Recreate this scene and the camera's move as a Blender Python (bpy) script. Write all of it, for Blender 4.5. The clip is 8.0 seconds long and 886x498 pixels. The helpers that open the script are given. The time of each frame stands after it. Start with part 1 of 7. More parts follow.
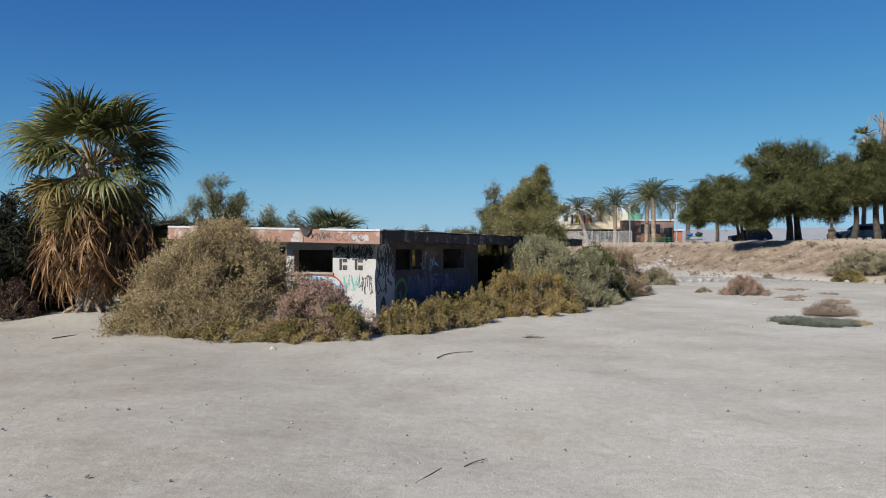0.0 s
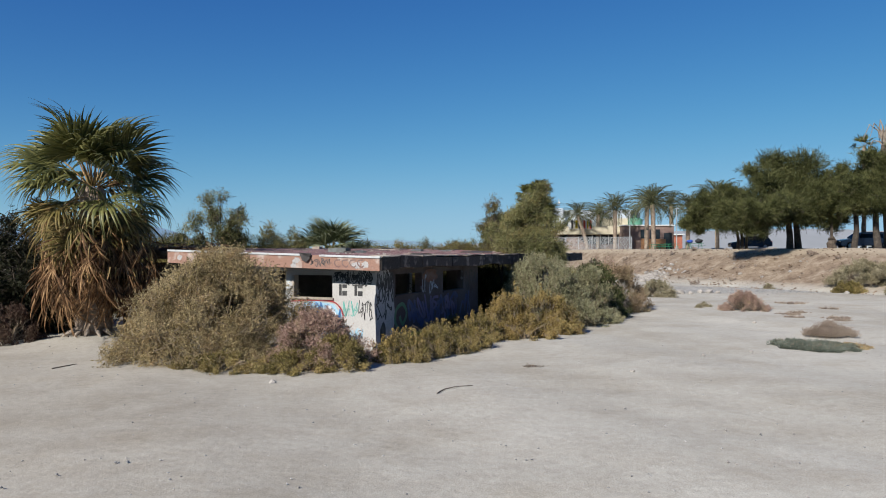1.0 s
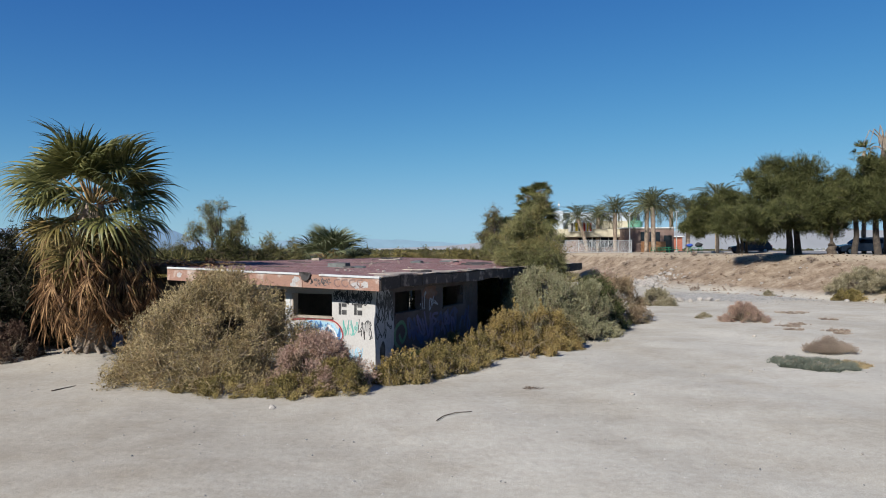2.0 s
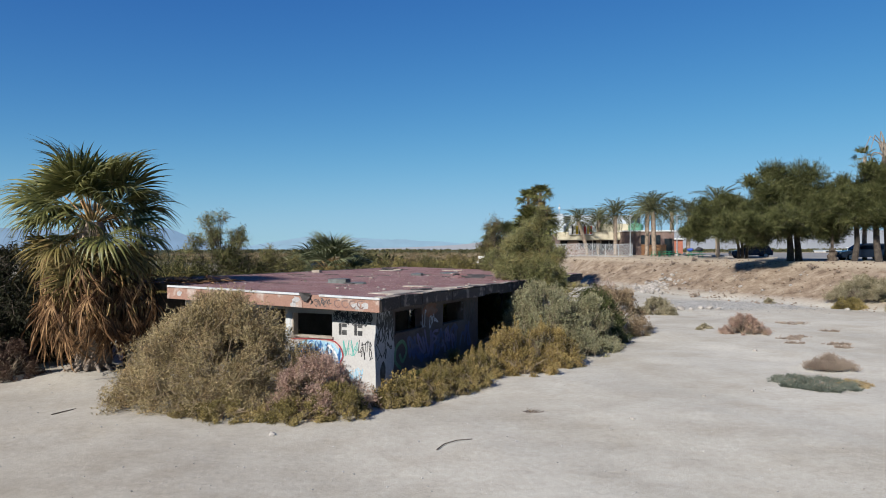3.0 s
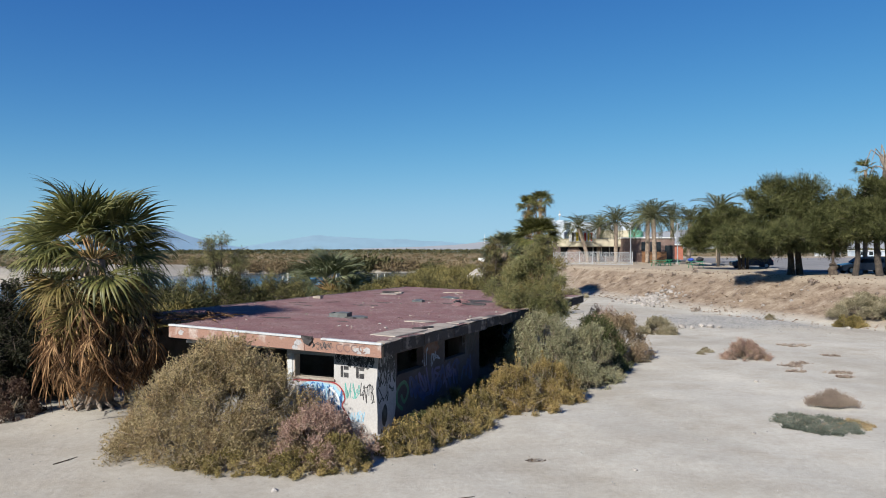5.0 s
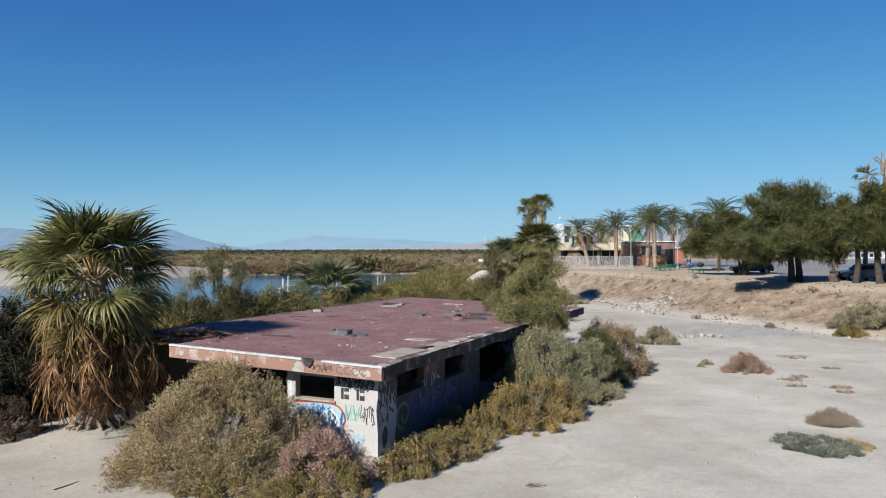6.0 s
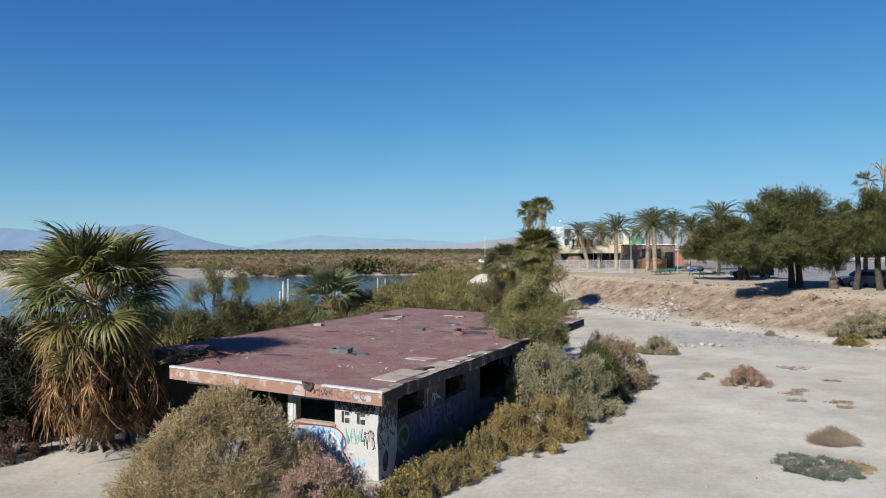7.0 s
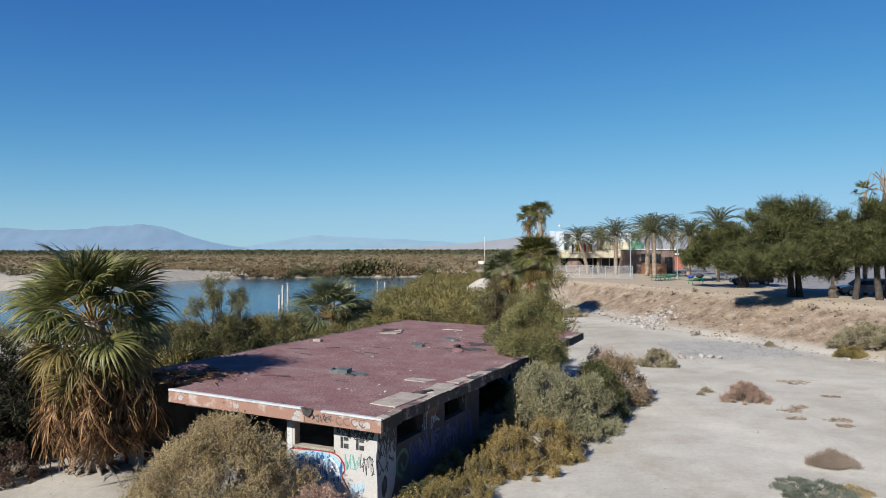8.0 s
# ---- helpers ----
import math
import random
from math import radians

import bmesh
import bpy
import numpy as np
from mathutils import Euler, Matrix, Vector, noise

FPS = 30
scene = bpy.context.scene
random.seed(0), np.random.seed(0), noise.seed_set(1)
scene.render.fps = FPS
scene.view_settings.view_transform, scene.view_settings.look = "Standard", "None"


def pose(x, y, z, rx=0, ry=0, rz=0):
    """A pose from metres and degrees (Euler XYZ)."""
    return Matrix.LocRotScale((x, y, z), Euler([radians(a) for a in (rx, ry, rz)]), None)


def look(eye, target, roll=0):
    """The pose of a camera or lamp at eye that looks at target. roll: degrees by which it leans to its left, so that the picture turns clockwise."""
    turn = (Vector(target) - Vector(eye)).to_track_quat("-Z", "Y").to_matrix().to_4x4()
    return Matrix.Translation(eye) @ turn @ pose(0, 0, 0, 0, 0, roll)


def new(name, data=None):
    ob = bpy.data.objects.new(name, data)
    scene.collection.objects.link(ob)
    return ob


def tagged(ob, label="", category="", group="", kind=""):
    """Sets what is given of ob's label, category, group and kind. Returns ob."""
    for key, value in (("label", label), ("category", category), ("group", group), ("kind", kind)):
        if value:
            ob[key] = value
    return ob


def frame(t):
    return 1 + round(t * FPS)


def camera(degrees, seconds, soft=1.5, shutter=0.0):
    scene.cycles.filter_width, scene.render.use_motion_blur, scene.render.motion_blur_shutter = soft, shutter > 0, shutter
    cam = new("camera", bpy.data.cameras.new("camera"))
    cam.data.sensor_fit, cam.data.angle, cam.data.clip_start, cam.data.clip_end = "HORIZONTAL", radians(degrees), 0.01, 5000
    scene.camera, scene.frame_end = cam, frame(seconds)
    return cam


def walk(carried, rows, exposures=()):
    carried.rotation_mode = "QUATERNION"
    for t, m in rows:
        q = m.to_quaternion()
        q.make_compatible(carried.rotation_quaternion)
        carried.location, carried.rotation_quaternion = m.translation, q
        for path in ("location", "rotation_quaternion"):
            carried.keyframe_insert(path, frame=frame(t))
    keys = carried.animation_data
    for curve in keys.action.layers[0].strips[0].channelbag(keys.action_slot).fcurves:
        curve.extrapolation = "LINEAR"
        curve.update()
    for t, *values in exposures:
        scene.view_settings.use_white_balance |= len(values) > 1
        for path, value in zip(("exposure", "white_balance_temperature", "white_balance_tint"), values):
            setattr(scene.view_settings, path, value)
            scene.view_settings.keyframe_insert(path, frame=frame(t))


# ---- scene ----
cam = camera(63.0, 8.0, 1.0)
PATH = [
    (0, (0.027, -0.011, 2.238), (-0.004, 1.989, 2.237), 0.0),
    (0.5, (0.037, -0.006, 2.608), (0.006, 1.993, 2.609), -0.1),
    (1, (0.035, 0.004, 2.928), (0.004, 2.003, 2.931), -0.1),
    (1.5, (0.041, 0.005, 3.215), (0.01, 2.005, 3.217), -0.1),
    (3, (0.048, 0.041, 4.086), (0.016, 2.04, 4.086), -0.1),
    (3.5, (0.042, 0.055, 4.401), (0.009, 2.055, 4.401), -0.1),
    (4, (0.034, 0.047, 4.737), (0.001, 2.047, 4.736), -0.1),
    (4.5, (0.0, 0.054, 5.031), (-0.032, 2.054, 5.03), -0.1),
    (6, (0.0, 0.039, 5.952), (-0.033, 2.038, 5.951), -0.1),
    (6.5, (0.001, 0.04, 6.303), (-0.031, 2.04, 6.301), -0.1),
    (7, (-0.007, 0.054, 6.644), (-0.04, 2.053, 6.641), -0.2),
    (7.5, (-0.002, 0.058, 6.956), (-0.034, 2.058, 6.954), -0.2),
    (8, (0.003, 0.062, 7.371), (-0.029, 2.062, 7.369), -0.1),
]
walk(cam, [(t, look(eye, target, roll)) for t, eye, target, roll in PATH], [(0.0, 0.55, 6400, 10), (1.5, 0.58, 6400, 10), (4.5, 0.7, 6400, 10), (8.0, 0.72, 6400, 10)])

# ---- world, sun, exposure ----
SUN_EL = radians(33.5)
SUN_DIR = Vector((-0.59 * math.cos(SUN_EL), -0.807 * math.cos(SUN_EL), math.sin(SUN_EL))).normalized()
world = bpy.data.worlds.new("sky")
scene.world = world
world.use_nodes = True
wn, wl = world.node_tree.nodes, world.node_tree.links
sky = wn.new("ShaderNodeTexSky")
sky.sky_type = "NISHITA"
sky.sun_disc = False
sky.sun_elevation = SUN_EL
sky.sun_rotation = math.atan2(SUN_DIR.x, SUN_DIR.y)
sky.altitude = 300.0
sky.air_density, sky.dust_density, sky.ozone_density = 0.65, 0.0, 2.2
wn["Background"].inputs["Strength"].default_value = 0.0592
deeper = wn.new("ShaderNodeHueSaturation")
deeper.inputs["Saturation"].default_value = 1.23
wl.new(sky.outputs["Color"], deeper.inputs["Color"])
tint = wn.new("ShaderNodeMix")
tint.data_type, tint.blend_type = "RGBA", "MULTIPLY"
tint.inputs[0].default_value, tint.inputs[7].default_value = 1.0, (0.79, 0.99, 1.03, 1)
wl.new(deeper.outputs["Color"], tint.inputs[6])
bands, merged = wn.new("ShaderNodeSeparateColor"), wn.new("ShaderNodeCombineColor")
wl.new(tint.outputs[2], bands.inputs[0])


def sky_step(kind, a, b):
    """One sum on a band of the sky's colour."""
    m = wn.new("ShaderNodeMath")
    m.operation = kind
    for slot, v in zip(m.inputs, (a, b)):
        if isinstance(v, float):
            slot.default_value = v
        else:
            wl.new(v, slot)
    return m.outputs[0]


# clear desert air: each band grows towards the horizon and levels off there
for k, (gain, power, level) in enumerate(((1.2, 1.1, 4.1), (1.167, 1.125, 6.8), (2.02, 0.748, 11.0))):
    x = sky_step("MULTIPLY", sky_step("POWER", bands.outputs[k], power), gain)
    q = sky_step("POWER", sky_step("DIVIDE", x, level), 2.0)
    wl.new(sky_step("DIVIDE", x, sky_step("POWER", sky_step("ADD", q, 1.0), 0.5)), merged.inputs[k])
wl.new(merged.outputs[0], wn["Background"].inputs["Color"])
sun = new("sun", bpy.data.lights.new("sun", "SUN"))
sun.data.energy, sun.data.angle, sun.data.color = 5.0, radians(0.53), (1.0, 0.945, 0.86)
sun.matrix_world = look(SUN_DIR * 50, (0, 0, 0))


# ---- materials ----
PALE = 0.8


def toned(c):
    """Keeps paints, woods and leaves as dull as dusty outdoor things are."""
    return tuple(PALE * v for v in c)


def tree_of(name):
    m = bpy.data.materials.new(name)
    m.use_nodes = True
    return m, m.node_tree.nodes, m.node_tree.links, m.node_tree.nodes["Principled BSDF"]


def ramp(n, stops):
    r = n.new("ShaderNodeValToRGB")
    e = r.color_ramp.elements
    while len(e) < len(stops):
        e.new(0.5)
    for k, (p, c) in zip(e, stops):
        k.position, k.color = p, (*c, 1)
    return r


def noise_node(n, l, coord, scale, detail=4.0, rough=0.6):
    t = n.new("ShaderNodeTexNoise")
    t.inputs["Scale"].default_value, t.inputs["Detail"].default_value, t.inputs["Roughness"].default_value = scale, detail, rough
    l.new(coord, t.inputs["Vector"])
    return t.outputs["Fac"]


def mix(n, l, kind, fac, a, b):
    m = n.new("ShaderNodeMix")
    m.data_type, m.blend_type = "RGBA", kind
    for slot, v in ((m.inputs[0], fac), (m.inputs[6], a), (m.inputs[7], b)):
        if isinstance(v, bpy.types.NodeSocket):
            l.new(v, slot)
        else:
            slot.default_value = v if isinstance(v, float) else (*v, 1)
    return m.outputs[2]


def bump(n, l, height, strength, distance, bsdf):
    b = n.new("ShaderNodeBump")
    b.inputs["Strength"].default_value, b.inputs["Distance"].default_value = strength, distance
    l.new(height, b.inputs["Height"])
    l.new(b.outputs["Normal"], bsdf.inputs["Normal"])


def surface(name, base, worn, rough=0.8, scale=2.0, fine=25.0, relief=0.3, depth=0.02, metal=0.0, patch=(0.45, 0.6), speck=0.25, vary=0.0):
    """Paint, wood, concrete and the like: two colours in patches, fine grain, relief."""
    m, n, l, p = tree_of(name)
    base, worn = toned(base), toned(worn)
    co = n.new("ShaderNodeTexCoord").outputs["Object"]
    big, small = noise_node(n, l, co, scale, 6.0, 0.65), noise_node(n, l, co, fine, 5.0, 0.7)
    r = ramp(n, [(patch[0], (0, 0, 0)), (patch[1], (1, 1, 1))])
    l.new(big, r.inputs["Fac"])
    col = mix(n, l, "MIX", r.outputs["Color"], base, worn)
    g = ramp(n, [(0.3, (1 - speck,) * 3), (0.7, (1 + speck * 0.6,) * 3)])
    l.new(small, g.inputs["Fac"])
    col = mix(n, l, "MULTIPLY", 1.0, col, g.outputs["Color"])
    if vary:
        o = n.new("ShaderNodeObjectInfo")
        v = ramp(n, [(0.0, (1 - vary,) * 3), (1.0, (1 + vary,) * 3)])
        l.new(o.outputs["Random"], v.inputs["Fac"])
        col = mix(n, l, "MULTIPLY", 1.0, col, v.outputs["Color"])
    l.new(col, p.inputs["Base Color"])
    p.inputs["Roughness"].default_value, p.inputs["Metallic"].default_value = rough, metal
    bump(n, l, small, relief, depth, p)
    return m


def leafy(name, dark, mid, light, through_light=0.15, scale=1.2, rough=0.6, gloss=0.12, blush=None):
    """Foliage: colour varies leaf by leaf and in patches; some light passes through."""
    m, n, l, p = tree_of(name)
    dark, mid, light, blush = toned(dark), toned(mid), toned(light), toned(blush) if blush else None
    g = n.new("ShaderNodeNewGeometry")
    co = n.new("ShaderNodeTexCoord").outputs["Object"]
    big = noise_node(n, l, co, scale, 3.0)
    a = n.new("ShaderNodeMath")
    a.operation = "MULTIPLY_ADD"
    l.new(g.outputs["Random Per Island"], a.inputs[0])
    a.inputs[1].default_value = 0.34
    l.new(big, a.inputs[2])
    r = ramp(n, [(0.42, dark), (0.72, mid), (1.0, light)])
    l.new(a.outputs[0], r.inputs["Fac"])
    col = r.outputs["Color"]
    if blush:
        where = ramp(n, [(0.5, (0, 0, 0)), (0.68, (0.8, 0.8, 0.8))])
        l.new(noise_node(n, l, co, scale * 1.7, 4.0, 0.65), where.inputs["Fac"])
        tone = ramp(n, [(0.42, tuple(0.4 * c for c in blush)), (0.9, blush)])
        l.new(a.outputs[0], tone.inputs["Fac"])
        col = mix(n, l, "MIX", where.outputs["Color"], col, tone.outputs["Color"])
    l.new(col, p.inputs["Base Color"])
    p.inputs["Roughness"].default_value = rough
    p.inputs["Specular IOR Level"].default_value = gloss
    if through_light:
        t = n.new("ShaderNodeBsdfTranslucent")
        l.new(col, t.inputs["Color"])
        s = n.new("ShaderNodeMixShader")
        s.inputs[0].default_value = through_light
        l.new(p.outputs[0], s.inputs[1])
        l.new(t.outputs[0], s.inputs[2])
        l.new(s.outputs[0], n["Material Output"].inputs["Surface"])
    return m


def flat_mat(name, colour, rough=0.5, metal=0.0):
    return surface(name, colour, tuple(c * 0.85 for c in colour), rough, 3.0, 40.0, 0.05, 0.005, metal, speck=0.08)


def ground_material():
    m, n, l, p = tree_of("desert_dirt")
    pos = n.new("ShaderNodeNewGeometry").outputs["Position"]
    sep = n.new("ShaderNodeSeparateXYZ")
    l.new(pos, sep.inputs[0])
    big, mid, fine, grain = (noise_node(n, l, pos, s, 6.0, 0.6) for s in (0.12, 0.7, 6.0, 45.0))
    r = ramp(n, [(0.3, (0.41, 0.377, 0.325)), (0.5, (0.502, 0.474, 0.425)), (0.72, (0.56, 0.532, 0.484))])
    l.new(big, r.inputs["Fac"])
    r2 = ramp(n, [(0.3, (0.89, 0.875, 0.86)), (0.55, (1, 1, 1)), (0.8, (1.05, 1.045, 1.04))])
    l.new(mid, r2.inputs["Fac"])
    col = mix(n, l, "MULTIPLY", 1.0, r.outputs["Color"], r2.outputs["Color"])
    r3 = ramp(n, [(0.25, (0.88, 0.87, 0.86)), (0.6, (1.04, 1.04, 1.04))])
    l.new(fine, r3.inputs["Fac"])
    col = mix(n, l, "MULTIPLY", 1.0, col, r3.outputs["Color"])
    r4 = ramp(n, [(0.3, (0.76, 0.75, 0.74)), (0.65, (1.09, 1.09, 1.09))])
    l.new(grain, r4.inputs["Fac"])
    col = mix(n, l, "MULTIPLY", 1.0, col, r4.outputs["Color"])
    mp = n.new("ShaderNodeMapping")
    mp.inputs["Rotation"].default_value = (0, 0, 0.55)
    mp.inputs["Scale"].default_value = (0.16, 1.3, 1)
    l.new(pos, mp.inputs["Vector"])
    rs = ramp(n, [(0.3, (0.975, 0.97, 0.965)), (0.5, (1, 1, 1)), (0.75, (1.015, 1.015, 1.015))])
    l.new(noise_node(n, l, mp.outputs["Vector"], 1.0, 5.0, 0.65), rs.inputs["Fac"])
    col = mix(n, l, "MULTIPLY", 1.0, col, rs.outputs["Color"])
    # faint brown blotches
    bl = ramp(n, [(0.5, (0, 0, 0)), (0.7, (1, 1, 1))])
    l.new(noise_node(n, l, pos, 0.33, 7.0, 0.65), bl.inputs["Fac"])
    col = mix(n, l, "MULTIPLY", bl.outputs["Color"], col, (0.86, 0.83, 0.79))
    # browner trodden soil on the west side
    west = n.new("ShaderNodeMapRange")
    l.new(sep.outputs["X"], west.inputs["Value"])
    west.inputs["From Min"].default_value, west.inputs["From Max"].default_value = 4.0, -7.0
    wm = n.new("ShaderNodeMath")
    wm.operation = "MULTIPLY"
    l.new(west.outputs["Result"], wm.inputs[0])
    wr = ramp(n, [(0.2, (0.5, 0.5, 0.5)), (0.6, (1, 1, 1))])
    l.new(noise_node(n, l, pos, 0.3, 4.0), wr.inputs["Fac"])
    l.new(wr.outputs["Color"], wm.inputs[1])
    col = mix(n, l, "MULTIPLY", wm.outputs[0], col, (0.82, 0.795, 0.77))
    # grey gravelly floor of the wash at the foot of the bank
    wash = None
    for axis, lo, hi, soft in (("X", 15.5, 24.2, 2.5), ("Y", 49.0, 57.5, 3.0)):
        for edge, way in ((lo, soft), (hi, -soft)):
            w = n.new("ShaderNodeMapRange")
            l.new(sep.outputs[axis], w.inputs["Value"])
            w.inputs["From Min"].default_value, w.inputs["From Max"].default_value = edge - way / 2, edge + way / 2
            if wash is None:
                wash = w.outputs["Result"]
            else:
                both = n.new("ShaderNodeMath")
                both.operation = "MULTIPLY"
                l.new(wash, both.inputs[0])
                l.new(w.outputs["Result"], both.inputs[1])
                wash = both.outputs[0]
    grey = ramp(n, [(0.35, (0.29, 0.285, 0.275)), (0.65, (0.43, 0.415, 0.395))])
    l.new(noise_node(n, l, pos, 9.0, 6.0, 0.75), grey.inputs["Fac"])
    col = mix(n, l, "MIX", wash, col, grey.outputs["Color"])
    # orange-brown soil of the bank, by height; brown scrub soil of the flats, by distance
    hgt = n.new("ShaderNodeMapRange")
    l.new(sep.outputs["Z"], hgt.inputs["Value"])
    hgt.inputs["From Min"].default_value, hgt.inputs["From Max"].default_value = 0.0, 0.5
    east = n.new("ShaderNodeMapRange")
    l.new(sep.outputs["X"], east.inputs["Value"])
    east.inputs["From Min"].default_value, east.inputs["From Max"].default_value = 10.0, 16.0
    on_bank = n.new("ShaderNodeMath")
    on_bank.operation = "MULTIPLY"
    l.new(hgt.outputs["Result"], on_bank.inputs[0])
    l.new(east.outputs["Result"], on_bank.inputs[1])
    soil = ramp(n, [(0.36, (0.135, 0.096, 0.07)), (0.49, (0.245, 0.185, 0.138)), (0.6, (0.335, 0.27, 0.207)), (0.74, (0.41, 0.355, 0.285))])
    l.new(noise_node(n, l, pos, 0.8, 9.0, 0.8), soil.inputs["Fac"])
    crest = n.new("ShaderNodeMapRange")
    l.new(sep.outputs["Z"], crest.inputs["Value"])
    crest.inputs["From Min"].default_value, crest.inputs["From Max"].default_value = 2.35, 2.8
    crest.inputs["To Max"].default_value = 0.75
    earth = mix(n, l, "MIX", crest.outputs["Result"], soil.outputs["Color"], (0.43, 0.36, 0.275))
    col = mix(n, l, "MIX", on_bank.outputs[0], col, earth)
    far = n.new("ShaderNodeMapRange")
    l.new(sep.outputs["Y"], far.inputs["Value"])
    far.inputs["From Min"].default_value, far.inputs["From Max"].default_value = 300.0, 345.0
    scrub = ramp(n, [(0.35, (0.14, 0.11, 0.06)), (0.55, (0.24, 0.185, 0.11)), (0.75, (0.33, 0.265, 0.18))])
    l.new(noise_node(n, l, pos, 0.02, 8.0, 0.75), scrub.inputs["Fac"])
    col = mix(n, l, "MIX", far.outputs["Result"], col, scrub.outputs["Color"])
    groves = n.new("ShaderNodeMapRange")
    l.new(sep.outputs["Y"], groves.inputs["Value"])
    groves.inputs["From Min"].default_value, groves.inputs["From Max"].default_value = 950.0, 1250.0
    col = mix(n, l, "MIX", groves.outputs["Result"], col, (0.085, 0.088, 0.05))
    col = mix(n, l, "MULTIPLY", 1.0, col, (PALE * 1.025, PALE * 1.04, PALE * 1.015))
    l.new(col, p.inputs["Base Color"])
    p.inputs["Roughness"].default_value = 0.95
    p.inputs["Specular IOR Level"].default_value = 0.1
    h = n.new("ShaderNodeMath")
    h.operation = "MULTIPLY_ADD"
    l.new(fine, h.inputs[0])
    h.inputs[1].default_value = 2.0
    l.new(grain, h.inputs[2])
    dents = n.new("ShaderNodeMath")
    dents.operation = "MULTIPLY_ADD"
    l.new(noise_node(n, l, pos, 2.4, 3.0, 0.5), dents.inputs[0])
    dents.inputs[1].default_value = 1.6
    l.new(h.outputs[0], dents.inputs[2])
    bump(n, l, dents.outputs[0], 0.4, 0.015, p)
    return m


def water_material():
    m, n, l, p = tree_of("harbour_water")
    co = n.new("ShaderNodeNewGeometry").outputs["Position"]
    p.inputs["Base Color"].default_value = (0.02, 0.06, 0.09, 1)
    p.inputs["Roughness"].default_value = 0.12
    p.inputs["IOR"].default_value = 1.33
    bump(n, l, noise_node(n, l, co, 1.6, 5.0, 0.6), 0.35, 0.12, p)
    return m


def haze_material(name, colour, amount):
    """Far hills: a dull colour and the air's pale light, both put in as glow."""
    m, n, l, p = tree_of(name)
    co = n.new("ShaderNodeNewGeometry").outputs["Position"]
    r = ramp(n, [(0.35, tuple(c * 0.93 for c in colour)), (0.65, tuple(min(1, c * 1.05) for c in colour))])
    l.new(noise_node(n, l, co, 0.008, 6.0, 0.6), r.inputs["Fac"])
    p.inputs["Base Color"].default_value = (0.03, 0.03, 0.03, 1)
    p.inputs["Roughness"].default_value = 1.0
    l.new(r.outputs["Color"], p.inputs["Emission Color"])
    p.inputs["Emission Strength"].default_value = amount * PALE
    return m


DIRT = ground_material()
WATER = water_material()
ROOFING = surface("maroon_rolled_roofing", (0.235, 0.112, 0.108), (0.33, 0.225, 0.205), 0.92, 0.7, 18.0, 0.7, 0.03, patch=(0.42, 0.74), speck=0.75)
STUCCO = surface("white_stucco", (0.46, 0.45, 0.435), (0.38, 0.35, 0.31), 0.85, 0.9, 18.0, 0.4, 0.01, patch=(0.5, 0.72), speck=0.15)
# side wall copy of the stucco, with its shade put into the colour
SHADE_STUCCO = surface("shade_darkened_block", (0.105, 0.088, 0.084), (0.07, 0.046, 0.045), 0.85, 0.8, 14.0, 0.4, 0.01, patch=(0.42, 0.62), speck=0.2)
FASCIA = surface("peeling_salmon_wood", (0.3, 0.17, 0.125), (0.47, 0.405, 0.36), 0.8, 1.3, 22.0, 0.3, 0.01, patch=(0.53, 0.63), speck=0.3)
GREYWOOD = surface("weathered_grey_wood", (0.16, 0.12, 0.1), (0.33, 0.29, 0.25), 0.9, 1.6, 20.0, 0.5, 0.02, patch=(0.42, 0.62), speck=0.3, vary=0.25)
DARKWOOD = surface("blackened_edge_wood", (0.055, 0.042, 0.036), (0.26, 0.215, 0.18), 0.9, 2.4, 20.0, 0.5, 0.02, patch=(0.53, 0.64), speck=0.35, vary=0.35)
BAREPLY = surface("bare_plywood", (0.4, 0.35, 0.29), (0.29, 0.24, 0.2), 0.85, 1.8, 24.0, 0.3, 0.01, speck=0.2)
FLASHING = surface("white_drip_edge", (0.52, 0.54, 0.54), (0.34, 0.315, 0.29), 0.55, 1.8, 20.0, 0.1, 0.004, patch=(0.52, 0.68), speck=0.1)
# inner walls: the gloom behind the openings is put into the colour
INSIDE = surface("shade_toned_inner_wall", (0.12, 0.105, 0.095), (0.07, 0.06, 0.055), 0.9, 0.8, 15.0, 0.3, 0.01)
CONCRETE = surface("old_concrete", (0.4, 0.38, 0.35), (0.28, 0.26, 0.24), 0.9, 1.2, 20.0, 0.4, 0.01)
TARPAPER = surface("torn_tar_paper", (0.035, 0.032, 0.032), (0.08, 0.07, 0.068), 0.8, 3.0, 20.0, 0.5, 0.02)
SHEETMETAL = surface("dull_sheet_metal", (0.17, 0.185, 0.18), (0.12, 0.125, 0.12), 0.55, 3.0, 20.0, 0.2, 0.01, metal=0.4)
BARK = surface("dark_bark", (0.07, 0.052, 0.04), (0.12, 0.095, 0.072), 0.95, 3.0, 16.0, 0.8, 0.04)
MESQBARK = surface("blackish_mesquite_bark", (0.045, 0.036, 0.029), (0.085, 0.068, 0.054), 0.95, 3.0, 16.0, 0.8, 0.04)
PALEBARK = surface("pale_bark", (0.3, 0.25, 0.2), (0.2, 0.16, 0.13), 0.95, 3.0, 16.0, 0.6, 0.03)
PALMTRUNK = surface("date_palm_trunk", (0.36, 0.285, 0.215), (0.22, 0.165, 0.12), 0.95, 2.0, 9.0, 0.9, 0.08)
TWIG = surface("dry_twig", (0.3, 0.235, 0.16), (0.2, 0.155, 0.11), 0.9, 6.0, 30.0, 0.2, 0.01)
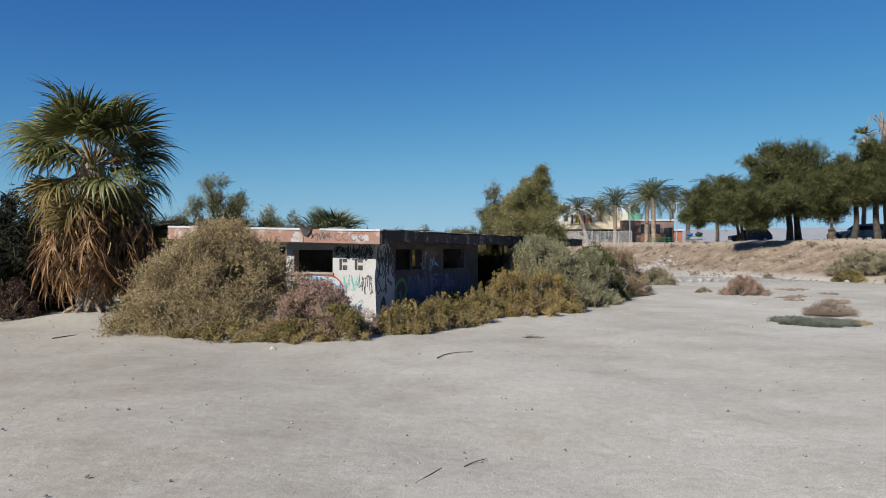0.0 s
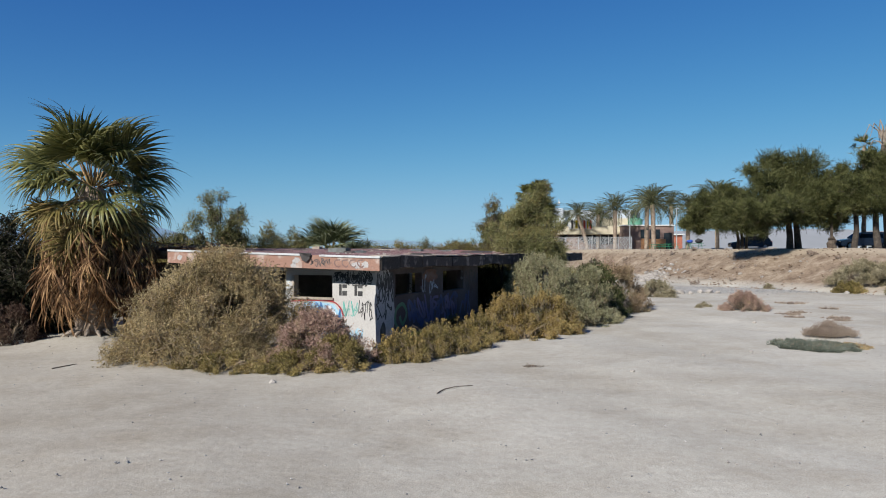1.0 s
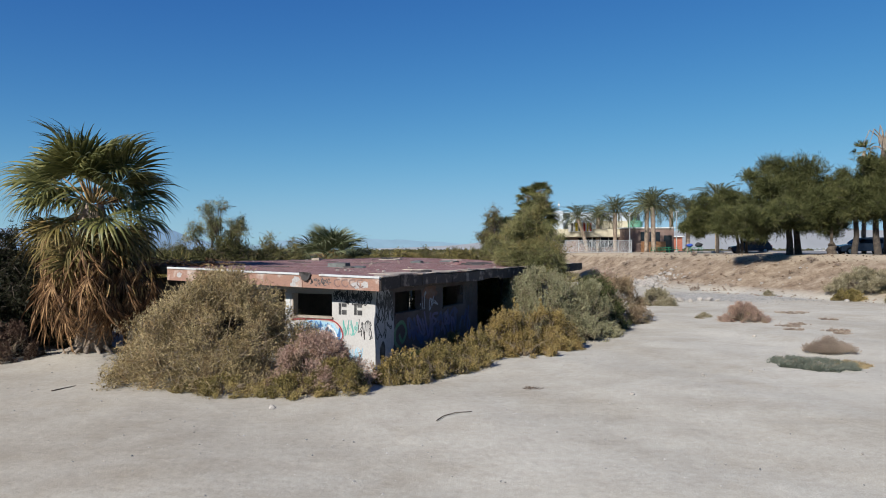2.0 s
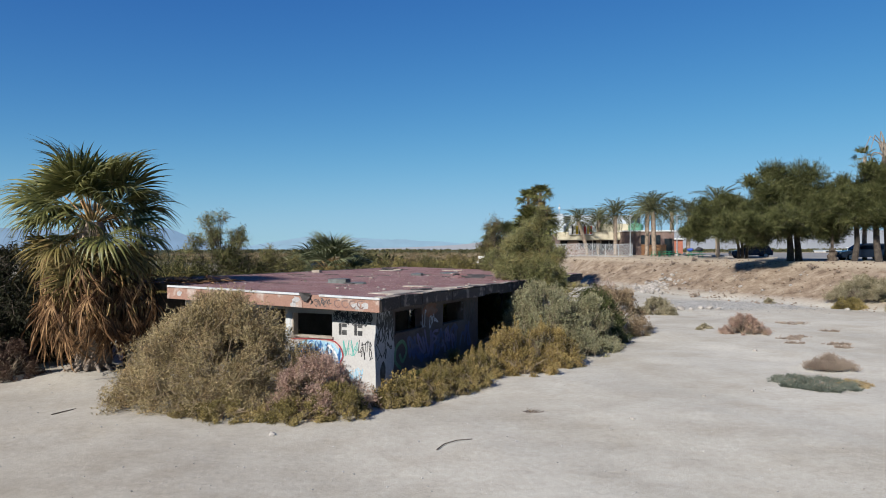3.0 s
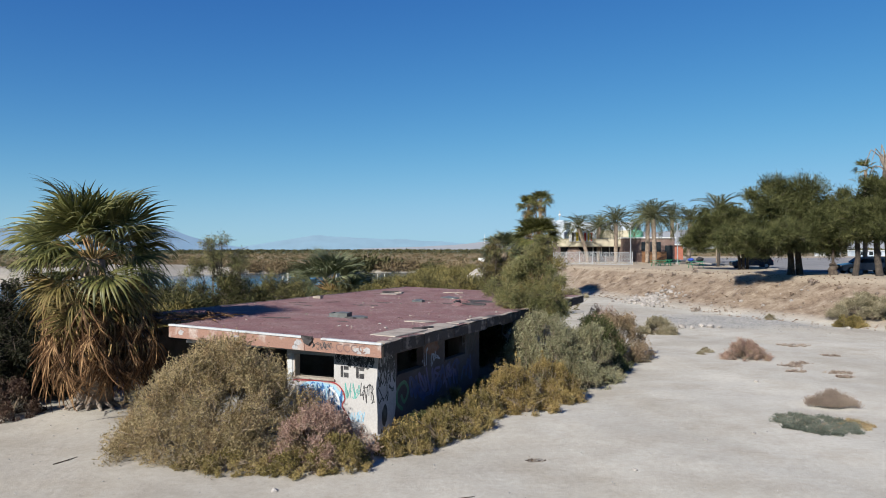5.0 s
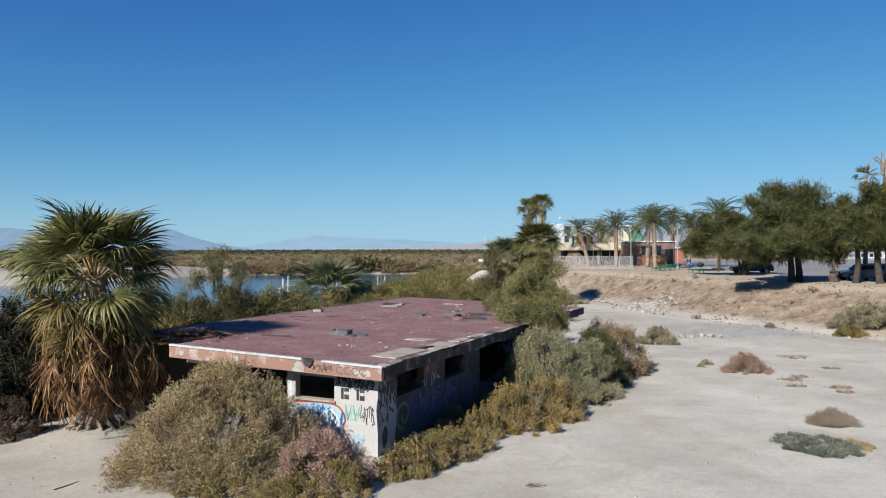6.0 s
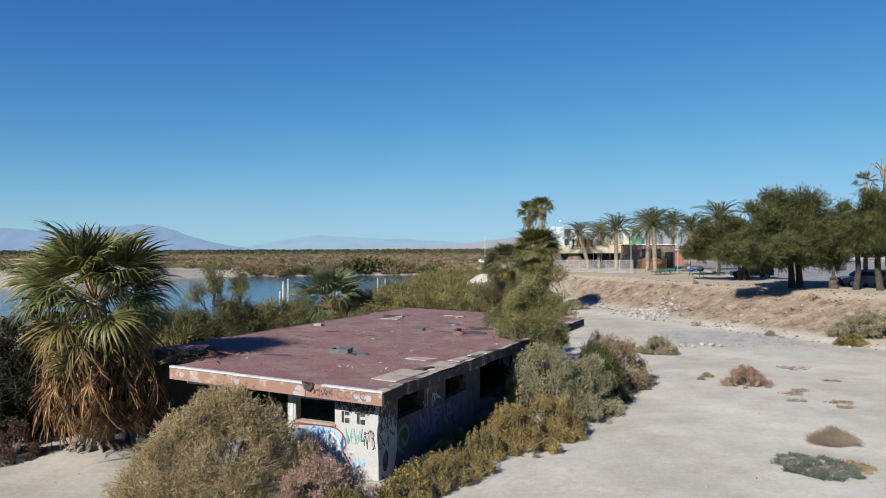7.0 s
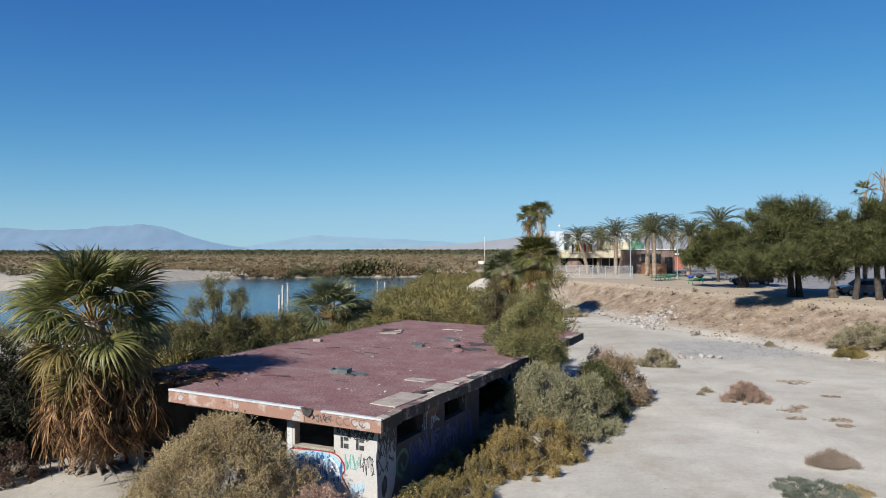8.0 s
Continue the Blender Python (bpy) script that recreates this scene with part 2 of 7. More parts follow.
STONE = surface("pale_stone", (0.4, 0.37, 0.335), (0.28, 0.26, 0.235), 0.9, 4.0, 30.0, 0.4, 0.01, vary=0.25)
ASPHALT = surface("old_asphalt", (0.2, 0.195, 0.19), (0.26, 0.25, 0.24), 0.9, 0.4, 20.0, 0.3, 0.01, speck=0.12)
SALTBUSH = leafy("saltbush_leaf", (0.13, 0.1, 0.045), (0.45, 0.36, 0.19), (0.6, 0.49, 0.29), 0.25, blush=(0.46, 0.3, 0.155))
PINKBUSH = leafy("reddish_bush_leaf", (0.21, 0.13, 0.1), (0.54, 0.37, 0.3), (0.63, 0.49, 0.39), 0.35, scale=2.0, blush=(0.43, 0.34, 0.18))
GREYTAN = leafy("grey_tan_leaf", (0.14, 0.125, 0.075), (0.33, 0.29, 0.185), (0.45, 0.4, 0.28))
DRYPINK = leafy("dry_weed_leaf", (0.19, 0.145, 0.115), (0.34, 0.27, 0.215), (0.42, 0.35, 0.28), 0.1)
BROWNBUSH = leafy("brown_bush_leaf", (0.11, 0.073, 0.042), (0.39, 0.285, 0.18), (0.54, 0.425, 0.28), 0.3, blush=(0.26, 0.25, 0.12))
OLIVEBUSH = leafy("olive_bush_leaf", (0.07, 0.06, 0.02), (0.31, 0.25, 0.093), (0.56, 0.455, 0.205), 0.35, blush=(0.52, 0.39, 0.165))
YELLOWBUSH = leafy("yellow_bush_leaf", (0.1, 0.075, 0.024), (0.39, 0.295, 0.11), (0.61, 0.475, 0.215), 0.35, scale=1.6, blush=(0.46, 0.31, 0.12))
GREYBUSH = leafy("grey_green_leaf", (0.11, 0.11, 0.058), (0.36, 0.35, 0.205), (0.52, 0.5, 0.32), 0.35, blush=(0.43, 0.365, 0.2))
GREENBUSH = leafy("dark_green_leaf", (0.04, 0.046, 0.016), (0.086, 0.098, 0.037), (0.161, 0.161, 0.069))
TAMARISK = leafy("tamarisk_leaf", (0.035, 0.036, 0.013), (0.155, 0.145, 0.055), (0.29, 0.255, 0.115), 0.2, scale=0.8, blush=(0.27, 0.2, 0.08))
TAMARISK_DARK = leafy("dark_tamarisk_leaf", (0.018, 0.02, 0.008), (0.075, 0.076, 0.028), (0.22, 0.2, 0.08), scale=0.9)
TAMARISK_GREEN = leafy("fresh_tamarisk_leaf", (0.07, 0.076, 0.03), (0.235, 0.235, 0.1), (0.4, 0.37, 0.175), 0.3, scale=0.9, blush=(0.36, 0.27, 0.1))
TAMARISK_YELLOW = leafy("yellowing_tamarisk_leaf", (0.075, 0.065, 0.02), (0.23, 0.19, 0.065), (0.36, 0.295, 0.125), 0.2, scale=0.7, blush=(0.17, 0.165, 0.07))
MESQUITE = leafy("mesquite_leaf", (0.02, 0.025, 0.008), (0.09, 0.098, 0.036), (0.225, 0.225, 0.092), scale=1.1)
SCRUB = leafy("far_scrub_leaf", (0.13, 0.095, 0.05), (0.235, 0.175, 0.1), (0.33, 0.26, 0.165), 0.1, scale=0.05)
GREENSCRUB = leafy("far_green_scrub_leaf", (0.05, 0.052, 0.022), (0.1, 0.095, 0.042), (0.17, 0.15, 0.075), 0.1, scale=0.05)
FAN = leafy("fan_frond_green", (0.042, 0.05, 0.016), (0.135, 0.14, 0.043), (0.32, 0.295, 0.11), 0.22, scale=1.5, rough=0.42, gloss=0.3)
FAN_OLD = leafy("fan_frond_yellowing", (0.05, 0.042, 0.014), (0.175, 0.14, 0.045), (0.36, 0.275, 0.11), 0.2, scale=1.5, blush=(0.26, 0.155, 0.07))
FAN_DEAD = leafy("fan_frond_dead", (0.03, 0.017, 0.009), (0.17, 0.092, 0.044), (0.47, 0.3, 0.155), 0.1, scale=2.6)
DATE = leafy("date_frond", (0.06, 0.07, 0.032), (0.13, 0.135, 0.066), (0.21, 0.205, 0.11), 0.2)
FAN_PALE = leafy("fan_frond_pale", (0.06, 0.075, 0.035), (0.16, 0.18, 0.09), (0.28, 0.29, 0.16), 0.2, scale=1.5, rough=0.45, gloss=0.3)
MATBUSH = leafy("blue_grey_mat_leaf", (0.07, 0.085, 0.065), (0.15, 0.17, 0.135), (0.25, 0.27, 0.22))
# leaves near black: the deep shade left of the palm is in their colour
DARKBRUSH = leafy("leaf_darkened_for_shade", (0.01, 0.011, 0.006), (0.026, 0.028, 0.014), (0.055, 0.052, 0.027), 0.1)
DARKRED = leafy("dark_reddish_leaf", (0.05, 0.03, 0.022), (0.1, 0.062, 0.045), (0.17, 0.11, 0.075))
STEM = surface("frond_stem", (0.26, 0.19, 0.06), (0.36, 0.2, 0.07), 0.6, 3.0, 20.0, 0.1, 0.01)


# ---- mesh helpers ----
def part(name, data, material, parent=None, label="", smooth=False):
    """Links a bmesh or a mesh as one object under a thing, or as a thing."""
    if isinstance(data, bmesh.types.BMesh):
        me = bpy.data.meshes.new(name)
        bmesh.ops.recalc_face_normals(data, faces=data.faces)
        data.to_mesh(me)
        data.free()
    else:
        me = data
    if material and not me.materials:
        me.materials.append(material)
    if smooth:
        me.polygons.foreach_set("use_smooth", [True] * len(me.polygons))
    ob = new(name, me)
    if parent:
        ob.parent = parent
    if label:
        ob["label"] = label
    return ob


def thing(name, m, label, category, group="", kind=""):
    ob = new(name)
    ob.matrix_world = m
    return tagged(ob, label, category, group, kind)


def box(bm, x0, x1, y0, y1, z0, z1, bevel=0.0, m=None):
    g = bmesh.ops.create_cube(bm, size=1.0)
    vs = g["verts"]
    t = Matrix.Translation(((x0 + x1) / 2, (y0 + y1) / 2, (z0 + z1) / 2)) @ Matrix.Diagonal((x1 - x0, y1 - y0, z1 - z0, 1))
    bmesh.ops.transform(bm, matrix=(m @ t) if m else t, verts=vs)
    if bevel:
        bmesh.ops.bevel(bm, geom=list({e for v in vs for e in v.link_edges}), offset=bevel, segments=1, affect="EDGES")
    return bm


def boxes(*items, bevel=0.0):
    bm = bmesh.new()
    for it in items:
        box(bm, *it, bevel=bevel)
    return bm


def tube(bm, points, radii, sides=6, cap=True):
    """A tapered round bar through the points."""
    pts = [Vector(p) for p in points]
    rings = []
    for i, p in enumerate(pts):
        d = (pts[min(i + 1, len(pts) - 1)] - pts[max(i - 1, 0)]).normalized()
        a = d.cross(Vector((0.31, 0.95, 0.07)) if abs(d.z) > 0.9 else Vector((0, 0, 1))).normalized()
        b = d.cross(a)
        rings.append([bm.verts.new(p + (a * math.cos(k * math.tau / sides) + b * math.sin(k * math.tau / sides)) * radii[i]) for k in range(sides)])
    for r, s in zip(rings, rings[1:]):
        for k in range(sides):
            bm.faces.new((r[k], r[(k + 1) % sides], s[(k + 1) % sides], s[k]))
    if cap:
        bm.faces.new(rings[0])
        bm.faces.new(rings[-1])
    return bm


def quad_mesh(name, corners):
    """A mesh of loose quads from an array (count, 4, 3)."""
    c = np.ascontiguousarray(corners, dtype=np.float32).reshape(-1, 3)
    n = len(c)
    me = bpy.data.meshes.new(name)
    me.vertices.add(n)
    me.vertices.foreach_set("co", c.ravel())
    me.loops.add(n)
    me.loops.foreach_set("vertex_index", np.arange(n, dtype=np.int32))
    me.polygons.add(n // 4)
    me.polygons.foreach_set("loop_start", np.arange(0, n, 4, dtype=np.int32))
    me.update(calc_edges=True)
    return me


def welded(me):
    """Joins quads that share corners, so that each leaf segment is one island."""
    bm = bmesh.new()
    bm.from_mesh(me)
    bmesh.ops.remove_doubles(bm, verts=bm.verts, dist=0.0001)
    bm.to_mesh(me)
    bm.free()
    return me


def unit(a):
    return a / np.maximum(np.linalg.norm(a, axis=-1, keepdims=True), 1e-9)


def leaves(rng, tips, ways, per, length, leaf, width, spread, droop=0.0, wild=0.5):
    """Diamond leaves set along short twigs that end at tips and run along ways."""
    n = len(tips)
    s = rng.random((n, per, 1))
    p = tips[:, None] - ways[:, None] * s * length + rng.normal(0, spread, (n, per, 3)) * (0.35 + s)
    d = unit(ways[:, None] + rng.normal(0, wild, (n, per, 3)) + np.array((0, 0, -droop)))
    side = unit(np.cross(d, rng.normal(0, 1, (n, per, 3))))
    size = leaf * (0.6 + 0.8 * rng.random((n, per, 1)))
    a, b = d * size, side * size * width / 2
    p, a, b = (v.reshape(-1, 3) for v in (p, a, b))
    return np.stack((p, p + a * 0.5 + b, p + a, p + a * 0.5 - b), axis=1)


def in_lumps(rng, lumps, n, shell=0.35, fuzz=0.09):
    """Points in a union of ellipsoids (x, y, z, rx, ry, rz), crowded towards their skins, and the way outwards."""
    lumps = np.array(lumps, dtype=float)
    w = (lumps[:, 3] * lumps[:, 4] * lumps[:, 5]) ** 0.75
    k = rng.choice(len(lumps), n, p=w / w.sum())
    d = unit(rng.normal(0, 1, (n, 3)))
    r = rng.random((n, 1)) ** shell * (1 + rng.normal(0, fuzz, (n, 1)))
    return lumps[k, :3] + d * r * lumps[k, 3:], d


def roughen(lumps, rng):
    """Each lump gains smaller lumps over its skin, for an uneven outline."""
    out = []
    for l in lumps:
        out.append(tuple(l[:3]) + tuple(0.82 * v for v in l[3:]))
        for k in range(7):
            d = unit(rng.normal(0, 1, 3) + np.array((0, 0, 0.25)))
            f = 0.3 + 0.2 * rng.random()
            out.append(tuple(l[a] + d[a] * l[3 + a] * (0.75 + 0.3 * rng.random()) for a in range(3)) + tuple(v * f for v in l[3:]))
    return out


def twig_mesh(name, rng, ends, ways, length, thick):
    """Thin three-sided twigs."""
    a = ends - ways * length
    s = unit(np.cross(ways, rng.normal(0, 1, ends.shape))) * thick
    t = np.cross(unit(ways), s)
    q = []
    for u, v in ((s, t), (t, -s - t), (-s - t, s)):
        q.append(np.stack((a + u, a + v, ends + v * 0.3, ends + u * 0.3), axis=1))
    return quad_mesh(name, np.concatenate(q))


def shrub(name, at, rx, ry, h, material, label, seed, twigs=2500, per=9, leaf=0.05, width=0.45, lumps=14, length=0.28, group="", stalks=0, stalk_mat=None, turn=0.0, lift=0.5, category="bush", flare=0.62, clump=0.17):
    """A bush of many small clumps of leafy twigs set over an uneven dome, with shaded gaps between them."""
    rng = np.random.default_rng(seed)
    size = (rx + ry + h) / 3
    ls = []
    for i in range(lumps * 4):
        a, u = rng.random() * math.tau, 0.96 * rng.random() ** 1.1
        bulge = 1 + 0.2 * noise.noise(Vector((2.2 * math.cos(a), 2.2 * math.sin(a), 2.4 * u + seed)))
        r = (1 - u ** 1.6) ** flare * bulge * (0.5 + 0.42 * rng.random() ** 0.5)
        c = size * clump * (0.6 + 0.8 * rng.random())
        ls.append((rx * r * math.cos(a), ry * r * math.sin(a), max(c * 0.3, h * u * (0.88 + 0.12 * bulge) - c * 0.3), c, c, min(c, h * 0.45)))
    tips, d = in_lumps(rng, ls, twigs, 0.42, 0.14)
    tips[:, 2] = np.abs(tips[:, 2]) + 0.02
    ways = unit(unit(tips - np.array((0, 0, -0.15 * h))) * 0.45 + d * 0.55 + rng.normal(0, 0.45, tips.shape) + np.array((0, 0, lift)))
    ob = thing(name, pose(at[0], at[1], ground_z(at[0], at[1]) - 0.03, 0, 0, turn), label, category, group)
    part("foliage", quad_mesh("foliage", leaves(rng, tips, ways, per, length, leaf, width, leaf * 0.5)), material, ob)
    part("twig_mass", twig_mesh("twig_mass", rng, tips[: twigs // 4], ways[: twigs // 4], length * 1.6, 0.003 + 0.001 * h), TWIG, ob)["kind"] = "stuff"
    bm = bmesh.new()
    for i in range(14):
        a = i * 0.7 + rng.random()
        e = Vector((rx * 0.6 * math.cos(a), ry * 0.6 * math.sin(a), h * (0.35 + 0.4 * rng.random())))
        tube(bm, [(0.05 * math.cos(a), 0.05 * math.sin(a), 0), e * 0.45 + Vector((0, 0, h * 0.08)), e], [0.02 + 0.012 * h, 0.012 + 0.006 * h, 0.006], 5)
    part("stem_clump", bm, TWIG, ob)["kind"] = "stuff"
    if stalks:
        k = rng.choice(twigs, stalks)
        e = tips[k] * np.array((0.9, 0.9, 1)) + np.array((0, 0, 0.3)) * (0.2 + rng.random((stalks, 1)))
        w = unit(np.array((0, 0, 1)) + rng.normal(0, 0.16, e.shape))
        part("flower_stalk_mass", twig_mesh("flower_stalk_mass", rng, e, w, 0.5, 0.006), TWIG, ob)["kind"] = "stuff"
        part("seed_head_mass", quad_mesh("seed_head_mass", leaves(rng, e, w, 18, 0.1, 0.05, 0.8, 0.025)), stalk_mat, ob)["kind"] = "stuff"
    return ob


def tree(name, at, lumps, material, bark, label, seed, twigs=3000, per=9, leaf=0.12, width=0.3, length=0.5, droop=0.0, lift=0.2, trunks=((0, 0),), trunk_r=0.12, fork=0.35, group="", z=None, category="tree", spread=0.5, shell=0.45, bare=0.5, wild=0.34):
    """lumps in metres from the foot; a trunk forks and sends a limb into each lump."""
    rng = np.random.default_rng(seed)
    base = Vector((at[0], at[1], (ground_z(at[0], at[1]) if z is None else z) - 0.05))
    ob = thing(name, Matrix.Translation(base), label, category, group)
    tips, d = in_lumps(rng, roughen(lumps, rng), twigs, shell, 0.14)
    tips[:, 2] = np.maximum(tips[:, 2], 0.05)
    ways = unit(d + rng.normal(0, 0.4, d.shape) + np.array((0, 0, lift - droop)))
    part("crown", quad_mesh("crown", leaves(rng, tips, ways, per, length, leaf, width, leaf * spread, droop, wild)), material, ob)
    part("twig_mass", twig_mesh("twig_mass", rng, tips[: int(twigs * bare)], ways[: int(twigs * bare)], length * 1.4, 0.008), bark, ob)["kind"] = "stuff"
    low = min(l[2] for l in lumps)
    feet = [Vector((x, y, 0)) for x, y in trunks]
    bm = bmesh.new()
    forks = []
    for f in feet:
        top = Vector((f.x * 1.5 + rng.normal(0, 0.15), f.y * 1.5 + rng.normal(0, 0.15), low * fork + 0.5))
        midp = (f + top) / 2 + Vector((rng.normal(0, 0.08), rng.normal(0, 0.08), 0))
        tube(bm, [f - Vector((0, 0, 0.2)), f + Vector((0, 0, 0.15)), midp, top], [trunk_r * 1.5, trunk_r * 1.1, trunk_r * 0.9, trunk_r * 0.8], 8)
        forks.append(top)
    part("trunk", bm, bark, ob, smooth=True)
    for i, l in enumerate(lumps):
        bm = bmesh.new()
        c = Vector(l[:3])
        f = min(forks, key=lambda q: (q - c).length)
        m1 = f.lerp(c, 0.4) + Vector((rng.normal(0, 0.2), rng.normal(0, 0.2), 0.25 * rng.random()))
        tube(bm, [f, m1, c], [trunk_r * 0.7, trunk_r * 0.45, trunk_r * 0.2], 6)
        for j in range(4):
            e = c + Vector([rng.normal(0, 0.42) * l[3 + a] for a in range(3)])
            tube(bm, [m1.lerp(c, 0.6), (m1.lerp(c, 0.6) + e) / 2 + Vector((0, 0, 0.1)), e], [trunk_r * 0.25, trunk_r * 0.16, 0.012], 4)
        part("limb", bm, bark, ob, smooth=True)
    return ob


# ---- ground ----
def smooth01(a, b, x):
    t = np.clip((x - a) / (b - a), 0, 1)
    return t * t * (3 - 2 * t)


BANK_Y = (-60, 30, 45, 52, 58, 66, 85, 103, 118, 135)
BANK_TOE = (44, 38, 29.5, 25.2, 22.5, 20, 15.5, 9.5, 9.5, 12)
BANK_TOP = (54, 48, 39.5, 34.0, 31.0, 28.5, 23.0, 14.6, 14.0, 15.5)


def land(x, y):
    """Height of the ground."""
    x, y = np.asarray(x, float), np.asarray(y, float)
    toe, top = np.interp(y, BANK_Y, BANK_TOE), np.interp(y, BANK_Y, BANK_TOP)
    bank = 2.95 * smooth01(-0.08, 1.05, (x - toe) / (top - toe)) * smooth01(330, 200, y)
    z = 0.05 * np.sin(x * 0.31 + 1) * np.cos(y * 0.27) + 0.03 * np.sin(x * 0.9 + y * 0.5) + bank
    z = z + 0.22 * bank * (1 - bank / 3.1) * np.sin(x * 0.55 - y * 0.8) * np.cos(y * 0.33 + x * 0.2)
    # behind the building the land falls to the harbour and the flats
    fall = smooth01(46, 82, y) * (1 - smooth01(0.1, 1.2, bank)) * smooth01(13, 4, x)
    z = z - 2.4 * fall * (0.25 + 0.75 * smooth01(-5, -16, x - 0.02 * (y - 80)))
    fall2 = smooth01(140, 260, y) * (1 - smooth01(0.1, 1.2, bank))
    z = np.minimum(z, z * (1 - fall2) - 2.4 * fall2)
    yfar = np.interp(x, (-400, -140, -124, -98, -82, -20, 5), (196, 200, 207, 268, 285, 299, 300))
    right = np.interp(y, (80, 120, 200, 260, 300), (-19, -15, -9, -7, -8)) + 1.5 * np.sin(y * 0.12)
    wob = 2.5 * np.sin(x * 0.13 + 0.5) + 1.5 * np.sin(x * 0.31)
    lake = smooth01(84, 96, y + wob) * smooth01(yfar + 1 + wob, yfar - 8 + wob, y) * smooth01(right + 2, right - 6, x)
    z = z * (1 - lake) - 6.0 * lake
    d = y - yfar
    z = z + 2.6 * np.exp(-(((d - 26) / 18) ** 2)) * smooth01(-92, -108, x) * (1 - lake) * (0.85 + 0.15 * np.sin(x * 0.2))
    # small mounds: palm foot, soil drifted under the bushes
    for cx, cy, r, h in ((-11.8, 23.0, 1.7, 0.22), (-6.2, 18.2, 2.6, 0.12), (-3.0, 17.3, 1.4, 0.1), (0.6, 22.0, 1.6, 0.08), (12.9, 25.3, 0.7, 0.16)):
        z = z + h * np.exp(-((x - cx) ** 2 + (y - cy) ** 2) / (r * r))
    return z


def ground_z(x, y):
    return float(land(x, y))


def graded(lo, hi, step, out_lo, out_hi, grow):
    mid = list(np.arange(lo, hi + 1e-6, step))
    up, s = [], step
    v = hi
    while v < out_hi:
        s *= grow
        v += s
        up.append(min(v, out_hi))
    dn, s, v = [], step, lo
    while v > out_lo:
        s *= grow
        v -= s
        dn.append(max(v, out_lo))
    return np.array(dn[::-1] + mid + up)


def build_ground():
    xs = graded(-24, 46, 0.4, -4900, 4900, 1.055)
    ys = graded(2, 112, 0.45, -400, 4900, 1.05)
    gx, gy = np.meshgrid(xs, ys)
    gz = land(gx, gy)
    v = np.stack((gx, gy, gz), axis=-1).reshape(-1, 3)
    for p in v:
        if -30 < p[0] < 60 and 0 < p[1] < 130:
            q = Vector(p)
            p[2] += 0.035 * noise.noise(q * 0.8) + 0.018 * noise.noise(q * 2.3)
            if p[2] > 0.5:
                slope = max(0.0, 1 - abs(p[2] - 1.5) / 1.4)
                p[2] += slope * (0.22 * noise.noise(Vector((p[0] * 0.5, p[1] * 0.5, 4))) + 0.2 * noise.noise(q * 1.1))
    nx, ny = len(xs), len(ys)
    i = (np.arange(ny - 1)[:, None] * nx + np.arange(nx - 1)[None, :]).ravel()
    f = np.stack((i, i + 1, i + nx + 1, i + nx), axis=1)
    me = bpy.data.meshes.new("ground")
    me.from_pydata(v.tolist(), [], f.tolist())
    tagged(part("ground", me, DIRT, smooth=True), "pale dusty desert ground with tyre tracks and a soil bank", "ground", kind="structure")
    bm = bmesh.new()
    vs = [bm.verts.new(p) for p in ((-420, 70, -4.3), (12, 70, -4.3), (12, 330, -4.3), (-420, 330, -4.3))]
    bm.faces.new(vs)
    tagged(part("water", bm, WATER), "calm blue harbour water behind the brush", "water", kind="structure")


build_ground()


# ---- far country ----
def ridge(name, points, y, material, label, depth=250, seed=1):
    """A far range from (x, height) along its crest."""
    xs = np.linspace(points[0][0], points[-1][0], 160)
    hs = np.interp(xs, [p[0] for p in points], [p[1] for p in points])
    rows = []
    for k, (dy, f) in enumerate(((-depth, 0.0), (-depth * 0.6, 0.45), (-depth * 0.25, 0.8), (0, 1.0))):
        row = []
        for x, h in zip(xs, hs):
            w = 1 + 0.1 * noise.noise(Vector((x * 0.006, k * 3.1, seed))) + 0.04 * noise.noise(Vector((x * 0.03, k * 1.7, seed)))
            row.append((x, y + dy + 60 * noise.noise(Vector((x * 0.01, k, seed + 5))), -6 + (h + 6) * f * w))
        rows.append(row)
    n = len(xs)
    me = bpy.data.meshes.new(name)
    me.from_pydata([p for r in rows for p in r], [], [(k * n + i, k * n + i + 1, (k + 1) * n + i + 1, (k + 1) * n + i) for k in range(3) for i in range(n - 1)])
    tagged(part(name, me, material, smooth=True), label, "mountain", kind="structure")


# distance haze sits in the glowing colour of each range
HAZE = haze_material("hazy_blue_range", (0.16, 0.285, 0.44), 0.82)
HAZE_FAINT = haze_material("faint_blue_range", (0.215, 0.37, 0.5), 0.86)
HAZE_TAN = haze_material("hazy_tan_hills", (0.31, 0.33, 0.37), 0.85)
PX = 4700 / 1279.0
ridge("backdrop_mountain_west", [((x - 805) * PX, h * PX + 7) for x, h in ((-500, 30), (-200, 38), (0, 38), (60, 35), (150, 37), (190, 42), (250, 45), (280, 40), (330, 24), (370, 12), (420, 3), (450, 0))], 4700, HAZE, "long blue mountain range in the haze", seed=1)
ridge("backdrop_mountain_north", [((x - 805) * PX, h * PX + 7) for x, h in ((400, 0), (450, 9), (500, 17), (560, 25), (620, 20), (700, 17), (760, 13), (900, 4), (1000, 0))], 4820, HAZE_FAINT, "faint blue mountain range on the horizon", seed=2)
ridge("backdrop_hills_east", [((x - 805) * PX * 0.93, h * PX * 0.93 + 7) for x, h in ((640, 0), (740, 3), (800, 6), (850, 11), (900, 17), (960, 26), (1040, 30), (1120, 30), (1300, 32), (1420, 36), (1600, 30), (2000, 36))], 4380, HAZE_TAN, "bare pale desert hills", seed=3)


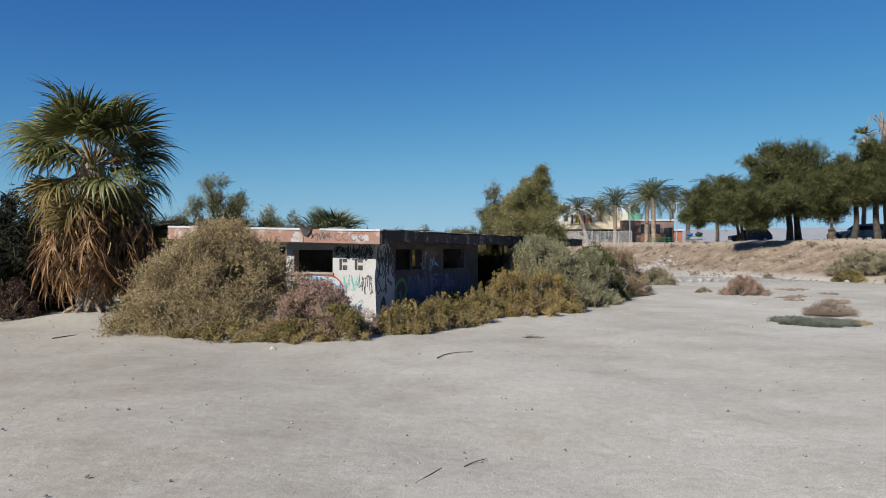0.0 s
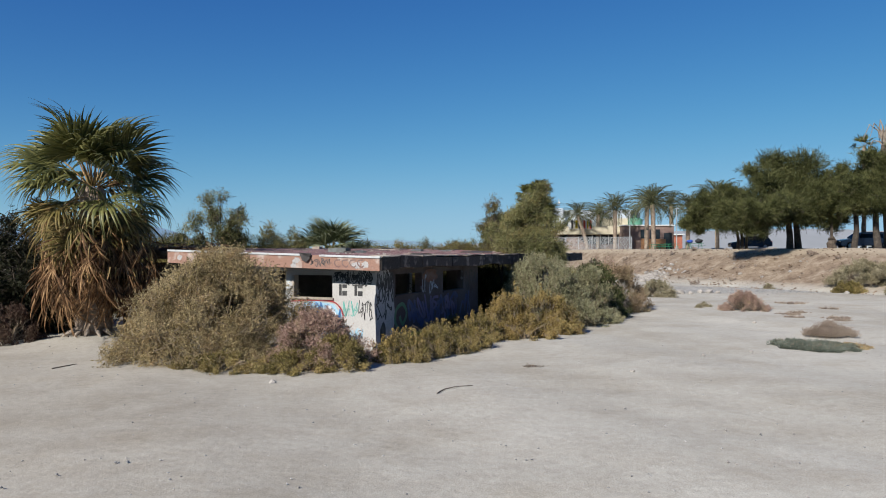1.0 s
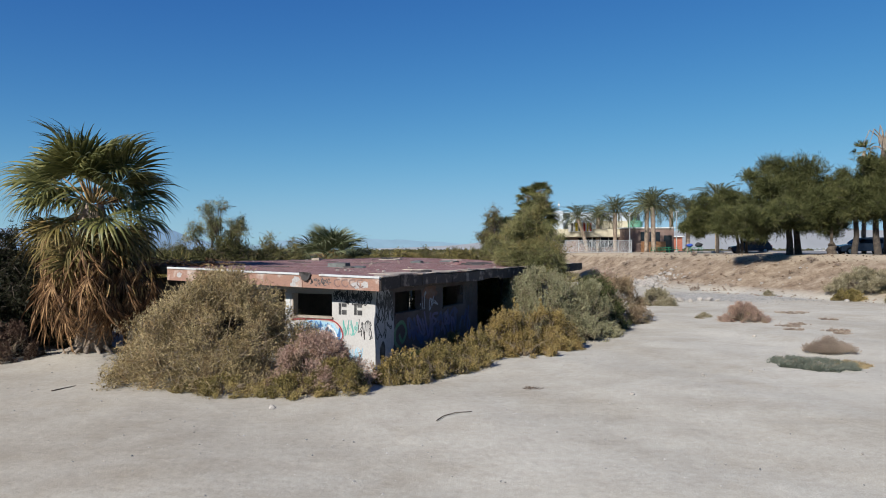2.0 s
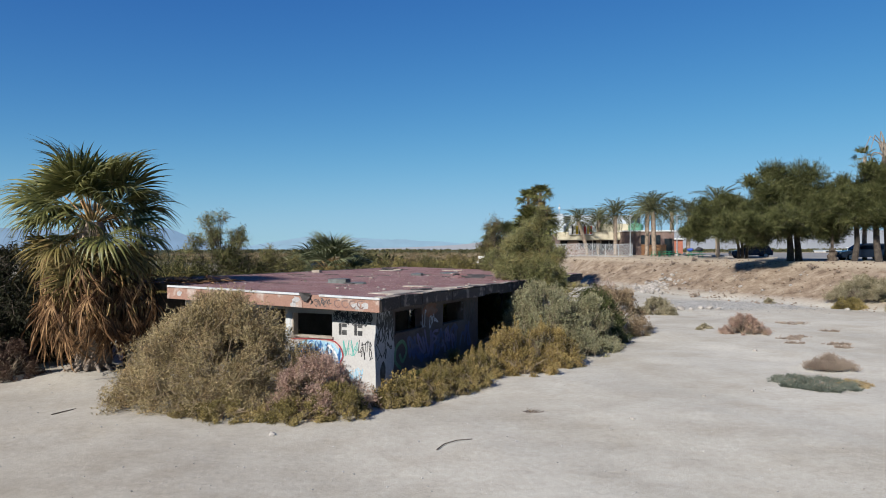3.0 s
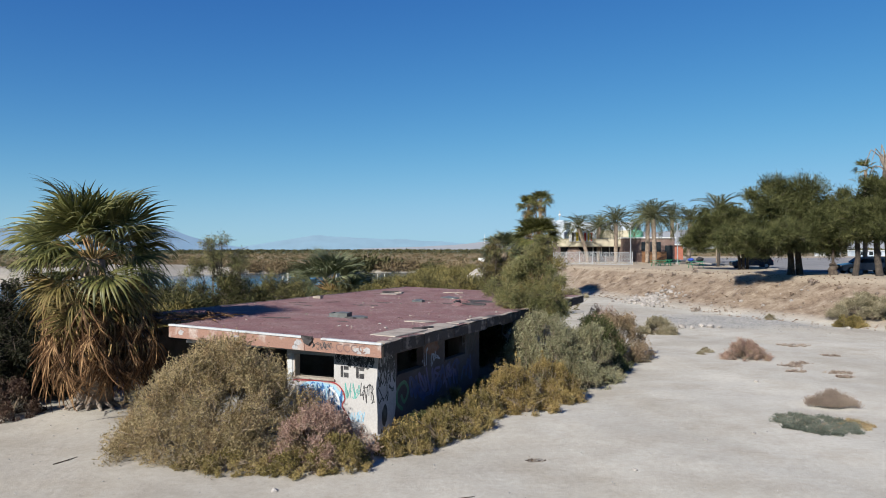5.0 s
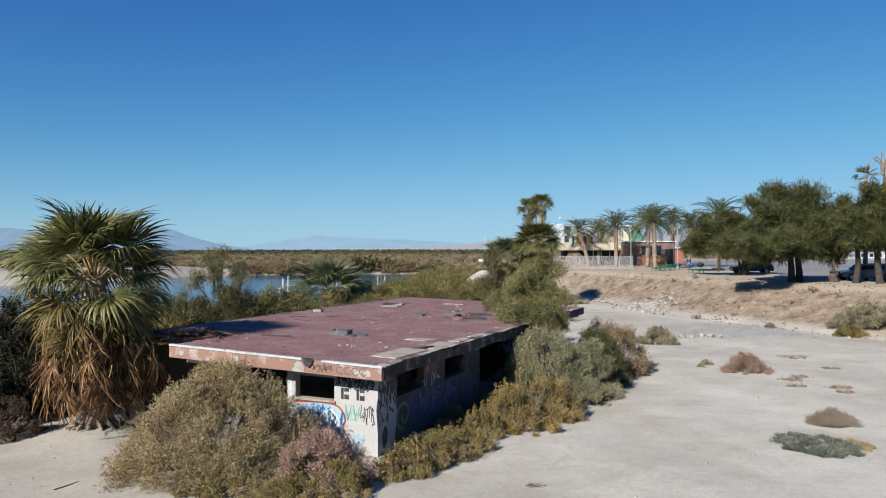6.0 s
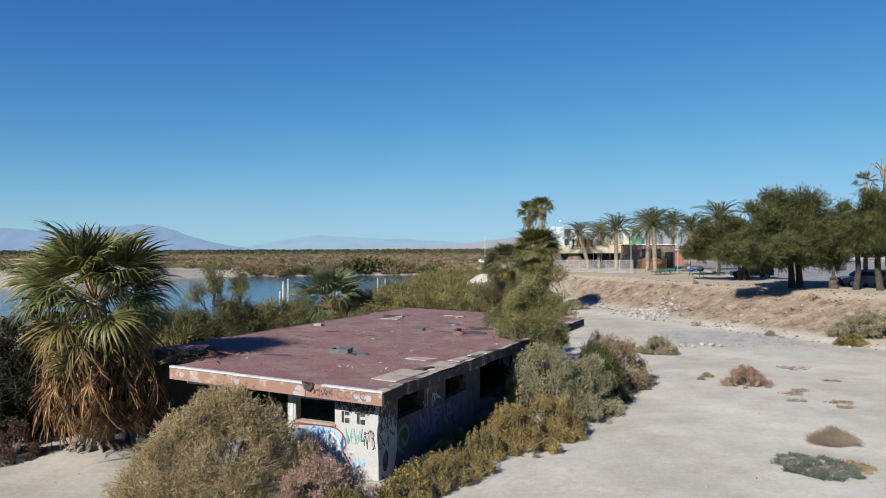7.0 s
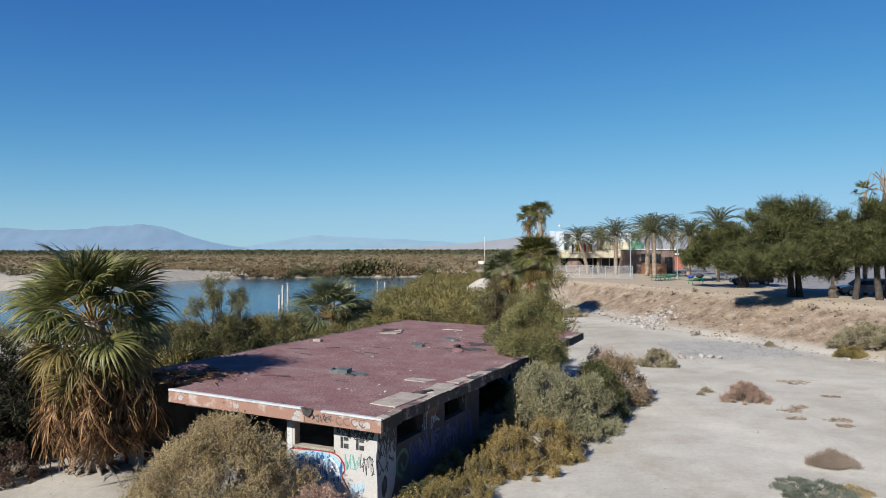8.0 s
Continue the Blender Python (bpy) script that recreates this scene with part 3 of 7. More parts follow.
def scatter_scrub(name, places, size, material, label, seed, per=46, leaf=0.5, width=0.7):
    """Far brush: many small uneven clumps in one mesh."""
    rng = np.random.default_rng(seed)
    q = []
    for x, y, s in places:
        z = max(-4.4, ground_z(x, y))
        k = [(x + rng.normal(0, 0.4) * s, y + rng.normal(0, 0.4) * s, z + s * (0.3 + 0.25 * rng.random()), s * (0.55 + 0.3 * rng.random()), s * 0.6, s * (0.35 + 0.25 * rng.random())) for i in range(3)]
        t, d = in_lumps(rng, k, per)
        q.append(leaves(rng, t, unit(d + np.array((0, 0, 0.5))), 2, 0.3 * s, leaf * s / size, width, 0.12 * s))
    tagged(part(name, quad_mesh(name, np.concatenate(q)), material), label, "scrub", kind="stuff")


def shore_y(x):
    """Where the far shore rises out of the water."""
    y = 312.0
    while y > 200 and ground_z(x, y) > -4.3:
        y -= 0.5
    return y


def flats():
    rng = np.random.default_rng(5)
    brown, green = [], []
    for i in range(9500):
        y = 200 * math.exp(rng.random() * 1.85)
        x = (rng.random() * 1.5 - 0.9) * y * 0.75
        yf = float(np.interp(x, (-400, -140, -124, -98, -82, -20, 5), (196, 200, 207, 268, 285, 299, 300)))
        if x < 4 and y < yf + (7 if x > -85 else 17):
            continue
        if x > 8 and y < 330 or ground_z(x, y) < -4.2:
            continue
        s = (0.5 + 0.95 * rng.random()) * (0.85 + y / 2500)
        g = 0.5 + 0.5 * noise.noise(Vector((x * 0.012, y * 0.006, 3)))
        (green if rng.random() < 0.2 + 0.5 * (g > 0.55) else brown).append((x, y, s))
    scatter_scrub("dry_scrub", brown, 1.6, SCRUB, "dry brown scrub covering the flats", 6, 24, 0.65)
    scatter_scrub("green_scrub", green, 1.6, GREENSCRUB, "dull green scrub among the dry flats", 7, 30, 0.6)
    edge = []
    mounds = []
    for i in range(420):
        x = -84 + rng.random() * 86
        lush = noise.noise(Vector((x * 0.06, 0, 8))) > 0.05
        (edge if lush else mounds).append((x, shore_y(x) + (0.2 if lush else 0.8) + 10 * rng.random() ** 1.6, 1.0 + (1.5 if lush else 2.6) * rng.random() ** 1.5))
    scatter_scrub("shore_mounds", mounds, 2.2, SCRUB, "tan brush mounds along the sandy far shore", 18, 60, 0.5)
    for i in range(14):
        x = -38 + rng.normal(0, 4.5)
        edge.append((x, shore_y(x) + 2 + rng.random() * 4, 4.2 + 2 * rng.random()))
    scatter_scrub("shore_brush", edge, 2.2, GREENSCRUB, "dark green brush lining the far shore", 8, 70, 0.5)
    line = []
    for i in range(4200):
        y = 1100 + 2600 * rng.random()
        line.append(((rng.random() * 2 - 1) * y * 0.75, y, 2.5 + 4.5 * rng.random() ** 3))
    scatter_scrub("far_treeline", line, 8, GREENSCRUB, "thin dark line of far orchards", 9, 14, 4.2)


flats()


# ---- the abandoned building ----
HUT = pose(-1.97, 19.62, 0, 0, 0, -24.08)
ROOF_W, ROOF_L = 10.8, 22.0


def roof_z(x):
    """Height of the roof's skin across the building (x runs from -10.8 to 0)."""
    return 2.74 - 0.024 * x


def wall_with_openings(axis, at, thick, a0, a1, z0, z1, holes):
    """A wall along x or y with openings (a, b, low, high) cut through it."""
    bm = bmesh.new()
    cuts = sorted({a0, a1, *[h[0] for h in holes], *[h[1] for h in holes]})
    for p, q in zip(cuts, cuts[1:]):
        spans = sorted((h[2], h[3]) for h in holes if h[0] <= p + 1e-6 and h[1] >= q - 1e-6)
        lo = z0
        for s, e in spans + [(z1, None)]:
            if s - lo > 0.01:
                if axis == "x":
                    box(bm, p, q, at, at + thick, lo, s)
                else:
                    box(bm, at, at + thick, p, q, lo, s)
            lo = e if e else lo
    bmesh.ops.remove_doubles(bm, verts=bm.verts, dist=0.0005)
    return bm


def hut():
    ob = thing("abandoned_building", HUT, "derelict flat-roofed stucco building with graffiti and empty window openings", "building")
    zt = 2.5
    front = part("front_wall", wall_with_openings("x", 0.6, 0.2, -10.2, -0.5, -0.2, zt, [(-3.36, -1.95, 1.53, 2.2), (-9.7, -3.62, 0.0, 2.3), (-9.7, -7.6, 2.3, 2.5)]), STUCCO, ob, "white stucco wall covered in graffiti")
    right = part("side_wall", wall_with_openings("y", -0.7, 0.2, 0.8, 8.2, -0.2, zt, [(1.75, 3.5, 1.58, 2.22), (5.1, 6.85, 1.54, 2.22)]), SHADE_STUCCO, ob, "painted block wall darkened as if shaded, with graffiti")
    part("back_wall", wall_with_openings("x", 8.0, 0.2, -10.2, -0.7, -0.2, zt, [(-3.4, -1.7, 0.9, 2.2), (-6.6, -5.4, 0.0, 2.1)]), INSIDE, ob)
    # dark wall colour holds the room's shade, where sun would brighten it
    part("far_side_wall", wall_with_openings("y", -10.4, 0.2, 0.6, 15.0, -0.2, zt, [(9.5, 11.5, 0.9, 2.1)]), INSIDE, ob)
    for y in (12.6, 17.0):
        part("porch_column", boxes((-0.68, -0.42, y - 0.13, y + 0.13, -0.2, 2.45), bevel=0.015), STUCCO, ob)
    for y in (17.0, 21.3):
        part("porch_column", boxes((-10.4, -10.14, y - 0.13, y + 0.13, -0.2, 2.62), bevel=0.015), STUCCO, ob)
    part("floor_slab", boxes((-10.5, -0.4, 0.5, 21.6, -0.3, 0.08)), CONCRETE, ob)
    for x0, x1, z0, z1 in ((-3.36, -1.95, 1.53, 2.2),):
        part("window_sill", boxes((x0 - 0.04, x1 + 0.04, 0.55, 0.83, z0 - 0.05, z0 + 0.012), bevel=0.006), BAREPLY, front)
        part("window_jamb", boxes((x0, x0 + 0.05, 0.58, 0.82, z0, z1)), BAREPLY, front)
        part("window_mullion", boxes((x0 - 0.22, x0 - 0.06, 0.585, 0.6, z0, z1)), FLASHING, front)
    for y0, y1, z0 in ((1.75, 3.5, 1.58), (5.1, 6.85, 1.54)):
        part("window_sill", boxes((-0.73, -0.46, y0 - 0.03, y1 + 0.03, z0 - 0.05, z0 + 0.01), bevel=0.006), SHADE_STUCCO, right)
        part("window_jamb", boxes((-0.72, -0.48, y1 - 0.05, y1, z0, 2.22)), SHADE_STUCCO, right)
    # roof slab with a slightly uneven skin
    nx, ny = 60, 120
    bm = bmesh.new()
    grid = []
    for j in range(ny + 1):
        row = []
        for i in range(nx + 1):
            x, y = -ROOF_W * i / nx, ROOF_L * j / ny
            e = min(1.0, min(-x, ROOF_W + x, y, ROOF_L - y) / 0.5)
            z = roof_z(x) + e * (0.022 * noise.noise(Vector((x * 0.7, y * 0.7, 2))) + 0.012 * noise.noise(Vector((x * 2.2, y * 2.2, 7))))
            z -= 0.05 * math.exp(-((x + 3.1) ** 2 + (y - 13.2) ** 2) / 0.4)
            row.append(bm.verts.new((x, y, z)))
        grid.append(row)
    for j, (a, b) in enumerate(zip(grid, grid[1:])):
        for i in range(nx):
            if ROOF_W * (i + 0.5) / nx > 7.74 and ROOF_L * (j + 0.5) / ny < 1.15 + 0.25 * math.sin(i * 1.9):
                continue  # the front corner has rotted away
            bm.faces.new((a[i], b[i], b[i + 1], a[i + 1]))
    roof = part("roof", bm, ROOFING, ob, "maroon rolled roofing, cracked and strewn with debris", smooth=True)
    deck = bmesh.new()
    box(deck, -ROOF_W + 0.05, -0.05, 1.5, ROOF_L - 0.05, -0.22, -0.06)
    box(deck, -7.7, -0.05, 0.05, 1.497, -0.22, -0.06)
    for v in deck.verts:
        v.co.z += roof_z(v.co.x)
    part("roof_deck", deck, GREYWOOD, roof)
    rafters = np.arange(0.9, 21.6, 1.22)
    for y in rafters:
        r = bmesh.new()
        box(r, (-ROOF_W + 0.1) if y > 1.5 else -7.9, -0.08, y - 0.04, y + 0.04, -0.36, -0.223)
        for v in r.verts:
            v.co.z += roof_z(v.co.x)
        part("rafter", r, GREYWOOD, roof)

    def board(name, x0, x1, y0, y1, lo, hi, mat, parent, wob=0.0, bevel=0.006):
        b = bmesh.new()
        box(b, x0, x1, y0, y1, lo, hi, bevel)
        for v in b.verts:
            v.co.z += roof_z(v.co.x) + wob * noise.noise(Vector((v.co.x * 1.3, v.co.y * 1.3, 9)))
        return part(name, b, mat, parent)

    # fascia: salmon boards along the front, grey boards along the side
    cuts = [0.0, -2.52, -5.15, -7.72]
    for a, b in zip(cuts, cuts[1:]):
        board("fascia_board", b + 0.004, a - 0.004, -0.045, 0.0, -0.385, 0.0, FASCIA, roof)
    for a, b, dz in ((0.02, -1.95, 0.0), (-2.62, -5.15, 0.005), (-5.15, -7.7, 0.014)):
        board("drip_edge", b + 0.003, a, -0.075, 0.06, -0.035 + dz, 0.022 + dz, FLASHING, roof, bevel=0.004)
    ys = [0.0, 1.1, 2.5, 3.5, 4.7, 6.1, 7.6, 9.1, 10.6, 12.4, 14.6, 17.0, 19.4, 22.0]
    rnd = random.Random(4)
    for a, b in zip(ys, ys[1:]):
        board("fascia_board", -0.01, 0.035 + rnd.uniform(-0.008, 0.012), a + 0.006, b - 0.006, -0.35 + rnd.uniform(-0.03, 0.03), 0.0 + rnd.uniform(-0.05, 0.02), DARKWOOD, roof, 0.12)
        y = a
        while y < b - 0.05:
            e = min(b, y + rnd.uniform(0.25, 0.9))
            if rnd.random() < 0.8:
                board("edge_strip", -0.06 - rnd.uniform(0, 0.3), 0.03 + rnd.uniform(0, 0.05), y, e - 0.01, 0.002, 0.016 + rnd.uniform(0, 0.02), rnd.choice((BAREPLY, GREYWOOD, BAREPLY, TARPAPER)), roof, 0.05, 0.003)
            y = e
    for a, b in zip((-10.8, -8.0, -5.4, -2.7), (-8.0, -5.4, -2.7, 0.0)):
        board("fascia_board", a + 0.004, b - 0.004, 22.0, 22.045, -0.33, 0.0, GREYWOOD, roof)
    for a in range(8):
        board("fascia_board", -10.85, -10.8, max(1.5, a * 2.75 + 0.004), a * 2.75 + 2.746, -0.33, 0.025, GREYWOOD, roof)
    # torn flap where the drip edge is broken
    bm = bmesh.new()
    for k, (x, y, z) in enumerate(((-2.2, -0.09, 0.05), (-2.62, -0.1, 0.06), (-2.5, -0.11, -0.16), (-2.35, -0.115, -0.2), (-2.24, -0.1, -0.08))):
        bm.verts.new((x, y, roof_z(x) + z))
    bm.verts.ensure_lookup_table()
    bm.faces.new(bm.verts)
    bmesh.ops.solidify(bm, geom=bm.faces[:], thickness=0.025)
    part("torn_flap", bm, TARPAPER, roof)
    return ob, front, right, roof


building, front_wall, side_wall, roof_part = hut()


def roof_piece(name, x, y, sx, sy, sz, mat, label, category, seed, tilt=0.0, group="", n=7):
    """A loose flat piece of debris with uneven edges, lying on the roof."""
    rnd = random.Random(seed)
    bm = bmesh.new()
    ring = []
    for k in range(n):
        a = (k + 0.5) * math.tau / n + rnd.uniform(-0.12, 0.12)
        c, s = math.cos(a), math.sin(a)
        f = 1 / max(abs(c), abs(s))
        ring.append((c * f * sx / 2 * rnd.uniform(0.8, 1.0), s * f * sy / 2 * rnd.uniform(0.8, 1.0)))
    lo = [bm.verts.new((p, q, 0)) for p, q in ring]
    hi = [bm.verts.new((p * 0.97, q * 0.97, sz * rnd.uniform(0.8, 1.15))) for p, q in ring]
    bm.faces.new(lo[::-1])
    bm.faces.new(hi)
    for k in range(n):
        bm.faces.new((lo[k], lo[(k + 1) % n], hi[(k + 1) % n], hi[k]))
    ob = part(name, bm, mat)
    ob.matrix_world = HUT @ pose(x, y, roof_z(x) + 0.004, tilt, 0, rnd.uniform(-40, 40) if n > 4 else rnd.uniform(-6, 6))
    return tagged(ob, label, category, group)


def roof_clutter():
    # a squat sheet-metal vent curb with a broken lid beside it
    v = thing("roof_vent", HUT @ pose(-4.68, 5.15, roof_z(-4.68), 0, 1.4, 12), "low grey sheet-metal roof vent curb, open on top", "vent")
    bm = boxes((-0.34, 0.34, -0.26, -0.22, 0, 0.15), (-0.34, 0.34, 0.22, 0.26, 0, 0.15), (-0.34, -0.3, -0.22, 0.22, 0, 0.15), (0.3, 0.34, -0.22, 0.22, 0, 0.15), bevel=0.006)
    part("curb", bm, SHEETMETAL, v)
    part("flange", boxes((-0.4, 0.4, -0.32, 0.32, 0.0, 0.02), bevel=0.006), SHEETMETAL, v)
    part("lid", box(bmesh.new(), -0.1, 0.34, -0.25, 0.25, 0.15, 0.172, 0.005), SHEETMETAL, v)
    roof_piece("sheet_scrap", -3.95, 5.2, 0.75, 0.4, 0.06, SHEETMETAL, "bent grey sheet-metal scrap beside the vent", "debris", 1, 3)
    roof_piece("tar_scrap", -4.1, 4.9, 0.5, 0.25, 0.05, TARPAPER, "torn black tar paper scrap", "debris", 2)
    # bare sheathing along the side edge
    for k, (x, y, sx, sy) in enumerate(((-0.75, 2.35, 1.2, 2.1), (-0.42, 4.4, 0.75, 2.0), (-0.35, 6.1, 0.55, 1.3), (-1.6, 5.4, 1.1, 0.7), (-0.3, 7.6, 0.4, 1.5))):
        roof_piece("plywood_sheet", x, y, sx, sy, 0.025, BAREPLY, "bare weathered plywood showing where roofing is gone", "plywood", 10 + k, group="bare sheathing", n=4)
    roof_piece("tar_strip", -0.55, 3.6, 0.2, 0.85, 0.07, TARPAPER, "curled black roofing strip by the roof edge", "debris", 21)
    roof_piece("tar_strip", -2.9, 13.0, 0.9, 0.3, 0.05, TARPAPER, "dark sunken tear in the roofing", "debris", 22)
    roof_piece("tar_strip", -3.6, 13.2, 0.2, 0.6, 0.12, TARPAPER, "curled black roofing strip", "debris", 23)
    roof_piece("tar_strip", -3.3, 14.7, 0.9, 0.18, 0.06, TARPAPER, "long torn roofing strip", "debris", 24)
    roof_piece("green_panel", -4.95, 15.4, 1.1, 0.5, 0.07, SHEETMETAL, "pale green metal panel lying on the roof", "panel", 25, 3)
    roof_piece("sheet_scrap", -5.3, 12.6, 0.7, 0.5, 0.09, SHEETMETAL, "crumpled grey metal scrap", "debris", 26, 4)
    roof_piece("plank", -9.0, 17.0, 1.2, 0.35, 0.06, BAREPLY, "pale board lying flat on the roof", "plank", 27, n=4)
    roof_piece("plank", -6.4, 19.0, 1.5, 0.25, 0.04, BAREPLY, "pale board lying flat on the roof", "plank", 28, n=4)
    roof_piece("plank", -8.6, 16.0, 1.1, 0.8, 0.03, BAREPLY, "pale patch of exposed board", "plank", 29, n=4)
    roof_piece("plank", -10.0, 11.4, 0.45, 0.3, 0.12, BAREPLY, "short block of pale wood", "plank", 30, n=4)
    roof_piece("tar_strip", -9.1, 16.8, 1.0, 0.2, 0.1, TARPAPER, "curled black roofing strip", "debris", 31)
    rnd = random.Random(12)
    for k in range(16):
        roof_piece("tar_strip", rnd.uniform(-9.5, -1.2), rnd.uniform(3.0, 19.0), rnd.uniform(0.5, 1.6), rnd.uniform(0.03, 0.08), 0.02, TARPAPER, "dark open seam in the roofing", "seam", 300 + k, group="roofing seams", n=9)
    for k, (x, y, sx, sy) in enumerate(((-3.2, 12.2, 0.9, 0.5), (-2.6, 12.9, 1.1, 0.4), (-3.9, 14.0, 0.8, 0.5), (-2.9, 14.4, 1.2, 0.35))):
        roof_piece("roofing_flap", x, y, sx, sy, 0.04, TARPAPER if k % 2 else ROOFING, "lifted flap of torn roofing with a black underside", "flap", 340 + k, 16, group="lifted roofing flaps")
    rnd = random.Random(11)
    spots = [(-5.2, 13.0, 1.4), (-3.6, 14.0, 1.3), (-2.2, 3.3, 1.2), (-6.0, 9.0, 2.5), (-3.8, 17.2, 1.6), (-8.0, 9.0, 2.2), (-4.3, 5.4, 0.8), (-1.7, 8.0, 1.6)]
    for k in range(60):
        cx, cy, s = spots[k % len(spots)]
        x, y = max(-10.4, min(-0.3, cx + rnd.gauss(0, s))), max(0.4, min(21.6, cy + rnd.gauss(0, s * 1.4)))
        w = rnd.uniform(0.04, 0.13)
        roof_piece("rubble_chip", x, y, w, w * rnd.uniform(0.5, 1), w * rnd.uniform(0.25, 0.5), rnd.choice((STONE, CONCRETE, BAREPLY, STONE, GREYWOOD)), "small pale rubble chip on the roof", "rubble", 100 + k, group="rubble on the roof")
    # dead fronds dropped by the palm on the front corner
    for k in range(26):
        x, y = -9.0 + rnd.uniform(-1.2, 1.6), 1.55 + 1.2 * rnd.random() ** 1.6
        b = bmesh.new()
        p = [Vector((0, 0, 0.02)), Vector((0.4, rnd.uniform(-0.15, 0.15), 0.08)), Vector((0.9, rnd.uniform(-0.3, 0.3), 0.03))]
        tube(b, p, [0.02, 0.03, 0.006], 4)
        o = part("dry_frond_stem", b, FAN_DEAD)
        o.matrix_world = HUT @ pose(x, y, roof_z(x), 0, 0, rnd.uniform(0, 360))
        tagged(o, "dry palm frond stem fallen on the roof corner", "frond", "fallen fronds")


roof_clutter()


# ---- graffiti: painted shapes a hair proud of the walls ----
def paint(name, colour, rough=0.6):
    return surface(name, colour, tuple(0.7 * c + 0.06 for c in colour), rough, 4.0, 30.0, 0.1, 0.004, speck=0.25)


BLACKP, BLUEP, LIGHTP = paint("black_spray", (0.02, 0.02, 0.022)), paint("blue_spray", (0.05, 0.2, 0.5)), paint("light_blue_spray", (0.33, 0.55, 0.7))
REDP, TEALP, WHITEP = paint("red_spray", (0.35, 0.035, 0.04)), paint("teal_spray", (0.1, 0.42, 0.36)), paint("white_spray", (0.75, 0.76, 0.78))
GREENP, VIOLETP, NAVYP, RUSTP = paint("green_spray", (0.05, 0.16, 0.07)), paint("violet_spray", (0.14, 0.11, 0.23)), paint("navy_spray", (0.04, 0.055, 0.16)), paint("rust_spray", (0.14, 0.045, 0.02))


def wall_frame(which):
    """Maps (along, height) to the wall's outer face; along grows leftwards on the front and away on the side."""
    if which == "front":
        return lambda a, z, d: (-a, 0.6 - d, z)
    if which == "side":
        return lambda a, z, d: (-0.5 + d, a, z)
    return lambda a, z, d: (-a, -0.045 - d, z)


def stroke(bm, where, pts, width, d, closed=False):
    """A flat ribbon along a smooth line on a wall."""
    n = len(pts)
    line = []
    segs = n if closed else n - 1
    for i in range(segs):
        p0, p1, p2, p3 = (Vector(pts[(i + k) % n]) if closed else Vector(pts[max(0, min(n - 1, i + k))]) for k in (-1, 0, 1, 2))
        for j in range(5):
            t = j / 5
            line.append(0.5 * ((2 * p1) + (p2 - p0) * t + (2 * p0 - 5 * p1 + 4 * p2 - p3) * t * t + (3 * p1 - p0 - 3 * p2 + p3) * t ** 3))
    line.append(Vector(pts[0] if closed else pts[-1]))
    prev = None
    for i, p in enumerate(line):
        t = line[min(i + 1, len(line) - 1)] - line[max(i - 1, 0)]
        nrm = Vector((-t.y, t.x)).normalized() * width / 2
        q = (bm.verts.new(where(p.x + nrm.x, p.y + nrm.y, d)), bm.verts.new(where(p.x - nrm.x, p.y - nrm.y, d)))
        if prev:
            bm.faces.new((prev[0], prev[1], q[1], q[0]))
        prev = q


def blob(bm, where, ca, cz, ra, rz, d, seed, n=28, jag=0.18):
    """A flat filled patch of paint with an uneven rim."""
    vs = []
    for k in range(n):
        t = k * math.tau / n
        f = 1 + jag * noise.noise(Vector((math.cos(t) * 2, math.sin(t) * 2, seed)))
        vs.append(bm.verts.new(where(ca + ra * f * math.cos(t), cz + rz * f * math.sin(t), d)))
    bm.faces.new(vs)


def swirls(bm, where, a0, a1, z0, z1, count, width, d, seed, loops=5):
    """Wild loops and zigzags of spray paint, no letters."""
    rnd = random.Random(seed)
    for k in range(count):
        ca, cz = a0 + (a1 - a0) * (k + 0.5) / count, (z0 + z1) / 2
        w, h = (a1 - a0) / count * 0.62, (z1 - z0) / 2
        pts = [(ca + rnd.uniform(-w, w), cz + rnd.uniform(-h, h)) for i in range(loops)]
        stroke(bm, where, pts, width, d)


def paint_part(name, material, parent, draw, label=""):
    """Draws in one mesh, then gives each separate stroke or patch an object of its own."""
    bm = bmesh.new()
    draw(bm)
    bm.verts.index_update()
    left = set(bm.verts)
    while left:
        island, todo = set(), [next(iter(left))]
        while todo:
            v = todo.pop()
            if v not in island:
                island.add(v)
                todo += [e.other_vert(v) for e in v.link_edges]
        left -= island
        order = sorted(island, key=lambda v: v.index)
        one = bmesh.new()
        made = {v: one.verts.new(v.co) for v in order}
        for f in {f for v in island for f in v.link_faces}:
            one.faces.new([made[v] for v in f.verts])
        part(name, one, material, parent, label)
    bm.free()


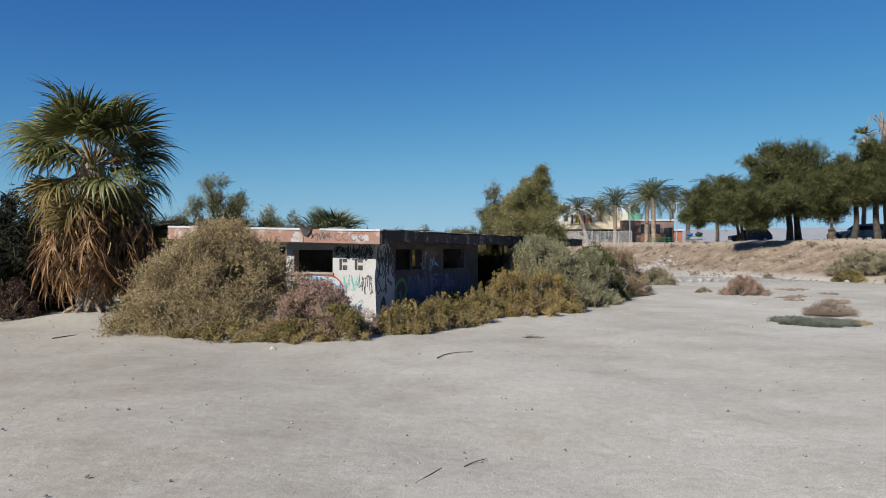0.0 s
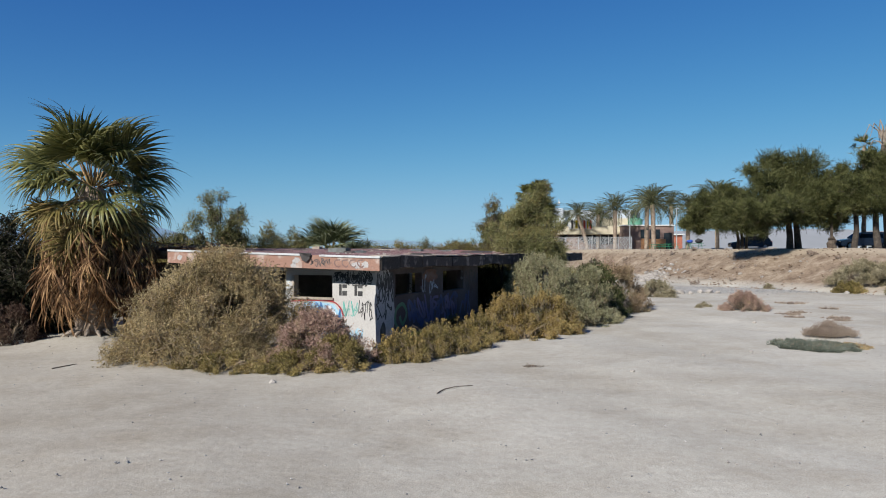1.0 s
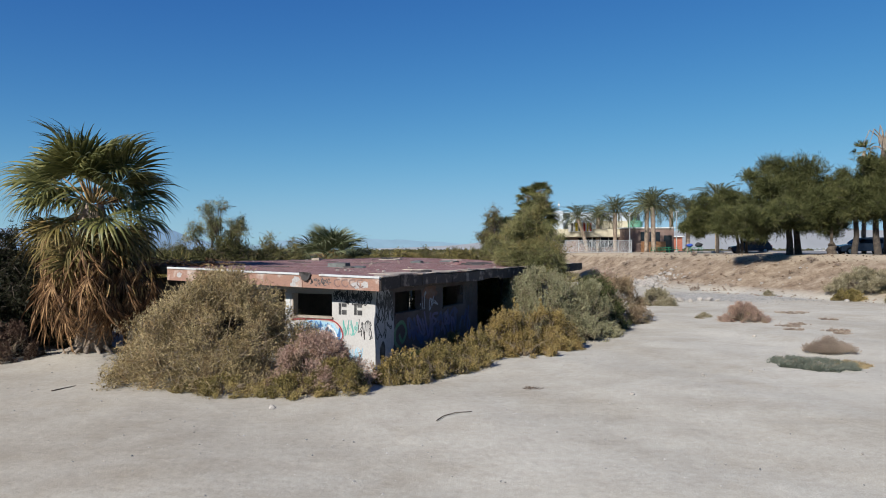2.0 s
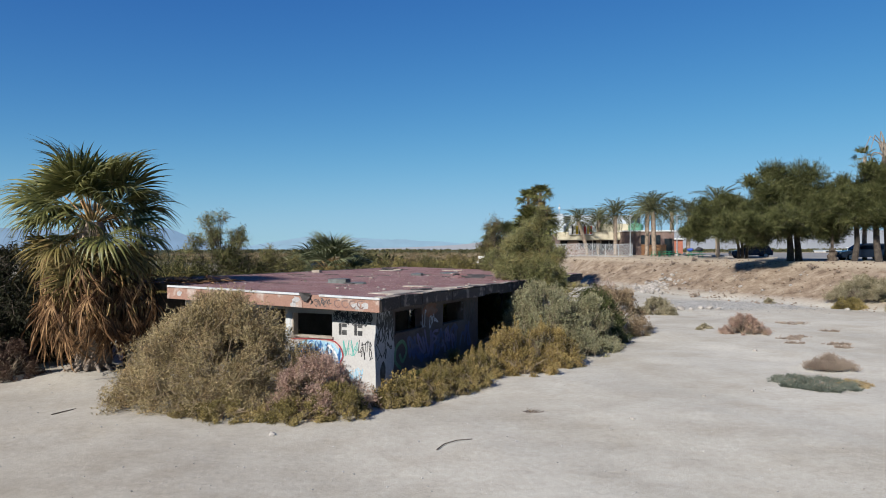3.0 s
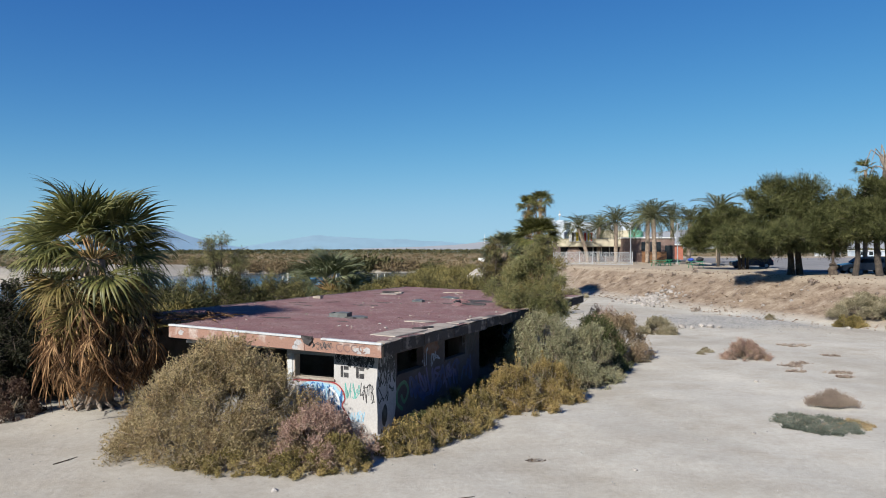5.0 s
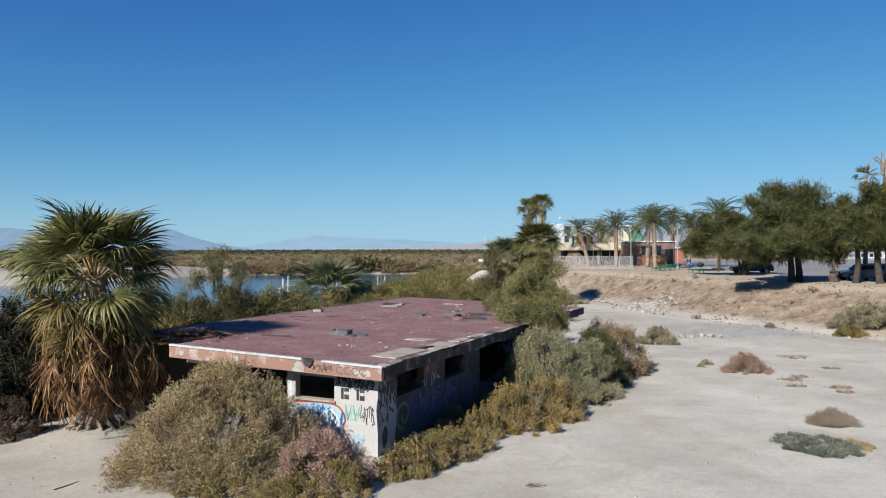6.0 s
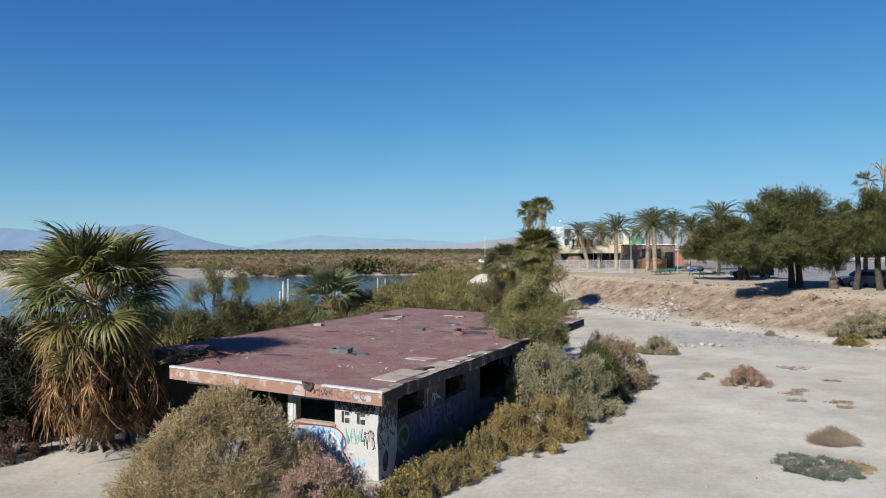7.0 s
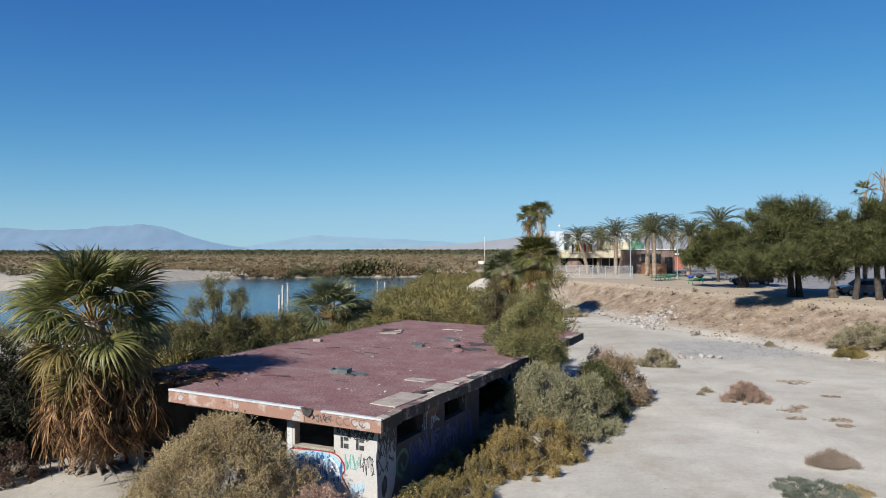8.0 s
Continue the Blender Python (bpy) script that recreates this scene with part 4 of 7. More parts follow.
def graffiti():
    F, S, B = wall_frame("front"), wall_frame("side"), wall_frame("fascia")
    # blue piece under the front window, ringed in red and light blue
    def fill(bm):
        blob(bm, F, 2.45, 0.92, 0.82, 0.52, 0.003, 1)
    paint_part("graffiti_fill", LIGHTP, front_wall, fill, "light blue spray-painted piece")
    def splash(bm):
        for k in range(26):
            blob(bm, F, 2.6 + 0.75 * noise.noise(Vector((k * 3.7, 1, 0))), 0.92 + 0.55 * noise.noise(Vector((k * 5.1, 2, 0))), 0.1, 0.12, 0.005 + k * 0.0003, k + 5, 14, 0.9)
        swirls(bm, F, 1.7, 3.2, 0.5, 1.38, 9, 0.035, 0.014, 3, 7)
    paint_part("graffiti_fill", BLUEP, front_wall, splash)
    def rim(bm):
        stroke(bm, F, [(3.4, 1.42), (2.6, 1.46), (1.95, 1.44), (1.66, 1.25), (1.58, 1.0), (1.66, 0.8), (1.5, 0.55), (1.4, 0.4)], 0.045, 0.016)
        stroke(bm, F, [(3.3, 1.5), (2.6, 1.5), (1.9, 1.49)], 0.05, 0.017)
    paint_part("graffiti_outline", REDP, front_wall, rim)
    def whites(bm):
        stroke(bm, F, [(2.1, 1.3), (1.85, 1.1), (1.8, 0.85), (2.05, 0.75), (2.15, 0.95), (1.95, 1.05)], 0.07, 0.018)
        swirls(bm, F, 1.75, 3.1, 0.55, 1.35, 9, 0.022, 0.019, 44, 7)
        stroke(bm, F, [(2.3, 0.6), (2.0, 0.55), (1.85, 0.35), (1.7, 0.5)], 0.06, 0.0185)
    paint_part("graffiti_highlight", WHITEP, front_wall, whites)
    def teal(bm):
        swirls(bm, F, 1.1, 1.62, 1.0, 1.5, 4, 0.02, 0.003, 9, 7)
    paint_part("graffiti_scrawl", TEALP, front_wall, teal)
    def lightscrawl(bm):
        swirls(bm, F, 0.9, 1.4, 0.35, 0.7, 5, 0.02, 0.003, 10, 7)
    paint_part("graffiti_scrawl", LIGHTP, front_wall, lightscrawl)
    def black(bm):
        swirls(bm, F, 0.62, 1.85, 2.0, 2.3, 8, 0.026, 0.003, 12, 8)
        swirls(bm, F, 0.6, 1.5, 1.9, 2.2, 4, 0.03, 0.0034, 15, 8)
        swirls(bm, F, 0.6, 1.05, 0.85, 1.56, 4, 0.022, 0.0035, 13, 8)
        swirls(bm, F, 0.6, 1.9, 1.98, 2.36, 12, 0.02, 0.0042, 17, 8)
        for a in (1.72, 1.2):
            for p in ((a - 0.09, a, 1.62, 1.95), (a - 0.27, a - 0.11, 1.84, 1.95), (a - 0.27, a - 0.11, 1.62, 1.76)):
                bm.faces.new([bm.verts.new(F(*q, 0.003)) for q in ((p[0], p[2]), (p[1], p[2]), (p[1], p[3]), (p[0], p[3]))])
    paint_part("graffiti_bar", BLACKP, front_wall, black, "black block shapes and scrawls")
    # shaded side wall
    def sblack(bm):
        swirls(bm, S, 0.65, 1.62, 1.35, 2.3, 6, 0.045, 0.003, 21, 9)
        swirls(bm, S, 0.65, 1.6, 1.7, 2.32, 5, 0.04, 0.0036, 29, 8)
        swirls(bm, S, 0.65, 1.5, 0.9, 1.4, 3, 0.04, 0.003, 22, 6)
        blob(bm, S, 1.0, 0.55, 0.16, 0.3, 0.003, 23, 18, 0.3)
        swirls(bm, S, 6.6, 8.0, 1.2, 2.2, 4, 0.05, 0.003, 24, 7)
    paint_part("graffiti_scrawl", BLACKP, side_wall, sblack)
    def spale(bm):
        blob(bm, S, 1.12, 1.2, 0.58, 1.25, 0.0015, 33, 40, 0.12)
    paint_part("pale_paint_patch", paint("pale_grey_wash", (0.4, 0.4, 0.42)), side_wall, spale, "pale washed paint at the corner")
    def sgreen(bm):
        stroke(bm, S, [(2.1, 0.5), (1.75, 0.75), (1.8, 1.15), (2.2, 1.3), (2.45, 1.0), (2.2, 0.7), (2.0, 0.95)], 0.12, 0.004)
    paint_part("graffiti_swirl", GREENP, side_wall, sgreen)
    def snavy(bm):
        swirls(bm, S, 2.6, 5.2, 0.5, 1.4, 7, 0.13, 0.005, 25, 6)
        swirls(bm, S, 5.2, 7.4, 0.6, 1.5, 5, 0.12, 0.005, 26, 6)
    paint_part("graffiti_piece", NAVYP, side_wall, snavy)
    def sviolet(bm):
        swirls(bm, S, 3.2, 6.2, 0.6, 1.6, 6, 0.09, 0.007, 27, 6)
    paint_part("graffiti_piece", VIOLETP, side_wall, sviolet)
    def slight(bm):
        swirls(bm, S, 3.4, 4.7, 1.5, 2.1, 4, 0.045, 0.008, 28, 5)
    paint_part("graffiti_scrawl", paint("grey_blue_spray", (0.34, 0.4, 0.5)), side_wall, slight)
    def srust(bm):
        blob(bm, S, 4.1, 2.1, 0.55, 0.22, 0.002, 31, 20, 0.4)
    paint_part("graffiti_patch", RUSTP, side_wall, srust)
    # scrawl on the front fascia: illegible, so loops and bars
    fx = roof_z(-1.3)
    def fas(bm):
        swirls(bm, B, 1.6, 2.25, fx - 0.32, fx - 0.07, 6, 0.02, 0.003, 41, 7)
        for k in range(5):
            stroke(bm, B, [(1.62 - k * 0.02, fx - 0.2), (1.54, fx - 0.2)], 0.02, 0.003 + k * 0.0002)
    paint_part("graffiti_scrawl", BLACKP, roof_part, fas)
    def fas2(bm):
        for a in (1.35, 1.1, 0.85, 0.6):
            stroke(bm, B, [(a - 0.09, fx - 0.11), (a + 0.07, fx - 0.13), (a + 0.09, fx - 0.23), (a - 0.02, fx - 0.31), (a - 0.1, fx - 0.27)], 0.035, 0.003)
    paint_part("graffiti_scrawl", paint("brown_spray", (0.16, 0.085, 0.07)), roof_part, fas2)
    def fas3(bm):
        for a, z, r in ((0.75, -0.24, 0.13), (0.45, -0.22, 0.12), (2.75, -0.16, 0.12), (2.85, -0.3, 0.1), (5.0, -0.2, 0.1), (7.2, -0.2, 0.12)):
            blob(bm, B, a, roof_z(-a) + z, r, r * 0.75, 0.0022, a * 7, 16, 0.7)
    paint_part("peeled_patch", paint("peeled_primer", (0.4, 0.39, 0.385)), roof_part, fas3)


graffiti()


# ---- palms ----
def fan_leaf(name, stem, blade, segs, arc, droop, fold, seed, jitter=0.05, gap=0.5):
    """A fan frond along +x: stem, then a fan of pleated segments whose free tips droop."""
    rng = np.random.default_rng(seed)
    q = []
    sp = [np.array((stem * t, 0, 0.1 * stem * math.sin(t * 2.2))) for t in (0, 0.33, 0.66, 1)]
    for a, b in zip(sp, sp[1:]):
        w = 0.028
        for u, v in (((0, w, 0), (0, 0, w)), ((0, 0, w), (0, -w, 0)), ((0, -w, 0), (0, w, 0))):
            u, v = np.array(u), np.array(v)
            q.append((a + u, a + v, b + v * 0.7, b + u * 0.7))
    o = sp[-1]
    for k in range(segs):
        phi = (k / (segs - 1) - 0.5) * arc + rng.normal(0, 0.015)
        ln = blade * (0.72 + 0.28 * math.cos(phi * 0.75)) * (1 + rng.normal(0, jitter))
        d = np.array((math.cos(phi), math.sin(phi), 0.0))
        side = np.array((-math.sin(phi), math.cos(phi), 0.0))
        half = ln * arc / segs * 0.5
        sag = droop * (0.8 + 0.5 * rng.random())
        kink = rng.normal(0, 0.03)
        rows = []
        for s, w in ((0.04, 0.06), (gap, gap * 0.98), (0.72, 0.36), (0.88, 0.16), (1.0, 0.02)):
            c = o + d * ln * s * (1 - 0.25 * sag * max(0, s - gap) ** 1.2)
            c = c + np.array((0, 0, fold * abs(math.sin(phi)) * ln * s * 0.5 - sag * ln * (0.1 * s * s + 1.1 * max(0, s - gap) ** 1.7)))
            c = c + side * kink * ln * s * s
            rows.append((c + side * half * w, c + np.array((0, 0, half * w * 0.55)), c - side * half * w))
        for r, t in zip(rows, rows[1:]):
            q.append((r[0], r[1], t[1], t[0]))
            q.append((r[1], r[2], t[2], t[1]))
    return welded(quad_mesh(name, np.array(q)))


def with_mat(me, mat, stem=0.0):
    me.materials.append(mat)
    me.materials.append(STEM)
    for p in me.polygons:
        if p.center.x < stem * 0.97 and abs(p.center.y) < 0.04:
            p.material_index = 1
    return me


LEAF_UP = [with_mat(fan_leaf("fan_up", 0.9, 1.5, 32, 2.7, 0.5, 0.7, s, 0.1, 0.5), FAN, 0.9) for s in (1, 2, 3)]
LEAF_MID = [with_mat(fan_leaf("fan_mid", 0.95, 1.45, 32, 2.9, 0.9, 0.5, s, 0.1, 0.5), FAN, 0.95) for s in (4, 5)]
LEAF_PALE = [with_mat(fan_leaf("fan_pale", 0.9, 1.5, 30, 2.6, 0.75, 0.6, s, 0.1, 0.5), FAN_PALE, 0.9) for s in (31, 32)]
LEAF_OLD = [with_mat(fan_leaf("fan_old", 0.6, 1.3, 34, 2.7, 0.7, 0.4, s, 0.14, 0.42), FAN_OLD, 0.6) for s in (6, 7)]
LEAF_DEAD = [with_mat(fan_leaf("fan_dead", 0.5, 1.0, 20, 1.15, 0.3, 0.9, s, 0.35, 0.42), FAN_DEAD, 0.5) for s in (8, 9, 10)]


def fan_palm(name, at, heart, label, seed, green=46, old=16, dead=120, size=1.0, trunk_r=0.42, skirt_to=0.4, skirt_r=1.0, z=None, group="", lean=(0, 0), reach=98, pale=False):
    """A fan palm: trunk, green crown, yellowing leaves and a skirt of dead fronds down to skirt_to."""
    rnd = random.Random(seed)
    base = ground_z(*at) if z is None else z
    ob = thing(name, pose(at[0], at[1], base - 0.05), label, "palm", group)
    h = heart - base
    bm = bmesh.new()
    n = 14
    tube(bm, [(lean[0] * k / n + 0.03 * rnd.gauss(0, 1), lean[1] * k / n, h * k / n) for k in range(n + 1)], [trunk_r * (1.35 - 0.5 * k / n) * rnd.uniform(0.93, 1.07) for k in range(n + 1)], 12)
    part("trunk", bm, PALMTRUNK, ob, smooth=True)
    top = Matrix.Translation((lean[0], lean[1], h))
    def frond(nm, me, m):
        o = new(nm, me)
        o.parent = ob
        o.matrix_local = m
    gold = 2.399963
    for k in range(green):
        f = k / max(1, green - 1)
        el = 82 - reach * f ** 0.95 + rnd.uniform(-12, 12)
        az = math.degrees(k * gold) + rnd.uniform(-14, 14)
        me = rnd.choice(LEAF_PALE if pale else LEAF_UP if el > 30 else LEAF_MID)
        s = size * (0.82 + 0.2 * min(1, f * 2.5)) * rnd.uniform(0.9, 1.08)
        frond("frond", me, top @ pose(0, 0, 0.15 * (1 - f), 0, 0, az) @ pose(0.12, 0, 0, 0, -el, 0) @ pose(0, 0, 0, rnd.uniform(-35, 35)) @ Matrix.Diagonal((s, s, s, 1)))
    for k in range(old):
        az = math.degrees(k * gold) + rnd.uniform(-20, 20)
        el = -26 - 58 * rnd.random()
        s = size * rnd.uniform(0.85, 1.05)
        frond("yellowing_frond", rnd.choice(LEAF_OLD), top @ pose(0, 0, -0.05 - 0.9 * rnd.random(), 0, 0, az) @ pose(trunk_r * 0.6, 0, 0, 0, -el, 0) @ pose(0, 0, 0, rnd.uniform(-50, 50)) @ Matrix.Diagonal((s, s, s, 1)))
    for k in range(dead):
        f = (k + rnd.random()) / dead
        zz = h - 0.1 - (h - 1.0 - skirt_to) * f
        az = math.degrees(k * gold) + rnd.uniform(-25, 25)
        el = -82 - 20 * rnd.random()
        s = size * rnd.uniform(0.85, 1.2)
        out = skirt_r * float(np.interp(f, (0, 0.35, 1), (0.68, 0.82, 0.3))) * rnd.uniform(0.6, 1.12)
        frond("dead_frond", rnd.choice(LEAF_DEAD), pose(lean[0] * (1 - f), lean[1] * (1 - f), max(zz, 1.85 * s), 0, 0, az) @ pose(out, 0, 0, 0, -el, 0) @ pose(0, 0, 0, rnd.uniform(-60, 60), 0, rnd.gauss(0, 9)) @ Matrix.Diagonal((s, s, s, 1)))
    return ob


HERO_UP = [with_mat(fan_leaf("fan_up", 1.05, 1.45, 36, 3.6, 0.75, 0.45, s, 0.09, 0.56), FAN, 1.0) for s in (11, 12, 13)]
HERO_MID = [with_mat(fan_leaf("fan_mid", 1.1, 1.4, 36, 3.7, 1.05, 0.35, s, 0.1, 0.54), FAN, 1.05) for s in (14, 15, 16)]
HERO_OLD = [with_mat(fan_leaf("fan_old", 0.95, 1.35, 34, 3.0, 0.7, 0.5, s, 0.12, 0.46), FAN_OLD, 0.95) for s in (17, 18, 19)]
HERO_DRY = [with_mat(fan_leaf("fan_dry", 0.7, 1.2, 24, 1.9, 0.5, 0.8, s, 0.25, 0.4), FAN_DEAD, 0.7) for s in (20, 21)]
HERO_RAG = [with_mat(fan_leaf("fan_rag", 0.35, 0.85, 13, 1.2, 0.5, 1.0, s, 0.5, 0.3), FAN_DEAD, 0.4) for s in (22, 23, 24)]


def stout_palm(at, heart):
    """A stout fan palm: an open round crown, drooping olive fronds below it and a deep ragged skirt."""
    rnd = random.Random(3)
    base = ground_z(*at)
    ob = thing("fan_palm", pose(at[0], at[1], base - 0.05), "stout fan palm with brown skirt of dead fronds beside building", "palm")
    h = heart - base
    bm = bmesh.new()
    tube(bm, [(0.03 * rnd.gauss(0, 1), 0, h * k / 14) for k in range(15)], [0.42 * (1.35 - 0.5 * k / 14) * rnd.uniform(0.93, 1.07) for k in range(15)], 12)
    part("trunk", bm, PALMTRUNK, ob, smooth=True)
    def frond(nm, me, m, s):
        o = new(nm, me)
        o.parent = ob
        o.matrix_local = m @ Matrix.Diagonal((s, s, s, 1))
    turn = 0.0
    for nm, kinds, count, lo, hi, s0, s1, z0, z1, roll in (
        ("frond", HERO_UP, 4, 64, 84, 1.0, 1.1, 0.1, 0.2, 40),
        ("frond", HERO_UP, 10, 38, 64, 1.14, 1.26, 0.05, 0.15, 40),
        ("frond", HERO_MID, 10, 12, 38, 1.08, 1.2, -0.05, 0.05, 40),
        ("frond", HERO_MID, 9, -22, 8, 1.02, 1.14, -0.2, -0.05, 40),
        ("yellowing_frond", HERO_OLD, 7, -48, -24, 0.98, 1.08, -0.4, -0.2, 50),
        ("yellowing_frond", HERO_OLD, 9, -60, -34, 0.92, 1.05, -0.6, -0.3, 60),
        ("yellowing_frond", HERO_OLD, 10, -74, -50, 0.85, 1.05, -1.1, -0.5, 70),
        ("dead_frond", HERO_DRY, 40, -82, -48, 0.85, 1.2, -1.8, -0.6, 75),
    ):
        for k in range(count):
            turn += 137.5 + rnd.uniform(-16, 16)
            m = pose(0, 0, h + rnd.uniform(z0, z1), 0, 0, turn) @ pose(0.16 if lo > -30 else 0.3, 0, 0, 0, -rnd.uniform(lo, hi), 0)
            frond(nm, rnd.choice(kinds), m @ pose(0, 0, 0, rnd.uniform(-roll, roll), 0, rnd.gauss(0, 4)), rnd.uniform(s0, s1))
    for k in range(330):
        z = 1.45 + 2.75 * rnd.random() ** 0.9
        out = float(np.interp(z, (1.4, 2.0, 2.8, 3.5, 4.2), (1.2, 1.42, 1.5, 1.3, 0.8))) * rnd.uniform(0.62, 1.08)
        s = rnd.uniform(0.75, 1.2)
        turn += 137.5 + rnd.uniform(-25, 25)
        if k % 4 == 0:
            turn, out, z = rnd.uniform(-75, 30), out * 1.35, max(z, 2.1)
        m = pose(0, 0, max(z, 1.5 * s), 0, 0, turn) @ pose(out, 0, 0, 0, rnd.uniform(76, 104), 0)
        frond("dead_frond", rnd.choice(HERO_RAG), m @ pose(0, 0, 0, rnd.uniform(-90, 90), 0, rnd.gauss(0, 17)), s)
    return ob


hero = stout_palm((-11.8, 23.5), 5.05)


def hero_trimmings():
    """Dry flower stalks that hang from the crown, and roots at the palm's foot."""
    rnd = random.Random(8)
    for k in range(22):
        az = rnd.uniform(0, math.tau)
        d = Vector((math.cos(az), math.sin(az), 0))
        ln = rnd.uniform(0.9, 1.6)
        bm = bmesh.new()
        pts = [Vector((0, 0, 4.85)) + d * 0.3, Vector((0, 0, 5.1)) + d * ln * 0.7, Vector((0, 0, 4.6)) + d * ln * 1.05, Vector((0, 0, 3.6 - 1.6 * rnd.random())) + d * ln * rnd.uniform(1.1, 1.45)]
        tube(bm, pts, [0.022, 0.02, 0.016, 0.008], 5)
        part("flower_stalk", bm, STEM if k % 3 else FAN_DEAD, hero)
    bm = bmesh.new()
    for k in range(14):
        az = k * 0.45
        d = Vector((math.cos(az), math.sin(az), 0))
        tube(bm, [d * 0.3 + Vector((0, 0, 0.3)), d * rnd.uniform(0.5, 0.8) + Vector((0, 0, 0.12)), d * rnd.uniform(0.8, 1.2) + Vector((0, 0, -0.05))], [0.1, 0.06, 0.03], 6)
    part("root_flare", bm, PALEBARK, hero, smooth=True)


hero_trimmings()


def fallen_fronds():
    """Dead fronds dropped from the palm on the torn front corner of the roof."""
    rnd = random.Random(18)
    for k in range(9):
        x, y = -8.6 + rnd.uniform(-1.2, 0.7), 1.6 + rnd.uniform(0, 0.8)
        o = new("fallen_frond")
        new("blade", rnd.choice(HERO_RAG)).parent = o
        o.matrix_world = HUT @ pose(x, y, roof_z(x) + 0.08, rnd.uniform(-25, 25), rnd.uniform(-6, 10), rnd.uniform(0, 360))
        tagged(o, "dry grey palm frond lying on the torn roof corner", "frond", "fallen fronds")


fallen_fronds()


def date_leaf(name, ln, seed):
    """A feather frond along +x that arches over."""
    rng = np.random.default_rng(seed)
    q = []
    n = 30
    def at(t):
        return np.array((ln * (t - 0.12 * t ** 3), 0, ln * (0.24 * t - 0.52 * t ** 2.4)))
    for k in range(n):
        t = 0.16 + 0.84 * k / n
        c, c2 = at(t), at(min(1, t + 0.03))
        f = unit(c2 - c)
        l2 = ln * 0.17 * (1 - 0.65 * abs(t - 0.5) ** 1.5 * 2)
        for s in (-1, 1):
            d = unit(f * 0.75 + np.array((0, s * 0.8, 0.28 - 0.3 * rng.random())))
            w = np.cross(d, np.array((0, 0, 1.0))) * 0.02 + np.array((0, 0, 0.012))
            m = c + d * l2 * 0.5
            e = c + d * l2 + np.array((0, 0, -0.12 * l2))
            q.append((c, m + w, e, m - w))
    for a, b in ((0, 0.3), (0.3, 0.6), (0.6, 0.85), (0.85, 1)):
        p, r = at(a), at(b)
        for u, v in (((0, 0.03, 0), (0, 0, 0.03)), ((0, 0, 0.03), (0, -0.03, 0)), ((0, -0.03, 0), (0, 0.03, 0))):
            u, v = np.array(u) * (1.1 - a), np.array(v) * (1.1 - a)
            q.append((p + u, p + v, r + v * 0.7, r + u * 0.7))
    return welded(quad_mesh(name, np.array(q)))


DATE_LEAF = [with_mat(date_leaf("date_leaf", 3.6, s), DATE) for s in (1, 2)]


def date_palm(at, heart, seed, trunk_r=0.31, lean=(0, 0), fronds=62, size=1.0):
    rnd = random.Random(seed)
    base = ground_z(*at)
    size *= 1.2
    ob = thing("date_palm", pose(at[0], at[1], base - 0.05), "date palm with a pale ringed trunk by the parking lot", "palm", "date palms")
    h = heart - base
    n = 16
    bm = bmesh.new()
    tube(bm, [(lean[0] * (k / n) ** 1.4, lean[1] * k / n, h * k / n) for k in range(n + 1)], [trunk_r * (1.25 if k == 0 else 1.0 + 0.08 * (k % 2)) * (1 + 0.35 * max(0, k / n - 0.8)) for k in range(n + 1)], 10)
    part("trunk", bm, PALMTRUNK, ob, smooth=True)
    for k in range(fronds):
        f = k / (fronds - 1)
        el = 82 - 112 * f + rnd.uniform(-8, 8)
        s = size * rnd.uniform(0.85, 1.08) * (0.8 + 0.2 * min(1, f * 3))
        o = new("frond", rnd.choice(DATE_LEAF))
        o.parent = ob
        o.matrix_local = pose(lean[0], lean[1], h, 0, 0, math.degrees(k * 2.399963)) @ pose(0.15, 0, 0, 0, -el, 0) @ pose(0, 0, 0, rnd.uniform(-25, 25)) @ Matrix.Diagonal((s, s, s, 1))
    return ob


def px(x, d):
    """World x of a bearing at depth d: bearings count from the view's middle, in 1/1279."""
    return (x - 805) / 1279.0 * d


for bearing, depth, heart, lean, s in ((1040, 124, 8.8, (-1.6, 0), 0.85), (1058, 128, 9.2, (0.2, 0), 0.8), (1089, 118, 9.4, (0, 0), 0.95), (1144, 114, 10.0, (0.1, 0), 0.95), (1157, 106, 9.6, (-0.2, 0), 1.0), (1187, 126, 10.6, (0.1, 0), 0.9), (1216, 114, 9.2, (0.3, 0), 1.0), (1268, 112, 10.6, (0, 0), 1.1)):
    date_palm((px(bearing, depth), depth), heart, int(bearing), lean=lean, size=s)

fan_palm("fan_palm", (px(936, 140), 140), 13.4, "tall fan palm with a brown skirt rising over the brush", 21, 40, 6, 26, 1.15, 0.4, 8.5, 1.2, z=-1.5, group="tall fan palms")
fan_palm("fan_palm", (px(957, 137), 137), 14.2, "tall fan palm with a brown skirt rising over the brush", 22, 40, 6, 28, 1.15, 0.4, 8.5, 1.2, z=-1.5, group="tall fan palms")
fan_palm("fan_palm", (px(950, 78), 78), 6.4, "full fan palm with a green crown down to the brush", 23, 60, 20, 40, 1.25, 0.5, 0.5, 1.4, group="fan palms in the brush")
fan_palm("fan_palm", (px(893, 80), 80), 5.0, "full fan palm with a green crown down to the brush", 24, 44, 10, 20, 1.2, 0.4, 0.5, 1.2, group="fan palms in the brush", pale=True)
fan_palm("young_fan_palm", (px(585, 53), 53), 2.3, "bushy young fan palm in the brush behind the building", 25, 30, 6, 4, 1.6, 0.3, 0.2, 0.6, group="young fan palms", pale=True)
